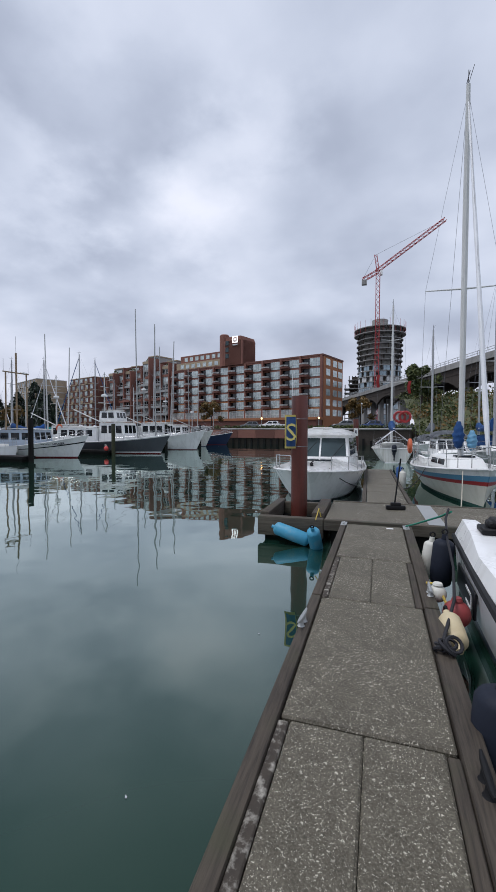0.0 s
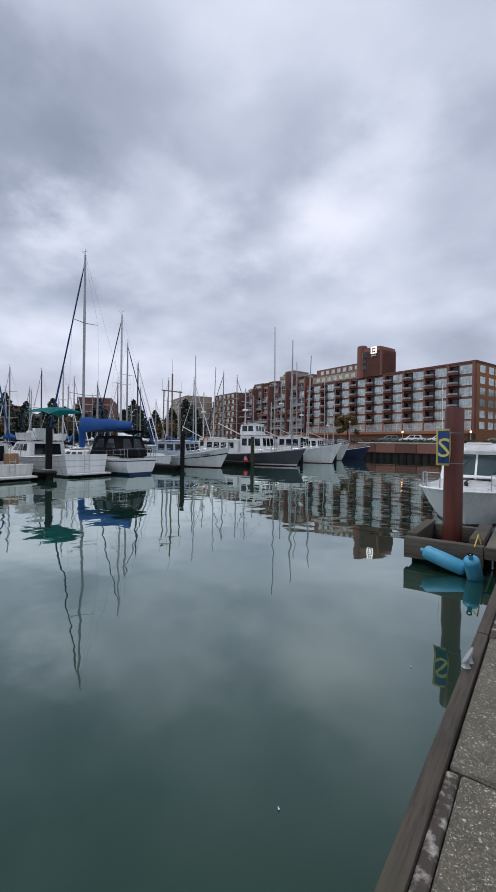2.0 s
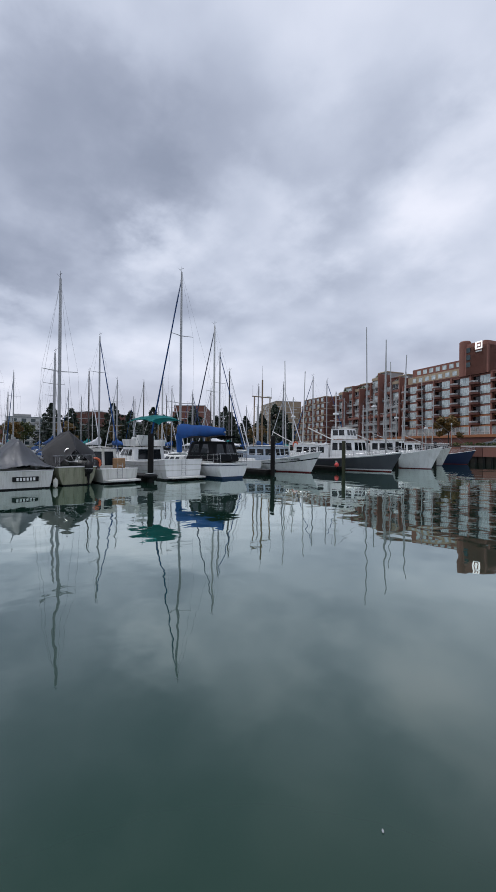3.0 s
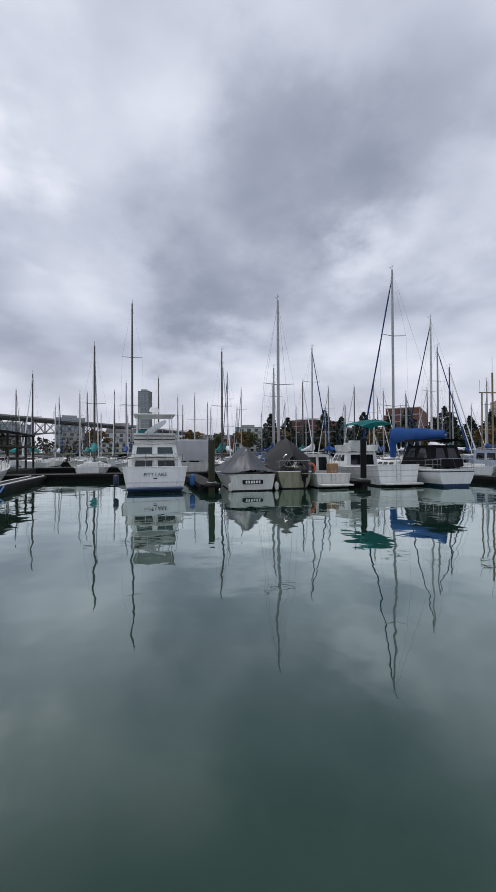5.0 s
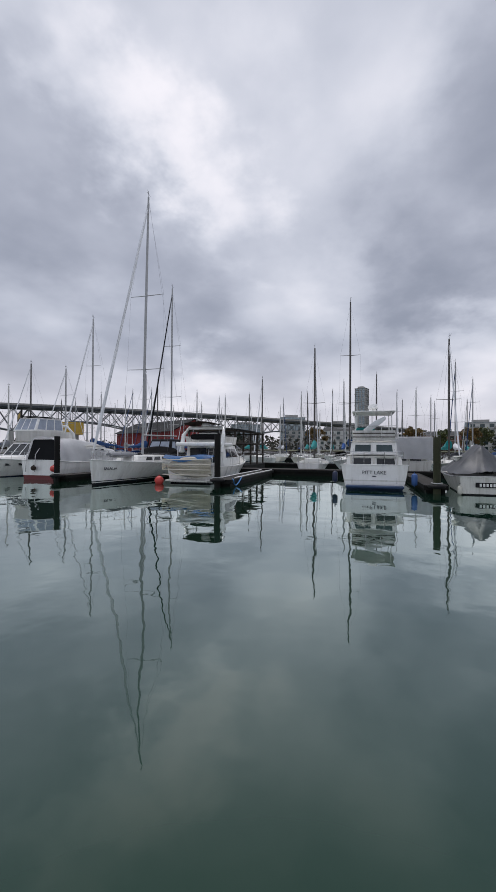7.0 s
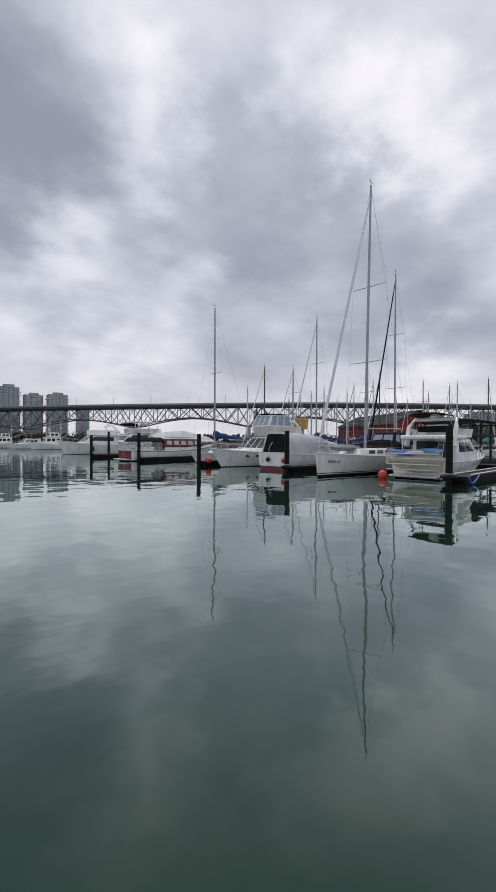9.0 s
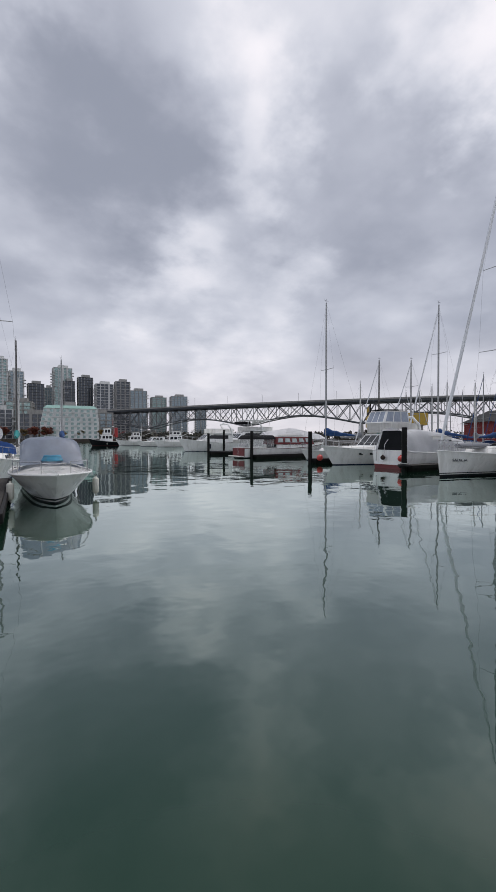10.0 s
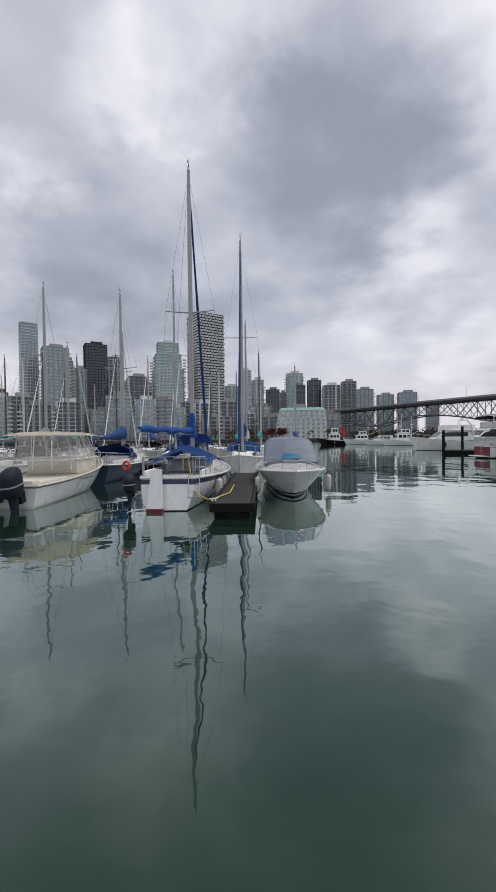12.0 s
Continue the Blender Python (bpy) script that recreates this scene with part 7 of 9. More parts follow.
for w_ in row_of("R", 3, 0.02, 0.98, 0.28, 0.97, 0.04) + row_of("L", 3, 0.02, 0.98, 0.28, 0.97, 0.04) + row_of("F", 2, 0.03, 0.97, 0.25, 0.97, 0.04) + row_of("B", 3, 0.02, 0.98, 0.15, 0.97, 0.04):
    part("clear_curtain", hs.pane(*w_), "vinyl", pb)
bm = B()
c = hs.c
for a_, b_ in (((0, 0), (1, 0)), ((0, 1), (1, 1)), ((0, 0), (0, 1)), ((1, 0), (1, 1))):
    p0, p1, q0, q1 = (c[a_[0], a_[1], 0], c[b_[0], b_[1], 0], c[a_[0], a_[1], 1], c[b_[0], b_[1], 1])
    for k in range(4):
        tube(bm, [p0.lerp(p1, k / 3), q0.lerp(q1, k / 3)], 0.028 if k in (0, 3) else 0.02, 6)
    tube(bm, [p0.lerp(q0, 0.28), p1.lerp(q1, 0.28)], 0.022, 6)
part("hardtop_post", bm, "white", pb, "white tube frame round the clear curtains")
bm = B()
sheet(bm, lambda u, v: (-1.65 + 3.35 * u, (1.32 - 0.22 * u) * (2 * v - 1), 2.28 + 0.15 * (1 - abs(2 * v - 1) ** 4) * (1 - abs(2 * u - 1) ** 6)), 14, 14, 0.09)
part("hardtop", bm, "cream", pb, "rounded cream moulded hardtop")
bm = B()
rbox(bm, -3.3, -1.2, -1.02, 1.02, 0.55, 0.78, 0.05, 2)
part("cockpit_floor", bm, "cream", pb)
bm = B()
rbox(bm, -3.72, -3.30, -1.12, 1.12, 0.60, 0.86, 0.06, 2)
part("transom_locker", bm, "cream", pb)
rails(pb, hp, 0.62, 0.985, 0.4, 4, 0.08, 0.015, "bow_rail", True, mid=False)
for y in (-0.82, -0.12):
    outboard(pb, pose(-4.18, y, 0.20, 0, -10), "fender_black", 1.35, "dark outboard engine tilted on the transom")
bm = B()
for i in range(9):
    xx = -0.1 + 0.13 * i
    x, y, z = hp.at(0.40 + 0.018 * i, 0.62)
    box(bm, x - 0.045, x + 0.045, -y - 0.012, -y - 0.002, 0.62, 0.70)
part("bar", bm, "grey_hull", pb)
for x, y, top, cov, hl, lab in ((8.4, -22.0 - 2.0, 10.6, "blue_cloth_dark", "navy", "navy-hulled sailing boat with a blue boom cover"), (6.81, -32.0, 14.6, "blue_cloth", "white", "white sailing boat with blue canvas beyond the walkway"), (13.17, -24.4, 11.3, "grey_tarp", "white", "white sailing boat with a grey boom cover"), (18.0, -22.0, 11.4, "blue_cloth_dark", "white", "white sailing boat with a navy boom cover"), (1.5, -36.0, 12.0, "white_tarp", "white", "white sailing boat with a white boom cover")):
    sailboat("sailboat", lab, berth(x, y, -90 if y > -27 else 90), 8.6, 2.8, (0.9, 0.85, 1.15), hl, "blue_boot", None, None, 0.3, top, "alu", (0.55,), None, (3.4, 2.2, cov), cov if cov != "white_tarp" else None, "white_deck")

# ---- the crowded sailing berths behind the far walkway ----
def fleet():
    kinds = []
    for i, (L, top, mast, cov, dod, hull, jib) in enumerate(((8.6, 10.2, "alu", "blue_cloth_dark", "blue_cloth_dark", "white", None), (9.4, 11.6, "mast_dark", "teal_cloth", None, "white", "white_tarp"), (10.2, 12.8, "alu", "white_tarp", "grey_tarp", "oldwhite", "blue_cloth_dark"), (8.0, 9.4, "mast_white", "grey_tarp", None, "cream", None), (9.0, 11.0, "alu", "blue_cloth", "black_cloth", "white", "white_tarp"))):
        t, h = sailboat("moored_sailboat", ("white sailing boat with a canvas boom cover", "white sailing boat with dark mast and green cover", "weathered sailing boat with a pale boom cover", "small cream sailing boat among crowded berths", "white sailing boat with a bright blue boom cover")[i], berth(-500 - 20 * i, -600, 0), L, 2.8, (0.9, 0.85, 1.15), hull, "blue_boot", None, None, 0.4, top, mast, (0.45 + 0.06 * i,) if i % 2 else (0.38, 0.70), jib, (3.4, 2.2, cov), dod, "white_deck", group="sailing boats in the crowded berths")
        kinds.append(t)
    rnd = random.Random(11)
    first = set()
    spots = [(-40.2, 16.5, 2), (-36.9, 29.0, 2), (-38.6, -4.7, 1)]
    tall = [(-40.1, -1.5), (-37.8, -18.9), (-37.6, -28.0), (-39.0, -13.4)]
    for x in (-39.5, -54.0, -68.0, -84.0):
        y = -46.0 if x > -60 else -64.0
        while y < 58:
            y += rnd.uniform(3.6, 6.0)
            if any(abs(y - sy) < 3.2 and abs(x - sx) < 8 for sx, sy in [q[:2] for q in spots] + tall) or (x > -45 and 1 < y < 6):
                continue
            spots.append((x + rnd.uniform(-1.2, 1.2), y, rnd.randrange(5)))
    rows = [(x, y, rnd.choice((0, 180))) for x, y, _ in spots]
    kinds_at = [k for _, _, k in spots]
    for y in (-34.5, -46.0, -58.0):
        x = 8.0 if y > -40 else -8.0
        while x < 44:
            x += rnd.uniform(3.3, 4.8)
            if y < -40 or abs(x - 6.8) > 3.2:
                rows.append((x, y + rnd.uniform(-0.8, 0.8), rnd.choice((90, 270))))
                kinds_at.append(rnd.randrange(5))
    for (x, y, turn), k in zip(rows, kinds_at):
        m = berth(x, y, turn + rnd.uniform(-2, 2))
        if k not in first:
            first.add(k)
            kinds[k].matrix_basis = m
        else:
            copy_thing(kinds[k], m)
    for k, t in enumerate(kinds):
        if k not in first:
            t.matrix_basis = berth(-70 - 4 * k, 62, 0)


fleet()
for x, y, top, mt, jb, lb in ((-40.5, -1.5, 16.1, "mast_dark", None, "sailing boat with a tall dark mast behind the motor yacht"), (-38.1, -18.9, 18.2, "alu", "black_cloth", "large sailing boat with a tall mast behind the white sloop"), (-37.9, -28.0, 15.8, "alu", "white_tarp", "white sailing boat with a tall mast behind the far walkway")):
    sailboat("tall_sailboat", lb, berth(x, y, 0), 10.8, 3.2, (1.0, 0.95, 1.25), "white", "navy", None, None, 0.3, top, mt, (0.36, 0.66), jb, (4.2, 2.4, "blue_cloth_dark"), None, "white_deck")
deck_dock("inner_walkway", "floating walkway among the sailing boats", -48.0, -46.4, -60.0, 58.0, "y", 6.0, mat="plank")
deck_dock("inner_walkway", "floating walkway further in among the boats", -76.5, -75.0, -60.0, 58.0, "y", 6.0, mat="plank")
# boat shed with a dark framed roof
shed = thing("floating_shed", "dark open-framed boat shed standing on a float", "boat shed", pose(-40.0, -13.4, 0))
bm = B()
rbox(bm, -5.5, 5.5, -2.4, 2.4, -0.2, 0.5, 0.03, 1)
part("float", bm, "float", shed)
for x in (-5.2, -2.6, 0, 2.6, 5.2):
    for y in (-2.2, 2.2):
        bm = B()
        box(bm, x - 0.08, x + 0.08, y - 0.08, y + 0.08, 0.5, 3.8)
        part("post", bm, "concrete_dark", shed)
for z in (1.5, 2.6, 3.7):
    bm = B()
    for y in (-2.3, 2.3):
        box(bm, -5.3, 5.3, y - 0.05, y + 0.05, z - 0.07, z + 0.07)
    for x in (-5.2, 5.2):
        box(bm, x - 0.05, x + 0.05, -2.2, 2.2, z - 0.07, z + 0.07)
    part("beam", bm, "concrete_dark", shed)
bm = B()
loft(bm, [[(-5.7, -2.7, 3.8), (-5.7, 0, 4.1), (-5.7, 2.7, 3.8)], [(5.7, -2.7, 3.8), (5.7, 0, 4.1), (5.7, 2.7, 3.8)]], False, False)
bmesh.ops.solidify(bm, geom=bm.faces[:], thickness=0.08)
part("roof", bm, "roof_dark", shed)


# ---- the hotel on the quay and the buildings beside it ----
def block_frame(x, y, deg):
    return pose(x, y, 2.5, 0, 0, deg)


def hotel():
    """Local x runs along the front from its near corner, local y into the building."""
    t = thing("hotel", "red-brown brick waterfront hotel with stacked balconies and a lit white sign", "hotel", block_frame(-12.7, 109.9, 160.5))
    # turned so that the front faces the basin: y runs away from the water on the mirrored side
    L, D, FH, Z0 = 56.5, 15.0, 2.75, 3.4
    S = -1.0

    def bx(bm, x0, x1, y0, y1, z0, z1):
        a, b = sorted((S * y0, S * y1))
        box(bm, x0, x1, a, b, z0, z1)
    bm = B()
    bx(bm, 0, L, 2.2, D, 0, Z0 + 6 * FH)
    part("wall", bm, "brick_dark", t)
    bm = B()
    bx(bm, -0.2, L, -1.5, 2.0, 0, Z0 - 0.7)
    part("parking_level", bm, "brick_dark", t)
    bm = B()
    bx(bm, -0.4, L + 0.2, -1.8, 2.2, Z0 - 0.7, Z0)
    part("terrace_band", bm, "brick_orange", t)
    n = 9
    bay = L / n
    for f in range(6):
        z = Z0 + f * FH
        bm = B()
        bx(bm, -0.15, L, 1.6, 2.3, z + FH - 0.45, z + FH - 0.02)
        part("floor_band", bm, "brick_orange" if f < 2 else "brick", t)
        for i in range(n):
            x = i * bay
            # one glazed bay and one balcony bay in each pair
            bm = B()
            bx(bm, x + 0.3, x + bay * (0.56 if f else 0.97), 1.62 if f else 1.2, 2.0, z + 0.12, z + FH - 0.47)
            w = part("window", bm, "glass_pale", t)
            bm = B()
            for k in range(5):
                xx = x + 0.35 + (bay * (0.54 if f else 0.95) - 0.35) * k / 4
                bx(bm, xx - 0.05, xx + 0.05, 1.55 if f else 1.12, 1.66 if f else 1.24, z + 0.1, z + FH - 0.45)
            bx(bm, x + 0.3, x + bay * (0.55 if f else 0.97), 1.55 if f else 1.12, 1.66 if f else 1.24, z + 0.85, z + 0.93)
            part("window_frame", bm, "pale_wall", w)
            if f == 0:
                continue
            bm = B()
            bx(bm, x + bay * 0.56, x + bay - 0.25, 2.19, 2.23, z + 0.1, z + FH - 0.47)
            part("window", bm, "glass_dark", t)
            bm = B()
            y0 = S * 2.2
            pts = [(x + bay * 0.54, y0)] + [(x + bay * 0.54 + (bay * 0.44) * q / 6, S * (0.55 - 0.75 * math.sin(math.pi * q / 6))) for q in range(7)] + [(x + bay * 0.98, y0)]
            loft(bm, [[(px, py, z - 0.02) for px, py in pts], [(px, py, z + 0.52) for px, py in pts]])
            b = part("balcony", bm, "brick_dark", t)
            bm = B()
            loft(bm, [[(px, py, z + 0.60) for px, py in pts[1:-1]], [(px, py, z + 1.02) for px, py in pts[1:-1]]], False, False)
            bmesh.ops.solidify(bm, geom=bm.faces[:], thickness=0.05)
            part("balcony_rail", bm, "pale_wall", b)
    for i in range(n + 1):
        bm = B()
        bx(bm, i * bay - 0.28, i * bay + 0.28, 1.2, 2.4, Z0, Z0 + 6 * FH + (0.3 if i % 2 else 0))
        part("pier", bm, "brick", t)
    # end wall with its own windows; its orange light sits in the brick colour
    bm = B()
    bx(bm, -0.35, 0.0, 2.2, D, 0, Z0 + 6 * FH)
    part("end_wall", bm, "brick_orange", t)
    for f in range(6):
        for yy in (4.0, 8.5, 12.0):
            bm = B()
            bx(bm, -0.40, -0.30, yy - 0.3, yy + 2.3, Z0 + f * FH + 0.5, Z0 + f * FH + 2.25)
            part("window", bm, "glass_pale", t)
    bm = B()
    bx(bm, -0.5, L + 0.3, 1.5, D + 0.2, Z0 + 6 * FH, Z0 + 6 * FH + 0.45)
    part("roof", bm, "brick_dark", t)
    # stepped upper storeys and the lift tower with its sign
    x0 = 26.0
    for k, (a, b, c, mt) in enumerate(((x0 + 8, L, 3.5, "stucco"), (x0 + 8, L - 0.5, 5.0, "stucco"))):
        bm = B()
        z = Z0 + 6 * FH + 0.45 + k * 2.7
        bx(bm, a, b, c, D - 1, z, z + 2.6)
        s = part("upper_storey", bm, mt if k == 0 else "brick", t)
        for q in range(8):
            xx = a + 1 + (b - a - 2) * q / 8
            bm = B()
            bx(bm, xx, xx + 1.5, c - 0.05, c + 0.1, z + 0.7, z + 2.0)
            part("window", bm, "glass_pale", s)
    bm = B()
    top = 30.0
    bx(bm, x0, x0 + 7.0, 1.0, 8.0, Z0 + 6 * FH, top - 2.5)
    rings = []
    w = x0 + 3.5
    a = [(x0 + 0.4, S * 1.0), (x0 + 6.6, S * 1.0), (x0 + 7.0, S * 1.6), (x0 + 7.0, S * 8.0), (x0, S * 8.0), (x0, S * 1.6)]
    loft(bm, [[(px, py, Z0 + 6 * FH) for px, py in a], [(px, py, top - 2.6) for px, py in a], [(w + (px - w) * 0.86, py, top - 1.4) for px, py in a]])
    part("lift_tower", bm, "brick", t)
    bm = B()
    lathe(bm, [(1.5, Z0 + 6 * FH), (1.5, top - 0.4), (1.2, top - 0.1), (0.4, top)], 18, pose(x0 + 8.0, S * 2.4, 0))
    part("stair_turret", bm, "brick", t)
    for z in (18.4 + 3.8, 20.8 + 3.4, 23.2 + 3):
        bm = B()
        bx(bm, x0 + 5.2, x0 + 6.4, 0.9, 1.05, z, z + 1.3)
        part("window", bm, "glass_pane", t)
    cx, cz = x0 + 2.6, 27.6
    bm = B()
    for (a0, a1, b0, b1) in ((-1.0, 1.0, 0.68, 1.0), (-1.0, 1.0, -1.0, -0.68), (-1.0, -0.68, -0.68, 0.68), (0.68, 1.0, -0.68, 0.68)):
        bx(bm, cx + a0, cx + a1, 0.75, 0.92, cz + b0, cz + b1)
    bx(bm, cx - 0.28, cx + 0.28, 0.75, 0.92, cz - 0.28, cz + 0.28)
    part("lit_sign", bm, "sign_white", t, "lit white square emblem")
    bm = B()
    bx(bm, cx - 0.9, cx + 0.9, 0.8, 0.92, cz - 1.75, cz - 1.4)
    part("bar", bm, "pale_wall", t)


hotel()


def apartment(name, label, x, y, deg, L, D, floors, wall, glassm, step=0.0, FH=2.8, bays=8, balcony="pale_wall", roof=None, z0=2.5):
    """Terraced flats: each storey is a part, its windows and balconies under it."""
    t = thing(name, label, "apartment building", pose(x, y, z0, 0, 0, deg))
    for f in range(floors):
        a, b = step * max(0, f - floors + 4), L - 0.5 * step * max(0, f - floors + 4)
        y0 = 0.25 * step * max(0, f - 2)
        bm = B()
        box(bm, a, b, y0, D, f * FH, (f + 1) * FH)
        st = part("storey", bm, wall, t)
        bm = B()
        box(bm, a - 0.1, b + 0.1, y0 - 0.12, D, (f + 1) * FH - 0.3, (f + 1) * FH - 0.02)
        part("floor_band", bm, balcony, st)
        n = max(2, round(bays * (b - a) / L))
        for i in range(n):
            xa = a + (b - a) * i / n
            w = (b - a) / n
            bm = B()
            box(bm, xa + w * 0.12, xa + w * 0.62, y0 - 0.06, y0 + 0.1, f * FH + 0.5, f * FH + 2.2)
            part("window", bm, glassm, st)
            if (i + f) % 2 == 0:
                bm = B()
                box(bm, xa + w * 0.55, xa + w * 0.98, y0 - 1.1, y0 + 0.05, f * FH - 0.1, f * FH + 0.1)
                box(bm, xa + w * 0.55, xa + w * 0.98, y0 - 1.1, y0 - 1.0, f * FH + 0.1, f * FH + 1.0)
                part("balcony", bm, balcony, st)
    if roof:
        bm = B()
        top = floors * FH
        a, b = step * 3, L - 0.5 * step * 3
        loft(bm, [[(a, 0, top), (b, 0, top), (b, D, top), (a, D, top)], [(a + 2, D * 0.3, top + 2.2), (b - 2, D * 0.3, top + 2.2), (b - 2, D * 0.7, top + 2.2), (a + 2, D * 0.7, top + 2.2)]])
        part("roof", bm, roof, t)
    return t


def terraced_wing():
    """The brick wing that carries the hotel's line on: narrow houses of uneven height between brick piers."""
    t = thing("terraced_flats", "brick terraced flats with deep balconies and roof gardens beside the hotel", "apartment building", block_frame(-67.6, 129.3, 160.5))
    rnd, FH, x = random.Random(11), 2.75, 0.3
    for i, (w, n, back) in enumerate(((5.0, 9, 0.0), (5.6, 9, 1.2), (5.2, 10, 0.4), (5.6, 9, 1.6), (5.0, 9, 0.6), (5.6, 9, 1.8), (5.2, 9, 0.8), (5.2, 8, 1.8), (5.6, 8, 0.8))):
        bm = B()
        box(bm, x, x + w, 3.2 + back, 15.0, 0, (n - 1) * FH)
        box(bm, x + 0.6, x + w - 0.2, 6.0 + back, 14.0, (n - 1) * FH, n * FH)
        house = part("house", bm, "brick" if i % 3 == 1 else "stucco_grey", t)
        bm = B()
        box(bm, x - 0.26, x + 0.26, 1.6 + 0.6 * back, 6.5 + back, 0, (n - 1) * FH + rnd.choice((0.4, 1.6, 2.2)))
        part("pier", bm, "brick", house)
        for f in range(n):
            z = f * FH
            y0 = (3.2 if f < n - 1 else 6.0) + back
            step = 0.55 * max(0, f - n + 5)
            bm = B()
            box(bm, x + 0.5, x + w - 0.5, y0 - 0.06, y0 + 0.2, z + 0.25, z + FH - 0.5)
            win = part("window", bm, "glass_dark" if (i + f) % 2 else "glass_pale", house)
            bm = B()
            for q in range(4):
                xx = x + 0.55 + (w - 1.1) * q / 3
                box(bm, xx - 0.06, xx + 0.06, y0 - 0.12, y0 - 0.07, z + 0.2, z + FH - 0.45)
            part("window_frame", bm, "pale_wall", win)
            if f:
                a, b = (x + 0.4, x + w - 0.3) if (i + f) % 3 else (x + 0.4, x + w * 0.62)
                bm = B()
                box(bm, a, b, 1.2 + back + step, y0 - 0.13, z - 0.32, z + 0.06)
                box(bm, a, b, 1.2 + back + step, 1.36 + back + step, z + 0.06, z + 0.5)
                bal = part("balcony", bm, "brick_orange" if f == 1 else ("brick" if f % 3 == 1 else "stucco_grey"), house)
                bm = B()
                tube(bm, [(a, 1.28 + back + step, z + 1.05), (b, 1.28 + back + step, z + 1.05)], 0.05, 5)
                for q in range(5):
                    xx = a + 0.1 + (b - a - 0.2) * q / 4
                    tube(bm, [(xx, 1.28 + back + step, z + 0.5), (xx, 1.28 + back + step, z + 1.05)], 0.035, 5)
                part("balcony_rail", bm, "pale_wall", bal)
        bm = B()
        box(bm, x, x + w, 2.9 + back, 3.19 + back, (n - 1) * FH - 0.25, (n - 1) * FH + 0.75)
        box(bm, x + 0.4, x + w, 5.7 + back, 14.3, n * FH, n * FH + 0.35)
        part("parapet", bm, "brick_dark" if i % 2 else "stucco", house)
        if i % 2 == 0:
            bm = B()
            leaf_cloud(bm, rnd, (x + w * 0.5, 4.4 + back, (n - 1) * FH + 1.2), (w * 0.42, 0.7, 0.8), 60, 0.4)
            tagged(part("roof_garden", bm, "leaf", house), kind="stuff")
        x += w
    # mirrored so that the balconies face the basin
    for ob in list(t.children_recursive):
        for v in ob.data.vertices:
            v.co.y = -v.co.y
        ob.data.flip_normals()


apartment("terraced_flats", "brown stepped apartment block beside the hotel", -131.0, 152.0, -22, 26, 14, 8, "brick_dark", "glass_pale", 1.6, 2.75, 7, "stucco")
apartment("white_flats", "beige apartment block behind dark conifers", -162.0, 156.0, -28, 30, 14, 8, "stucco", "glass_pane", 1.0, 2.75, 9, "pale_wall")
apartment("brick_flats", "long low brick apartment block behind the trees", -176.0, 118.0, -42, 44, 14, 6, "brick", "glass_pane", 2.0, 2.75, 13, "pale_wall")
apartment("brick_flats", "weathered apartment block on the far shore", -196.0, 88.0, -55, 34, 14, 5, "brick_dark", "glass_pane", 2.0, 2.75, 9, "stucco_grey")
for i, (az, d, w, f, mt) in enumerate(((66, 190, 22, 4, "stucco_grey"), (72, 205, 26, 3, "brick_dark"), (78, 230, 24, 5, "pale_wall"), (84, 240, 30, 3, "brick"), (90, 215, 26, 3, "stucco_grey"), (96, 235, 22, 4, "pale_wall"), (101, 300, 26, 5, "stucco_grey"))):
    a = radians(az)
    apartment("shore_house", "low building on the far western shore", -d * math.sin(a), d * math.cos(a), az - 180 + 180, w, 12, f, mt, "glass_pane", 0.8, 2.8, 6, "stucco_grey", "roof_dark" if i % 2 else None, z0=1.6)

# quay furniture: parked cars, lamps
def car(x, y, rz, mat, label):
    t = thing("parked_car", label, "car", pose(x, y, 2.5, 0, 0, rz), "cars on the quay")
    bm = B()
    rings = []
    for xx, z0, z1, w in ((-2.15, 0.45, 0.80, 0.75), (-2.0, 0.28, 0.92, 0.86), (-1.0, 0.22, 0.95, 0.9), (1.0, 0.22, 0.92, 0.9), (1.9, 0.28, 0.78, 0.85), (2.15, 0.42, 0.66, 0.72)):
        rings.append([(xx, -w, z0), (xx, w, z0), (xx, w, z1 - 0.12), (xx, w * 0.9, z1), (xx, -w * 0.9, z1), (xx, -w, z1 - 0.12)])
    loft(bm, rings)
    part("body", bm, mat, t)
    hs = House(-1.75, 1.0, 1.6, 1.5, 0.9, 0.56, 0.35, 0.7, 0.14)
    cab = part("cabin", hs.body(0.06), mat, t)
    for w_ in row_of("R", 2, 0.08, 0.92, 0.12, 0.86, 0.05, 0.02) + row_of("L", 2, 0.08, 0.92, 0.12, 0.86, 0.05, 0.02) + row_of("F", 1, 0.06, 0.94, 0.1, 0.9) + row_of("B", 1, 0.06, 0.94, 0.1, 0.9):
        part("window", hs.pane(*w_), "glass_dark", cab)
    for xx in (-1.35, 1.35):
        for yy in (-0.86, 0.86):
            bm = B()
            lathe(bm, [(0.1, -0.1), (0.3, -0.1), (0.32, 0), (0.3, 0.1), (0.1, 0.1)], 14, pose(xx, yy, 0.32, 90))
            part("wheel", bm, "black", t)


for i, (x, y, mt, lb) in enumerate(((-13.0, 74.0, "car_white", "white car parked on the quay"), (-17.5, 75.0, "car_white", "white hatchback parked on the quay"), (-4.0, 72.5, "car_grey", "grey car parked on the quay"), (0.5, 75.0, "car_blue", "blue car parked on the quay"), (-22.5, 78.0, "car_grey", "dark grey car parked on the quay"), (5.5, 112.0, "car_blue", "blue car on the road below the viaduct"), (10.5, 113.0, "car_grey", "grey car on the road below the viaduct"))):
    car(x, y, 172 + 8 * i, mt, lb)


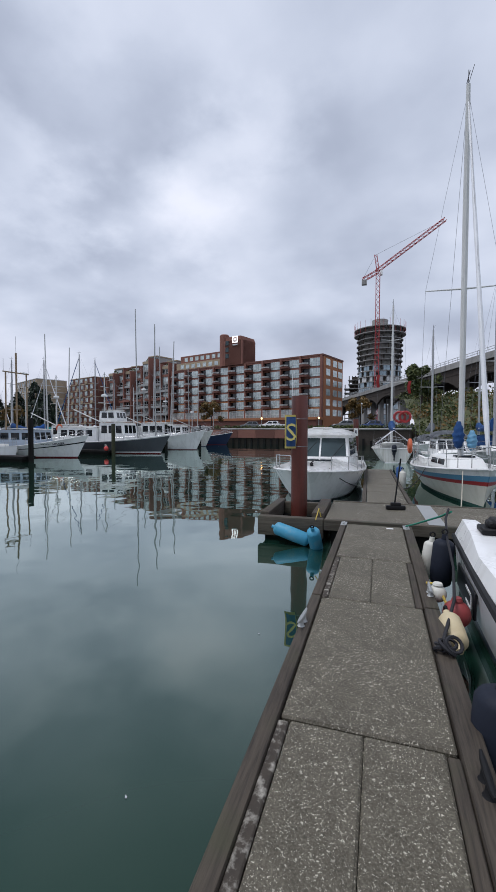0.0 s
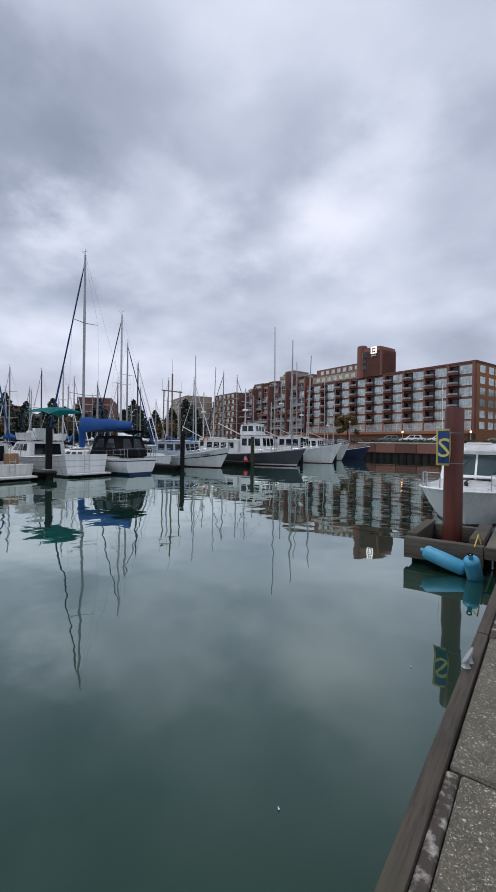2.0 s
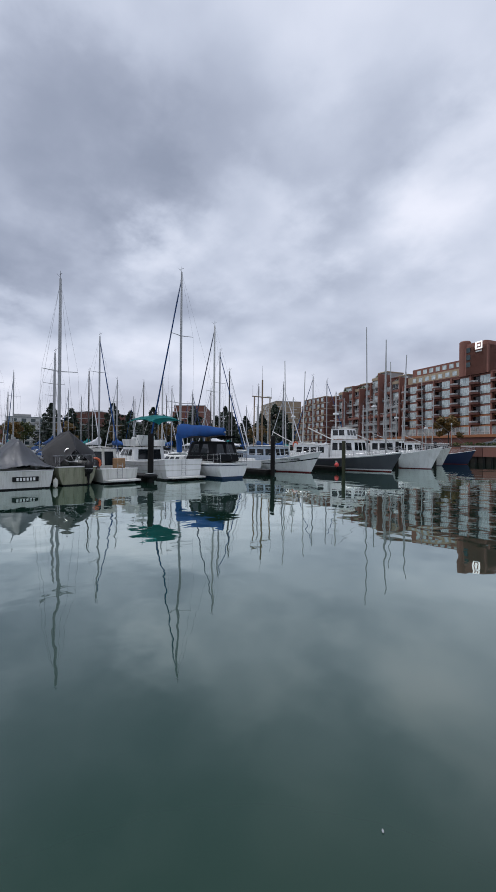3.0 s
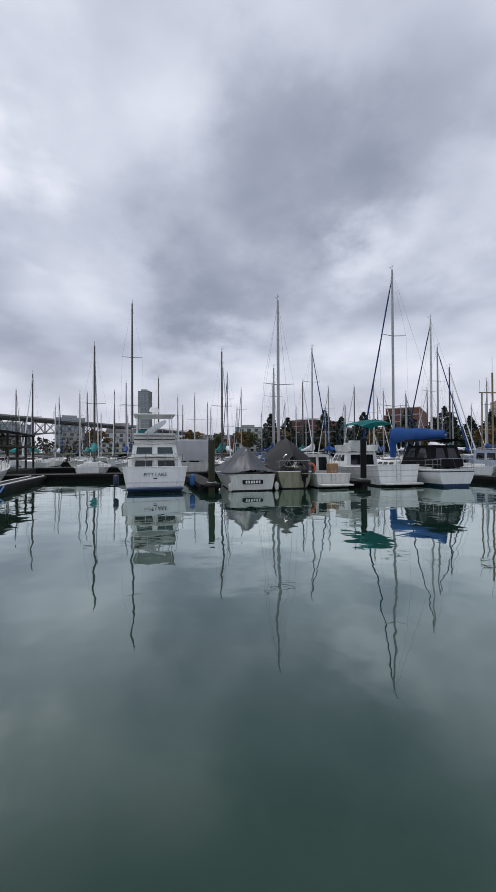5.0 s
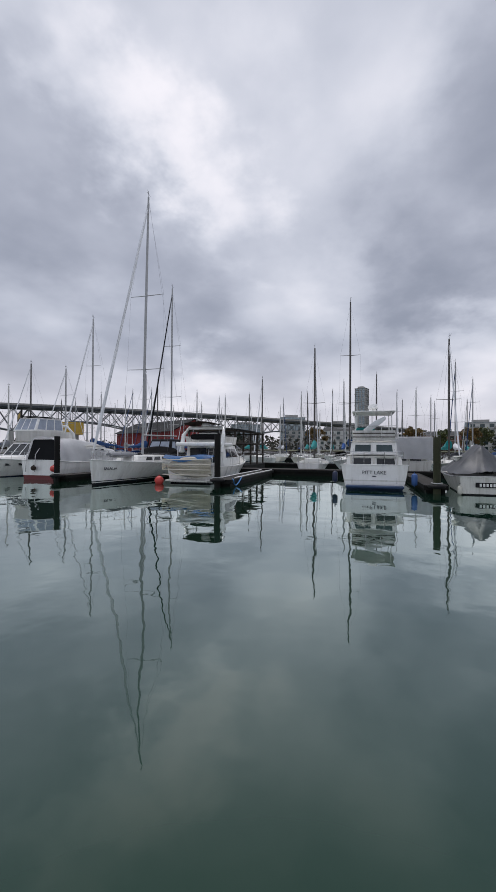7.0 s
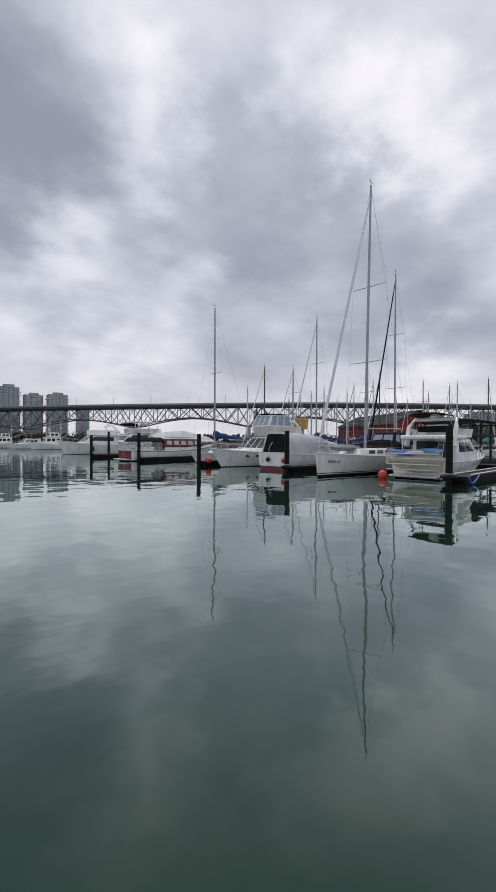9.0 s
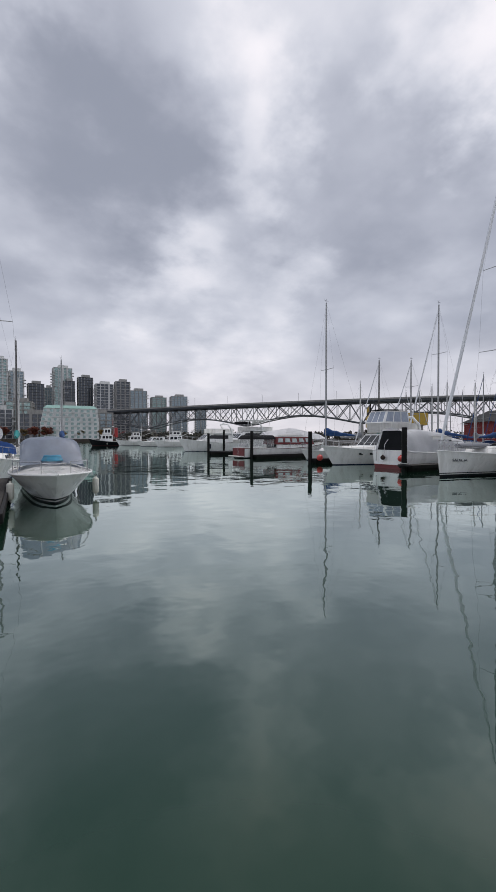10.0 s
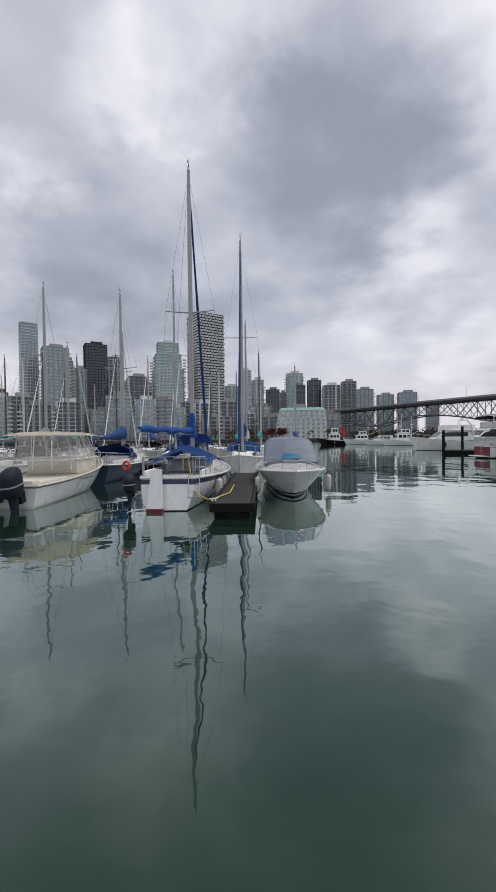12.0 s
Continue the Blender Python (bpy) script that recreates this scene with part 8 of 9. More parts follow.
def street_lamp(x, y, h, lit, z0=2.5):
    t = thing("street_lamp", "slim quay lamp with a warm lit globe" if lit else "slim lamp post on the quay", "street lamp", pose(x, y, z0), "quay lamps")
    bm = B()
    tube(bm, [(0, 0, 0), (0, 0, h)], [0.07, 0.04], 8)
    part("post", bm, "galv", t)
    bm = B()
    lathe(bm, [(0.05, h - 0.05), (0.13, h + 0.05), (0.15, h + 0.14), (0.08, h + 0.25), (0.02, h + 0.28)], 12)
    part("globe", bm, "lamp_warm" if lit else "pale_wall", t)


for x, y, h, lit in ((-17.2, 67.0, 1.6, True), (-7.6, 66.5, 1.6, True), (-27.0, 70.0, 3.5, False), (-1.0, 67.0, 3.8, False), (-33.0, 74.0, 3.5, False), (3.5, 82.0, 4.5, False)):
    street_lamp(x, y, h, lit)
# railing and fender piles along the sea wall
wall_trim = thing("sea_wall_trim", "dark timber fendering along the quay wall", "quay wall", pose(0, 0, 0), kind="structure")
for i in range(28):
    u = i / 27
    x, y = (-24 + 30 * u, 66 - 3 * u)
    bm = B()
    rbox(bm, x - 0.16, x + 0.16, y - 0.35, y - 0.03, -0.5, 0.85 + 0.2 * math.sin(i * 3.1), 0.03, 1)
    part("fender_post", bm, "pile_dark", wall_trim)
for (xa, ya), (xb, yb) in (((-45, 75.9), (-24, 65.9)), ((-24, 65.9), (-5, 64.0))):
    n = 6
    for i in range(n):
        a, b = (i + 0.01) / n, (i + 0.99) / n
        bm = B()
        loft(bm, [[(xa + (xb - xa) * q, ya + (yb - ya) * q - dy, z) for dy, z in ((0.02, 0.95), (0.30, 0.95), (0.30, 2.3), (0.02, 2.3))] for q in (a, b)])
        part("terrace_panel", bm, "brick" if i % 2 else "brick_dark", wall_trim)
bm = B()
tube(bm, [(-24, 65.9, 2.42), (6, 62.9, 2.42)], 0.16, 6)
part("kerb_beam", bm, "concrete", wall_trim)


# ---- construction tower, low frame and crane ----
def core_tower():
    t = thing("construction_tower", "round concrete tower under construction with cladding on its lower floors", "construction site", pose(6.5, 282.0, 2.5))
    R, FH, n = 14.5, 3.4, 20
    for f in range(n):
        r = R * (0.80 + 0.20 * min(1, f / 14)) + (1.6 if f >= n - 2 else 0)
        bm = B()
        lathe(bm, [(r, f * FH), (r, f * FH + 0.45)], 28)
        part("floor_slab", bm, "concrete", t)
        if f < n - 1:
            # columns far darker than the slabs: shade between floors is in their colour
            bm = B()
            for k in range(14):
                q = 2 * math.pi * k / 14 + 0.1 * f
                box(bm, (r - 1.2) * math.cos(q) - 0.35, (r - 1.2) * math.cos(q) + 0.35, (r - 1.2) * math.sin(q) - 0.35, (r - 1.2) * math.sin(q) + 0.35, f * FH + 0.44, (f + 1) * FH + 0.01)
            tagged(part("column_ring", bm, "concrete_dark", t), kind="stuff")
        if f < 12:
            bm = B()
            for k in range(40):
                q0, q1 = 2 * math.pi * k / 40, 2 * math.pi * (k + 0.9) / 40
                if f > 7 and (k * 7 + f * 3) % 11 < 4:
                    continue
                rr = r - 0.25
                loft(bm, [[(rr * math.cos(q0), rr * math.sin(q0), f * FH + 0.5), (rr * math.cos(q1), rr * math.sin(q1), f * FH + 0.5)], [(rr * math.cos(q0), rr * math.sin(q0), (f + 1) * FH - 0.1), (rr * math.cos(q1), rr * math.sin(q1), (f + 1) * FH - 0.1)]], False, False)
            tagged(part("cladding", bm, "tower_glass" if f % 3 else "pale_wall", t), kind="stuff")
    bm = B()
    lathe(bm, [(5.0, 0), (5.0, n * FH + 3.5)], 16)
    part("lift_core", bm, "concrete", t)
    # added drum that shades the inside of the open floors
    bm = B()
    lathe(bm, [(R * 0.72, 0), (R * 0.72, (n - 1) * FH)], 20)
    part("inner_wall", bm, "concrete", t)
    bm = B()
    for k in range(26):
        q = 2 * math.pi * k / 26
        r = R + 1.4
        box(bm, r * math.cos(q) - 0.08, r * math.cos(q) + 0.08, r * math.sin(q) - 0.08, r * math.sin(q) + 0.08, (n - 2) * FH, n * FH + 1.4)
    tagged(part("edge_fence", bm, "crane_red", t), kind="stuff")


core_tower()
low = thing("concrete_frame", "bare concrete frame of a lower block under construction", "construction site", pose(-8.5, 330.0, 2.5))
for f in range(13):
    bm = B()
    w = 9.5 if f < 11 else 6.5
    box(bm, -w, w, -8, 8, f * 3.2, f * 3.2 + 0.4)
    part("floor_slab", bm, "concrete", low)
    # columns and core take the same dark tone for shade between the floors
    bm = B()
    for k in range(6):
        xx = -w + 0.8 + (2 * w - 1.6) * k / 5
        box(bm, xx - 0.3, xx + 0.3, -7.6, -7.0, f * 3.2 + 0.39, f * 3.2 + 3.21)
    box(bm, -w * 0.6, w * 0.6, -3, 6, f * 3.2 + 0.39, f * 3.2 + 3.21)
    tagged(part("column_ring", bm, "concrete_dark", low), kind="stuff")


def lattice(bm, a, b, w, step, r=0.14):
    a, b = Vector(a), Vector(b)
    d = (b - a).normalized()
    s = d.cross(Vector((0, 1, 0.01))).normalized() * w / 2
    u = d.cross(s).normalized() * w / 2
    n = max(2, round((b - a).length / step))
    cs = [s + u, s - u, -s - u, -s + u]
    for c in cs:
        tube(bm, [a + c, b + c], r, 4)
    for i in range(n):
        p, q = a.lerp(b, i / n), a.lerp(b, (i + 1) / n)
        for k in range(4):
            tube(bm, [p + cs[k], q + cs[(k + 1) % 4]], r * 0.6, 3, False)


crane = thing("tower_crane", "red and white luffing tower crane above the construction site", "crane", pose(4.6, 265.0, 2.5))
bm = B()
lattice(bm, (0, 0, 0), (0, 0, 96), 2.2, 3.2, 0.2)
part("tower_mast", bm, "crane_red", crane)
bm = B()
lattice(bm, (-1.0, 0, 97), (37.0, 0, 123), 1.8, 3.0, 0.18)
part("jib", bm, "crane_red", crane)
bm = B()
lattice(bm, (0, 0, 97), (-9, 0, 92.5), 2.0, 2.4, 0.2)
part("counter_jib", bm, "crane_red", crane)
bm = B()
rbox(bm, -9.5, -6.5, -1.2, 1.2, 89.5, 92.5, 0.1, 1)
part("counterweight", bm, "concrete", crane)
bm = B()
lattice(bm, (0, 0, 97), (-1.5, 0, 107), 1.4, 2.4, 0.16)
part("apex_frame", bm, "crane_red", crane)
bm = B()
tube(bm, [(-1.5, 0, 107), (36.5, 0, 122.6)], 0.08, 4)
tube(bm, [(-1.5, 0, 107), (-9, 0, 93)], 0.08, 4)
part("hoist_rope", bm, "wire", crane)
bm = B()
rbox(bm, 0.9, 2.6, -1.0, 1.0, 94.5, 97.2, 0.1, 1)
part("cab", bm, "white", crane)


# ---- road viaduct rising behind the bank ----
def viaduct():
    t = thing("viaduct", "concrete road viaduct on arched brackets rising behind the bank", "bridge", pose(0, 0, 0), kind="structure")
    A, Bv = Vector((36.0, 92.0, 0)), Vector((-24.0, 268.0, 0))
    d = (Bv - A).normalized()
    s = Vector((d.y, -d.x, 0))
    n = 12
    A = A - d * 60

    def deck_z(u):
        return 19.5 - 1.5 * u
    # girders, and the brackets further down, take a darker tone than the deck slab
    for name, off0, off1, z0, z1, mt in (("deck_slab", -7.5, 7.5, -1.0, 0.0, "concrete"), ("edge_girder", -7.0, -6.2, -2.6, -1.0, "concrete_dark"), ("edge_girder", 6.2, 7.0, -2.6, -1.0, "concrete_dark"), ("parapet", -7.5, -7.2, 0.0, 0.45, "concrete"), ("parapet", 7.2, 7.5, 0.0, 0.45, "concrete")):
        bm = B()
        rings = []
        for i in range(n + 1):
            u = i / n
            p = A.lerp(Bv, u)
            z = deck_z(u)
            rings.append([p + s * off0 + Vector((0, 0, z + z0)), p + s * off1 + Vector((0, 0, z + z0)), p + s * off1 + Vector((0, 0, z + z1)), p + s * off0 + Vector((0, 0, z + z1))])
        loft(bm, rings)
        part(name, bm, mt, t)
    for off in (-7.35, 7.35):
        bm = B()
        for i in range(120):
            p = A.lerp(Bv, i / 119) + s * off
            z = deck_z(i / 119)
            tube(bm, [p + Vector((0, 0, z + 0.4)), p + Vector((0, 0, z + 1.5))], 0.05, 4)
        for zz in (0.95, 1.5):
            tube(bm, [A + s * off + Vector((0, 0, deck_z(0) + zz)), Bv + s * off + Vector((0, 0, deck_z(1) + zz))], 0.06, 4)
        part("railing", bm, "galv", t)
    m = 13
    for i in range(m):
        u = (i + 0.5) / m
        p, z = A.lerp(Bv, u), deck_z(u)
        for off in (-5.2, 5.2):
            bm = B()
            q = p + s * off
            loft(bm, [[q + s * a * 0.9 + d * b * 0.9 + Vector((0, 0, 0)) for a, b in ((-1, -1), (1, -1), (1, 1), (-1, 1))], [q + s * a * 0.8 + d * b * 0.8 + Vector((0, 0, z - 2.2)) for a, b in ((-1, -1), (1, -1), (1, 1), (-1, 1))]])
            part("column", bm, "concrete", t)
        for off in (-6.5, 6.5):
            bm = B()
            L = (Bv - A).length / m
            rings = []
            for k in range(9):
                v = k / 8
                pp = p + d * (v - 0.5) * L + s * off
                dep = 1.0 + 3.4 * abs(2 * v - 1) ** 2.2 if False else 0.9 + 2.6 * (1 - abs(2 * v - 1)) ** 2.2
                rings.append([pp + s * 0.4 + Vector((0, 0, z - 2.5)), pp - s * 0.4 + Vector((0, 0, z - 2.5)), pp - s * 0.4 + Vector((0, 0, z - 2.6 - dep)), pp + s * 0.4 + Vector((0, 0, z - 2.6 - dep))])
            loft(bm, rings)
            part("arched_bracket", bm, "concrete_dark", t)


viaduct()


# ---- steel truss bridge across the inlet ----
def truss_bridge():
    t = thing("truss_bridge", "long steel deck-truss bridge on tall piers across the inlet", "bridge", pose(0, 0, 0), kind="structure")
    A, Bv = Vector((-10.0, -480.0, 0)), Vector((-560.0, 70.0, 0))
    L = (Bv - A).length
    d = (Bv - A).normalized()
    s = Vector((d.y, -d.x, 0))

    def top(x):
        u = x / L
        return 33.0 - 5.5 * abs(u - 0.50) ** 1.6 * 4
    n = 78
    for name, a, b, z0, z1, mt in (("road_deck", -9, 9, -1.4, 0.0, "bridge_steel"), ("parapet", -9.2, -8.9, 0.0, 1.3, "concrete"), ("parapet", 8.9, 9.2, 0.0, 1.3, "concrete")):
        bm = B()
        loft(bm, [[A + d * (L * i / 26) + s * o + Vector((0, 0, top(L * i / 26) + z)) for o, z in ((a, z0), (b, z0), (b, z1), (a, z1))] for i in range(27)])
        part(name, bm, mt, t)
    piers = [40 + k * 96 for k in range(8)]

    def depth(x):
        q = min(abs(x - p) for p in piers)
        return 9.0 + 8.0 * max(0.0, 1 - q / 46) ** 1.6
    for off in (-7, 7):
        bm = B()
        for i in range(n):
            x0, x1 = L * i / n, L * (i + 1) / n
            p0, p1 = A + d * x0 + s * off, A + d * x1 + s * off
            t0, t1 = Vector((0, 0, top(x0) - 1.6)), Vector((0, 0, top(x1) - 1.6))
            b0, b1 = t0 - Vector((0, 0, depth(x0))), t1 - Vector((0, 0, depth(x1)))
            tube(bm, [p0 + b0, p1 + b1], 0.55, 4, False)
            tube(bm, [p0 + t0, p1 + t1], 0.5, 4, False)
            tube(bm, [p0 + b0, p0 + t0], 0.3, 4, False)
            tube(bm, [p0 + (b0 if i % 2 else t0), p1 + (t1 if i % 2 else b1)], 0.38, 4, False)
            tube(bm, [p0 + (t0 if i % 2 else b0), p1 + (b1 if i % 2 else t1)], 0.22, 4, False)
        tagged(part("truss", bm, "truss_steel", t), kind="stuff")
    for p in piers:
        for off in (-7, 7):
            q = A + d * p + s * off
            z = top(p) - 1.6 - depth(p)
            bm = B()
            loft(bm, [[q + s * a * 2.0 + d * b * 2.4 + Vector((0, 0, -1)) for a, b in ((-1, -1), (1, -1), (1, 1), (-1, 1))], [q + s * a * 1.4 + d * b * 1.7 + Vector((0, 0, z)) for a, b in ((-1, -1), (1, -1), (1, 1), (-1, 1))]])
            part("pier", bm, "concrete", t)
    for i in range(24):
        p = A + d * (L * (i + 0.5) / 24) - s * 8.6
        bm = B()
        z = top(L * (i + 0.5) / 24)
        tube(bm, [p + Vector((0, 0, z)), p + Vector((0, 0, z + 9)), p + s * 2.0 + Vector((0, 0, z + 9.6))], 0.13, 4)
        part("lamp_post", bm, "galv", t)


truss_bridge()


# ---- city towers beyond the water ----
def tower(name, label, x, y, deg, w, dp, h, style, glassm, slab_m, z0=2.0):
    """A tower block: a glazed core, floor slabs, and the grid, bays or boxes of its kind."""
    t = thing(name, label, "tower block", pose(x, y, z0, 0, 0, deg))
    FH = 3.1
    n = max(3, round(h / FH))
    rnd = random.Random(int(abs(x) * 7 + h))
    hw, hd = w / 2, dp / 2

    def plan(f):
        """How far each storey steps in: crowns step back, curved towers taper."""
        u = f / n
        if style == "crown":
            return 0.0 if u < 0.72 else (0.13 if u < 0.88 else 0.28)
        if style == "smooth":
            return 0.05 * max(0.0, u - 0.35) + 0.35 * max(0.0, u - 0.86)
        return 0.0
    bm = B()
    for f in range(n):
        k = 1 - plan(f + 0.5)
        box(bm, -hw * k + 0.7, hw * k - 0.7, -hd * k + 0.7, hd * k - 0.7, f * FH, (f + 1) * FH - 0.004)
    part("glazing", bm, glassm, t)
    bm = B()
    for f in range(n + 1):
        k = 1 - plan(max(0.0, f - 0.5))
        hi = {"balcony": 0.75 if f % 2 else 0.28, "smooth": 0.5, "crown": 0.45}.get(style, 0.22)
        ex = 0.3 * ((f * 7) % 3) if style == "balcony" else (0.35 * math.sin(f * 0.16) if style == "smooth" else 0.0)
        box(bm, -hw * k - ex, hw * k + ex, -hd * k - ex, hd * k + ex, f * FH - 0.22, f * FH + hi)
    tagged(part("tower_banding", bm, slab_m if style not in ("pixel", "dark") else "roof_dark", t), kind="stuff")
    bm = B()
    if style in ("bays", "crown"):
        # solid bays of paler wall between the glazed ones, and corner balconies
        m = max(3, int(w / 4.2))
        top = n * FH * (0.72 if style == "crown" else 1.0)
        for i in range(m + 1):
            xx = -hw + 0.5 + (w - 1.0) * i / m
            wide = rnd.choice((0.25, 0.4, 1.0)) if style == "bays" else 0.3
            for sg in (-1, 1):
                a, b = sorted((sg * (hd - 0.75), sg * (hd + 0.12)))
                box(bm, max(-hw, xx - wide), min(hw, xx + wide), a, b, 0, top)
        m = max(3, int(dp / 4.2))
        for i in range(m + 1):
            yy = -hd + 0.5 + (dp - 1.0) * i / m
            wide = rnd.choice((0.25, 0.4, 0.9))
            for sg in (-1, 1):
                a, b = sorted((sg * (hw - 0.75), sg * (hw + 0.12)))
                box(bm, a, b, max(-hd, yy - wide), min(hd, yy + wide), 0, top)
        tagged(part("bay_wall", bm, slab_m, t), kind="stuff")
        bm = B()
        for f in range(1, n - (5 if style == "crown" else 1)):
            for sg in (-1, 1):
                if rnd.random() < 0.8:
                    box(bm, sg * hw - 1.6, sg * hw + 1.6, -hd - 1.3, -hd - 0.02, f * FH - 0.1, f * FH + 1.0)
                    box(bm, sg * hw - 1.6, sg * hw + 1.6, hd + 0.02, hd + 1.3, f * FH - 0.1, f * FH + 1.0)
        tagged(part("corner_balconies", bm, "pale_wall" if slab_m != "pale_wall" else "stucco_grey", t), kind="stuff")
    elif style in ("balcony", "grid", "dark"):
        k = max(3, int(w / (3.2 if style != "balcony" else 5.5)))
        wd = 0.22 if style != "balcony" else 0.75
        for i in range(k + 1):
            xx = -hw + 0.4 + (w - 0.8) * i / k
            box(bm, xx - wd, xx + wd, -hd + 0.25, -hd + 0.8, 0, n * FH)
            box(bm, xx - wd, xx + wd, hd - 0.8, hd - 0.25, 0, n * FH)
        kk = max(3, int(dp / 4))
        for i in range(kk + 1):
            yy = -hd + 0.4 + (dp - 0.8) * i / kk
            box(bm, -hw + 0.25, -hw + 0.8, yy - wd, yy + wd, 0, n * FH)
            box(bm, hw - 0.8, hw - 0.25, yy - wd, yy + wd, 0, n * FH)
        tagged(part("mullion_grid", bm, slab_m, t), kind="stuff")
    elif style == "pixel":
        for f in range(n):
            for i in range(9):
                sh = 0.5 if f % 2 else 0.0
                xx = -hw + w * (i + sh) / 9
                if xx + w / 18 <= hw:
                    box(bm, xx, xx + w / 11.5, -hd - 0.9, -hd + 0.8, f * FH + 0.4, (f + 1) * FH - 0.75)
                    box(bm, xx, xx + w / 11.5, hd - 0.8, hd + 0.9, f * FH + 0.4, (f + 1) * FH - 0.75)
                yy = -hd + dp * (i + sh) / 9
                if yy + dp / 18 <= hd:
                    box(bm, hw - 0.8, hw + 0.9, yy, yy + dp / 11.5, f * FH + 0.4, (f + 1) * FH - 0.75)
                    box(bm, -hw - 0.9, -hw + 0.8, yy, yy + dp / 11.5, f * FH + 0.4, (f + 1) * FH - 0.75)
        tagged(part("balcony_grid", bm, slab_m, t), kind="stuff")
    else:
        # thin upright fins down a curved face
        for i in range(7):
            xx = -hw * 0.8 + w * 0.8 * i / 6
            for sg in (-1, 1):
                a, b = sorted((sg * (hd * 0.9), sg * (hd + 0.25)))
                box(bm, xx - 0.16, xx + 0.16, a, b, 0, n * FH * 0.86)
        tagged(part("fin", bm, slab_m, t), kind="stuff")
    bm = B()
    k = 0.3 if style != "crown" else 0.2
    box(bm, -w * k, w * k * 0.7, -dp * k, dp * k, n * FH + 0.2, n * FH + (3.4 if style not in ("smooth", "pixel") else 0.9))
    part("plant_room", bm, slab_m, t)


def skyline():
    """Azimuth of the middle, distance, width, height, style."""
    rows = [(209.8, 480, 17.8, 122, "smooth", "tower_glass", "pale_wall", "slim curved pale-blue glass tower"), (206.9, 440, 22.7, 91, "bays", "tower_teal", "stucco_grey", "teal glass apartment tower with grey gridded bays"),
            (205.1, 450, 4.8, 82, "bays", "tower_glass", "stucco_grey", "narrow grey shoulder tower"), (204.0, 460, 11.4, 74, "balcony", "tower_teal", "stucco_grey", "grey apartment tower"),
            (202.1, 500, 23.8, 110, "dark", "tower_dark", "roof_dark", "black gridded office tower"), (199.7, 520, 16.0, 99, "balcony", "tower_dark", "pale_wall", "dark apartment tower with pale balconies"),
            (196.8, 440, 20.7, 66, "bays", "tower_dark", "stucco_grey", "brown-grey apartment tower"), (192.8, 450, 31.1, 103, "crown", "tower_teal", "pale_wall", "teal glass tower with a stepped crown"),
            (187.6, 480, 32.9, 144, "pixel", "tower_dark", "pale_wall", "tall dark tower with a white stepped box pattern"), (182.2, 470, 12.4, 77, "balcony", "tower_teal", "pale_wall", "slender teal apartment tower"),
            (180.5, 480, 13.3, 67, "bays", "tower_glass", "pale_wall", "pale gridded apartment tower"), (178.4, 500, 15.7, 59, "dark", "tower_dark", "stucco_grey", "dark glass tower block"),
            (175.4, 520, 19.4, 81, "bays", "tower_teal", "pale_wall", "pale green glass tower with a red corner"), (174.6, 510, 12.0, 65, "dark", "tower_dark", "stucco_grey", "dark slab tower"),
            (172.7, 520, 16.6, 71, "dark", "tower_dark", "stucco_grey", "dark apartment tower"), (170.4, 500, 19.4, 62, "bays", "tower_dark", "pale_wall", "pale gridded apartment tower near the bridge"),
            (168.1, 520, 16.7, 68, "balcony", "tower_dark", "stucco_grey", "grey glass tower near the bridge"), (166.1, 530, 20.4, 60, "bays", "tower_glass", "stucco_grey", "blue-grey tower behind the bridge"),
            (163.4, 640, 21.8, 62, "balcony", "tower_teal", "stucco_grey", "pale tower behind the bridge"), (160.7, 620, 23.8, 63, "bays", "tower_glass", "stucco_grey", "blocky grey tower behind the bridge"),
            (184.2, 560, 19.7, 70, "bays", "tower_teal", "pale_wall", "teal tower in the second row"), (177.0, 560, 9.1, 62, "bays", "tower_glass", "stucco_grey", "grey tower in the second row"),
            (202.7, 520, 11.4, 71, "bays", "tower_glass", "stucco_grey", "grey tower in the second row"), (198.3, 600, 9.0, 81, "balcony", "tower_glass", "stucco_grey", "glass tower in the second row"),
            (195.5, 560, 10.7, 73, "bays", "tower_dark", "brick", "brown tower in the second row"), (212.7, 420, 8.6, 43, "bays", "tower_glass", "brick_dark", "brick and glass tower block"),
            (215.0, 460, 18.2, 70, "balcony", "tower_teal", "pale_wall", "pale apartment tower"), (157.7, 700, 17.6, 50, "bays", "tower_glass", "stucco_grey", "low grey tower behind the bridge")]
    for az, d, w, h, st, g, sl, lb in rows:
        a = radians(az)
        tower("city_tower", lb + " across the water", -d * math.sin(a), d * math.cos(a), az - 180 + (8 if st != "pixel" else 28), w, w * 0.8, h, st, g, sl)
    rnd = random.Random(5)
    for i in range(26):
        az = 171 + i * 1.9 + rnd.uniform(-0.4, 0.4)
        a = radians(az)
        d = rnd.uniform(345, 385)
        mt = rnd.choice(("stucco_grey", "concrete", "pale_wall", "stucco_grey", "pale_wall", "concrete"))
        tower("waterfront_block", rnd.choice(("low waterfront apartment block with rows of balconies", "waterfront flats with pale balconies")), -d * math.sin(a), d * math.cos(a), az - 180 + rnd.uniform(-10, 10), rnd.uniform(16, 24), 14, rnd.uniform(16, 36), rnd.choice(("balcony", "bays", "bays")), rnd.choice(("tower_glass", "tower_dark", "tower_teal")), mt)
    a = radians(174.5)
    apartment("green_roof_flats", "pale waterfront flats with verdigris roofs", -300 * math.sin(a) + 18, 300 * math.cos(a), 180 - 6, 36, 14, 7, "pale_wall", "tower_teal", 0.6, 2.9, 10, "pale_wall", "roof_green", z0=2.0)
    a = radians(82.2 + 8.0)
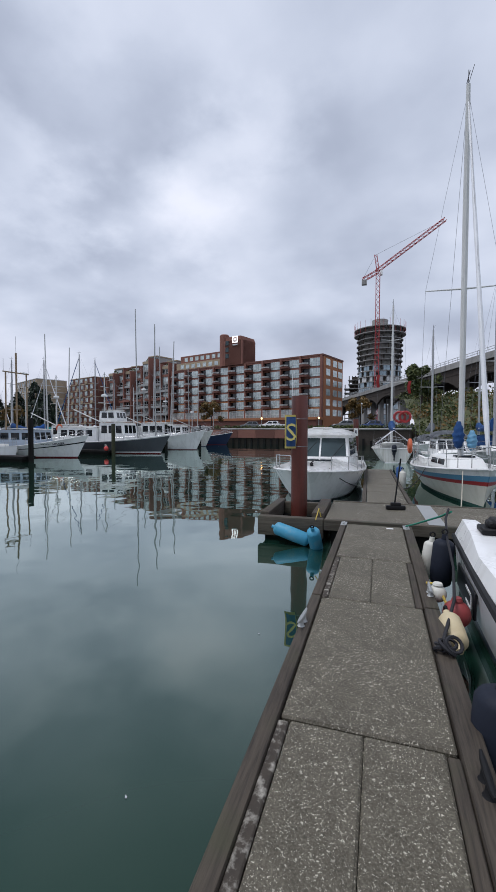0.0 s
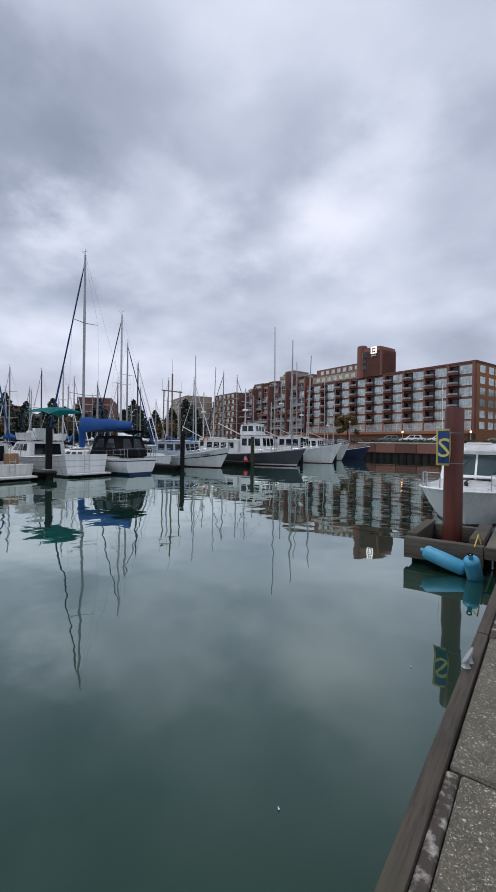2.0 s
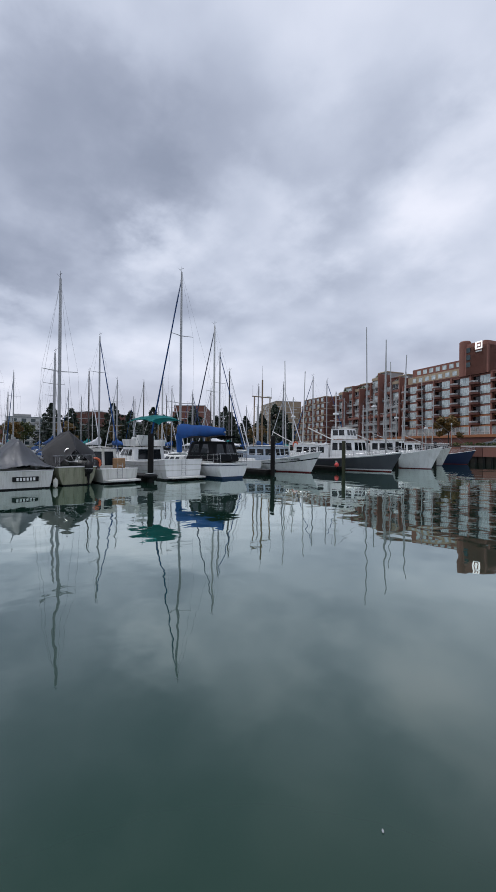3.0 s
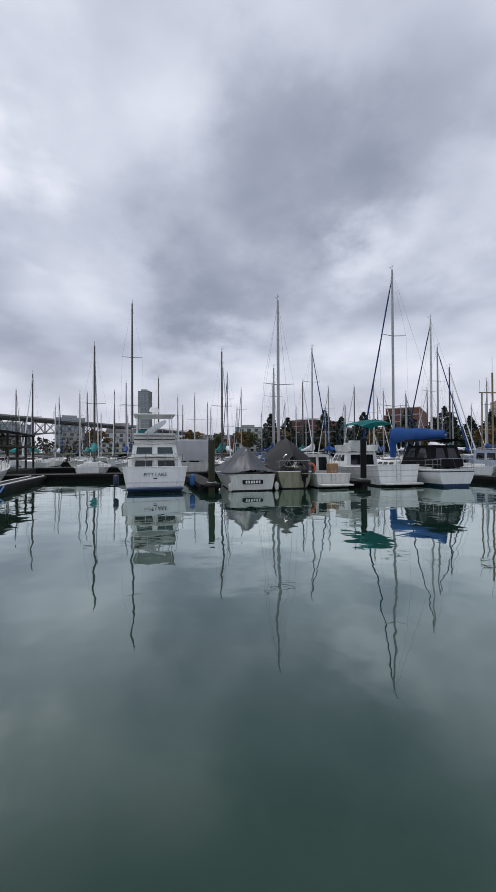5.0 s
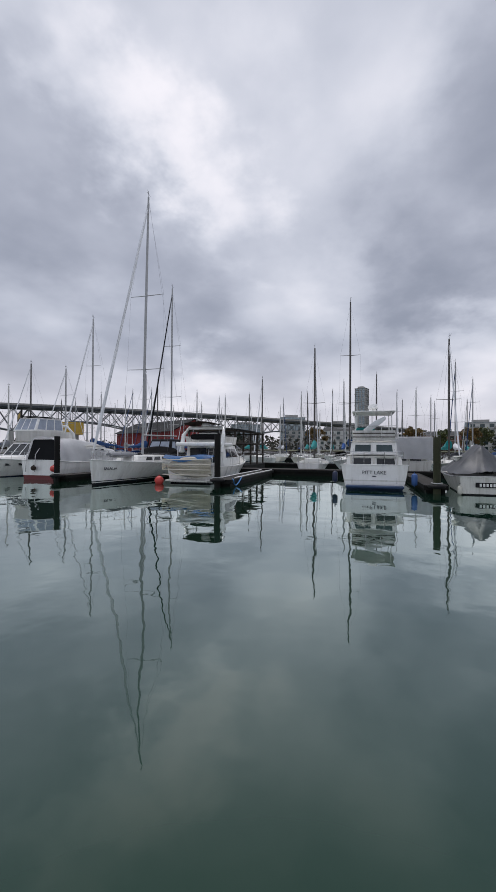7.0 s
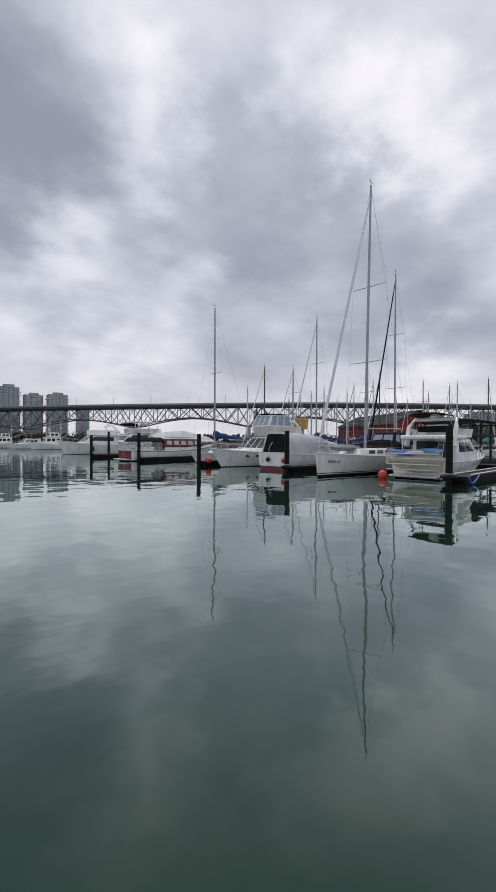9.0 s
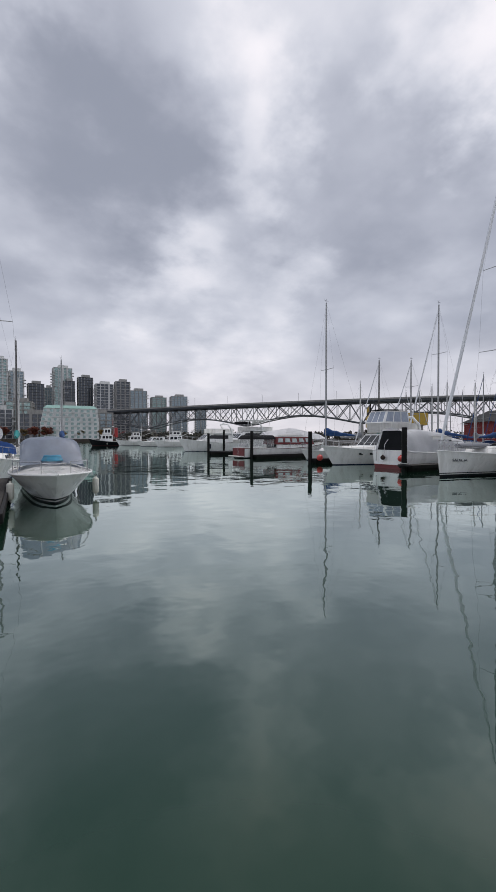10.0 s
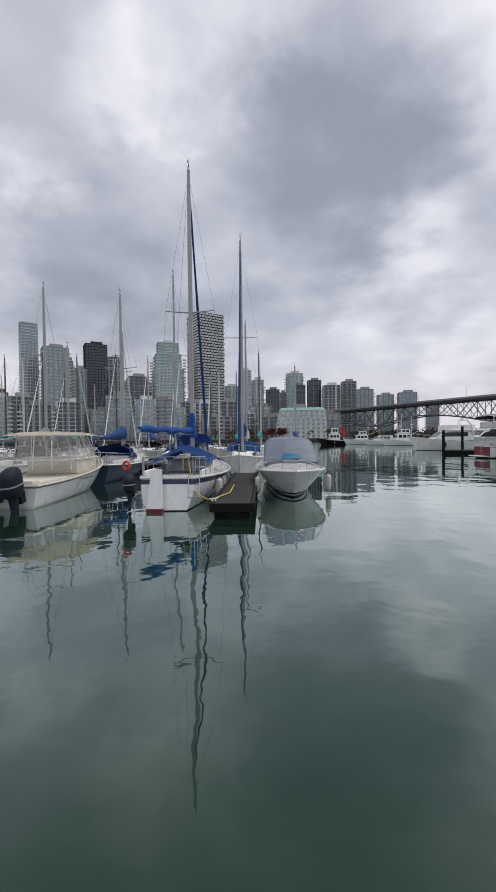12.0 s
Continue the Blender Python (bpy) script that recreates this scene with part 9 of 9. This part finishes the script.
    tower("distant_tower", "single tall grey-blue tower far beyond the masts", -690 * math.sin(a), 690 * math.cos(a), 70, 17, 17, 98, "balcony", "tower_glass", "stucco_grey", 1.6)
    for az, d, w, h in ((93.0, 640, 40, 40), (99.5, 600, 36, 46), (106.0, 620, 44, 38), (76.0, 620, 40, 36), (112.0, 640, 40, 36)):
        a = radians(az)
        tower("distant_block", "hazy grey block on the western skyline", -d * math.sin(a), d * math.cos(a), az, w, 20, h, "grid", "tower_glass", "stucco_grey", 1.6)


skyline()

# red shed and yellow restaurant below the truss bridge
shed = thing("red_shed", "long red clad boat shed with a dark roof", "shed", pose(-96.0, -50.0, 0, 0, 0, 58))
bm = B()
box(bm, -14, 14, -6, 6, -1, 6.0)
part("wall", bm, "barn_red", shed)
bm = B()
loft(bm, [[(-14.5, -6.8, 5.9), (-14.5, 0, 9.0), (-14.5, 6.8, 5.9)], [(14.5, -6.8, 5.9), (14.5, 0, 9.0), (14.5, 6.8, 5.9)]], False, False)
bmesh.ops.solidify(bm, geom=bm.faces[:], thickness=0.25)
part("roof", bm, "roof_dark", shed)
for sg in (-14.02, 14.0):
    bm = B()
    loft(bm, [[(sg, -6, 5.9), (sg, 0, 8.7), (sg, 6, 5.9)], [(sg + 0.06, -6, 5.9), (sg + 0.06, 0, 8.7), (sg + 0.06, 6, 5.9)]])
    part("gable", bm, "barn_red", shed)
yel = thing("yellow_building", "yellow waterfront building with a dark sign on its roof", "restaurant", pose(-92.0, -82.0, 0, 0, 0, 48))
bm = B()
box(bm, -10, 10, -6, 6, -1, 5.5)
part("lower_wall", bm, "stucco_grey", yel)
bm = B()
box(bm, -11, 11, -7, 7, 5.5, 8.6)
part("upper_wall", bm, "yellow", yel)
for i in range(8):
    bm = B()
    box(bm, -9.5 + 2.5 * i, -7.8 + 2.5 * i, -6.06, -5.9, 1.5, 4.2)
    part("window", bm, "glass_pane", yel)
bm = B()
rbox(bm, -8, 8, -6.9, -6.6, 9.2, 11.4, 0.05, 1)
board = part("roof_sign", bm, "black", yel)
bm = B()
for i in range(7):
    box(bm, -5.2 + 1.5 * i, -4.2 + 1.5 * i, -6.95, -6.91, 9.6, 10.9)
part("bar", bm, "yellow", board)
bm = B()
for x in (-7, 0, 7):
    box(bm, x - 0.1, x + 0.1, -6.75, -6.6, 8.5, 9.3)
part("sign_post", bm, "black", yel)
land("ground_island", "low paved shore under the truss bridge", [(-62, -70), (-66, -62), (-104, -24), (-150, -30), (-300, -120), (-260, -200), (-150, -190)], -1.0, 1.2, "asphalt", "concrete_dark")


# ---- trees, bushes and the overgrown bank ----
def leaf_cloud(bm, rnd, c, rad, count, size):
    for _ in range(count):
        v = Vector((rnd.gauss(0, 1), rnd.gauss(0, 1), rnd.gauss(0, 1)))
        v = v.normalized() * (rnd.random() ** 0.45)
        p = Vector(c) + Vector((v.x * rad[0], v.y * rad[1], v.z * rad[2]))
        a = Vector((rnd.uniform(-1, 1), rnd.uniform(-1, 1), rnd.uniform(-1, 1))).normalized() * size * rnd.uniform(0.6, 1.3)
        b = a.cross(Vector((rnd.uniform(-1, 1), rnd.uniform(-1, 1), rnd.uniform(-1, 1)))).normalized() * size * rnd.uniform(0.4, 0.9)
        bm.faces.new([bm.verts.new(p + q) for q in (-a, b, a, -b)])


terraced_wing()


def make_tree(name, label, h, r, leaf, seed, conifer=False, size=0.35):
    rnd = random.Random(seed)
    t = thing(name, label, "tree", pose(-600, 400 + 30 * seed, 0))
    bm = B()
    tube(bm, [(0, 0, -0.5), (0.1, 0, h * 0.4), (0.05, 0.1, h * 0.92)], [h * 0.025, h * 0.017, 0.03], 8)
    if not conifer:
        for k in range(7):
            q = k * 2.4
            z = h * (0.35 + 0.07 * k)
            tube(bm, [(0.05, 0, z), (r * 0.35 * math.cos(q), r * 0.35 * math.sin(q), z + h * 0.12), (r * 0.75 * math.cos(q), r * 0.75 * math.sin(q), z + h * 0.2)], [h * 0.01, h * 0.006, 0.02], 5)
    part("trunk", bm, "bark", t)
    bm = B()
    if conifer:
        for k in range(26):
            u = k / 25
            z = h * (0.12 + 0.86 * u)
            rr = r * (1 - u ** 2.2) * rnd.uniform(0.75, 1.1) + 0.3
            m = max(4, int(9 * (1 - u)) + 3)
            for j in range(m):
                q = 2 * math.pi * (j + rnd.random()) / m
                leaf_cloud(bm, rnd, (rr * 0.62 * math.cos(q), rr * 0.62 * math.sin(q), z - 0.15 * rr), (rr * 0.42, rr * 0.42, 0.25), 6, size)
    else:
        for k in range(22):
            q, z = rnd.uniform(0, 6.28), rnd.uniform(0.38, 0.95)
            rr = r * math.sqrt(rnd.random()) * (1.15 - abs(z - 0.6))
            leaf_cloud(bm, rnd, (rr * math.cos(q), rr * math.sin(q), h * z), (r * 0.34, r * 0.34, h * 0.10), 70, size)
    part("crown", bm, leaf, t)
    return t


def plant(proto, spots, used=[]):
    rnd = random.Random(len(spots))
    for i, (x, y, z) in enumerate(spots):
        m = pose(x, y, z, 0, 0, rnd.uniform(0, 360))
        if i == 0 and proto.name not in used:
            used.append(proto.name)
            proto.matrix_basis = m
        else:
            copy_thing(proto, m)


def polar(az, d, z):
    a = radians(az)
    return (-d * math.sin(a), d * math.cos(a), z)


rnd = random.Random(21)
plant(make_tree("conifer", "dark green conifer on the shore", 10.5, 4.4, "needles", 1, True, 0.55), [polar(43.0 + 2.3 * i + rnd.uniform(-0.6, 0.6), 122 + 12 * (i % 3), 2.4 if i < 3 else 1.5) for i in range(13)])
plant(make_tree("conifer", "tall dark conifer behind the moored boats", 13.5, 4.6, "needles", 2, True, 0.6), [polar(44.5 + 5.5 * i + rnd.uniform(-1, 1), 132 + 9 * (i % 2), 2.4 if i < 2 else 1.5) for i in range(6)] + [polar(107 + 1.3 * i, 300 + 6 * i, 1.5) for i in range(4)])
plant(make_tree("leafy_tree", "broad green tree on the shore", 9.5, 3.8, "leaf", 3, False, 0.36), [polar(60 + 4.1 * i + rnd.uniform(-1, 1), 160 + 14 * (i % 3), 1.0) for i in range(6)])
plant(make_tree("autumn_tree", "small tree with rusty autumn leaves", 6.5, 2.6, "leaf_autumn", 4, False, 0.32), [polar(46 + 6.3 * i, 118 + 6 * (i % 2), 1.6) for i in range(9)] + [(-1.5, 88.0, 2.5), (-36.0, 92.0, 2.5)] + [polar(171 + 2.2 * i, 300, 1.9) for i in range(8)])
plant(make_tree("red_tree", "small tree with dark red leaves on the city shore", 8.0, 3.4, "leaf_red", 6, False, 0.5), [polar(177.2, 296, 1.9), polar(178.6, 296, 1.9), polar(182.0, 296, 1.9)])
plant(make_tree("tall_bank_tree", "light green poplar on the overgrown bank", 8.5, 2.4, "leaf", 5, False, 0.34), [(9.2, 80.0, 6.0)])

# overgrown bank to the right of the quay
bm = B()
rb = random.Random(9)


def bank_z(x, y):
    u = min(1.0, max(0.0, (y - (54 - 0.25 * (x - 6))) / 36))
    return -0.4 + 9.4 * u ** 0.8 + 0.5 * noise.noise(Vector((x * 0.2, y * 0.2, 0)))


sheet(bm, lambda u, v: (6.6 + 70 * u, 54 - 0.25 * 70 * u + 46 * v, bank_z(6.6 + 70 * u, 54 - 0.25 * 70 * u + 46 * v)), 40, 24)
tagged(part("ground_bank", bm, "soil", None), "overgrown earth bank below the viaduct", "ground", kind="structure")
bm, bm2 = B(), B()
for i in range(430):
    x = 6.8 + 45 * rb.random()
    y = 54 - 0.25 * (x - 6.6) + 40 * rb.random() ** 1.0
    z = bank_z(x, y)
    s = rb.uniform(0.6, 1.7)
    leaf_cloud(bm if rb.random() < 0.72 else bm2, rb, (x, y, z + 0.5 * s), (1.3 * s, 1.3 * s, 0.8 * s), 46, 0.24)
tagged(part("bank_shrubs", bm, "leaf", None), "tangle of green brambles over the bank", "shrubs", kind="stuff")
tagged(part("bank_shrubs", bm2, "leaf_autumn", None), "yellowing autumn shrubs on the bank", "shrubs", kind="stuff")
bm = B()
for i in range(90):
    x = -26 + 32 * rb.random()
    leaf_cloud(bm, rb, (x, 67.2 - 0.1 * (x + 24) + rb.uniform(-0.3, 0.5), 2.75), (0.9, 0.4, 0.35), 26, 0.16)
tagged(part("quay_hedge", bm, "leaf", None), "low straggling hedge along the sea wall", "hedge", kind="stuff")
# far woods along the western shore
bm = B()
for i in range(420):
    az = 62 + 66 * rb.random()
    d = rb.uniform(175, 330)
    if az > 112:
        d = rb.uniform(300, 380)
    if i % 5 == 0:
        az, d = rb.uniform(134, 160), rb.uniform(385, 440)
    if i % 7 == 3:
        az, d = rb.uniform(148, 172), rb.uniform(318, 350)
    x, y, _ = polar(az, d, 0)
    s = rb.uniform(1.5, 3.4)
    leaf_cloud(bm, rb, (x, y, 2.0 + s), (s * 1.5, s * 1.5, s * 1.5), 34 if i % 5 else 90, 0.8 if i % 5 else 1.3)
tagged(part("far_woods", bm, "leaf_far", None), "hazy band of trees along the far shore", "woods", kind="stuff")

# feathers afloat
for x, y in ((-1.03, 3.94), (-1.27, 1.94)):
    bm = B()
    sheet(bm, lambda u, v: (0.013 * (2 * u - 1), 0.006 * (2 * v - 1) * (1 - (2 * u - 1) ** 2), 0.004 + 0.004 * (2 * u - 1) ** 2), 6, 2, 0.002)
    ob = tagged(part("floating_feather", bm, "white_tarp", None), "small white feather floating on the still water", "feather")
    ob.matrix_basis = pose(x, y, 0.0, 0, 0, 40 * x)
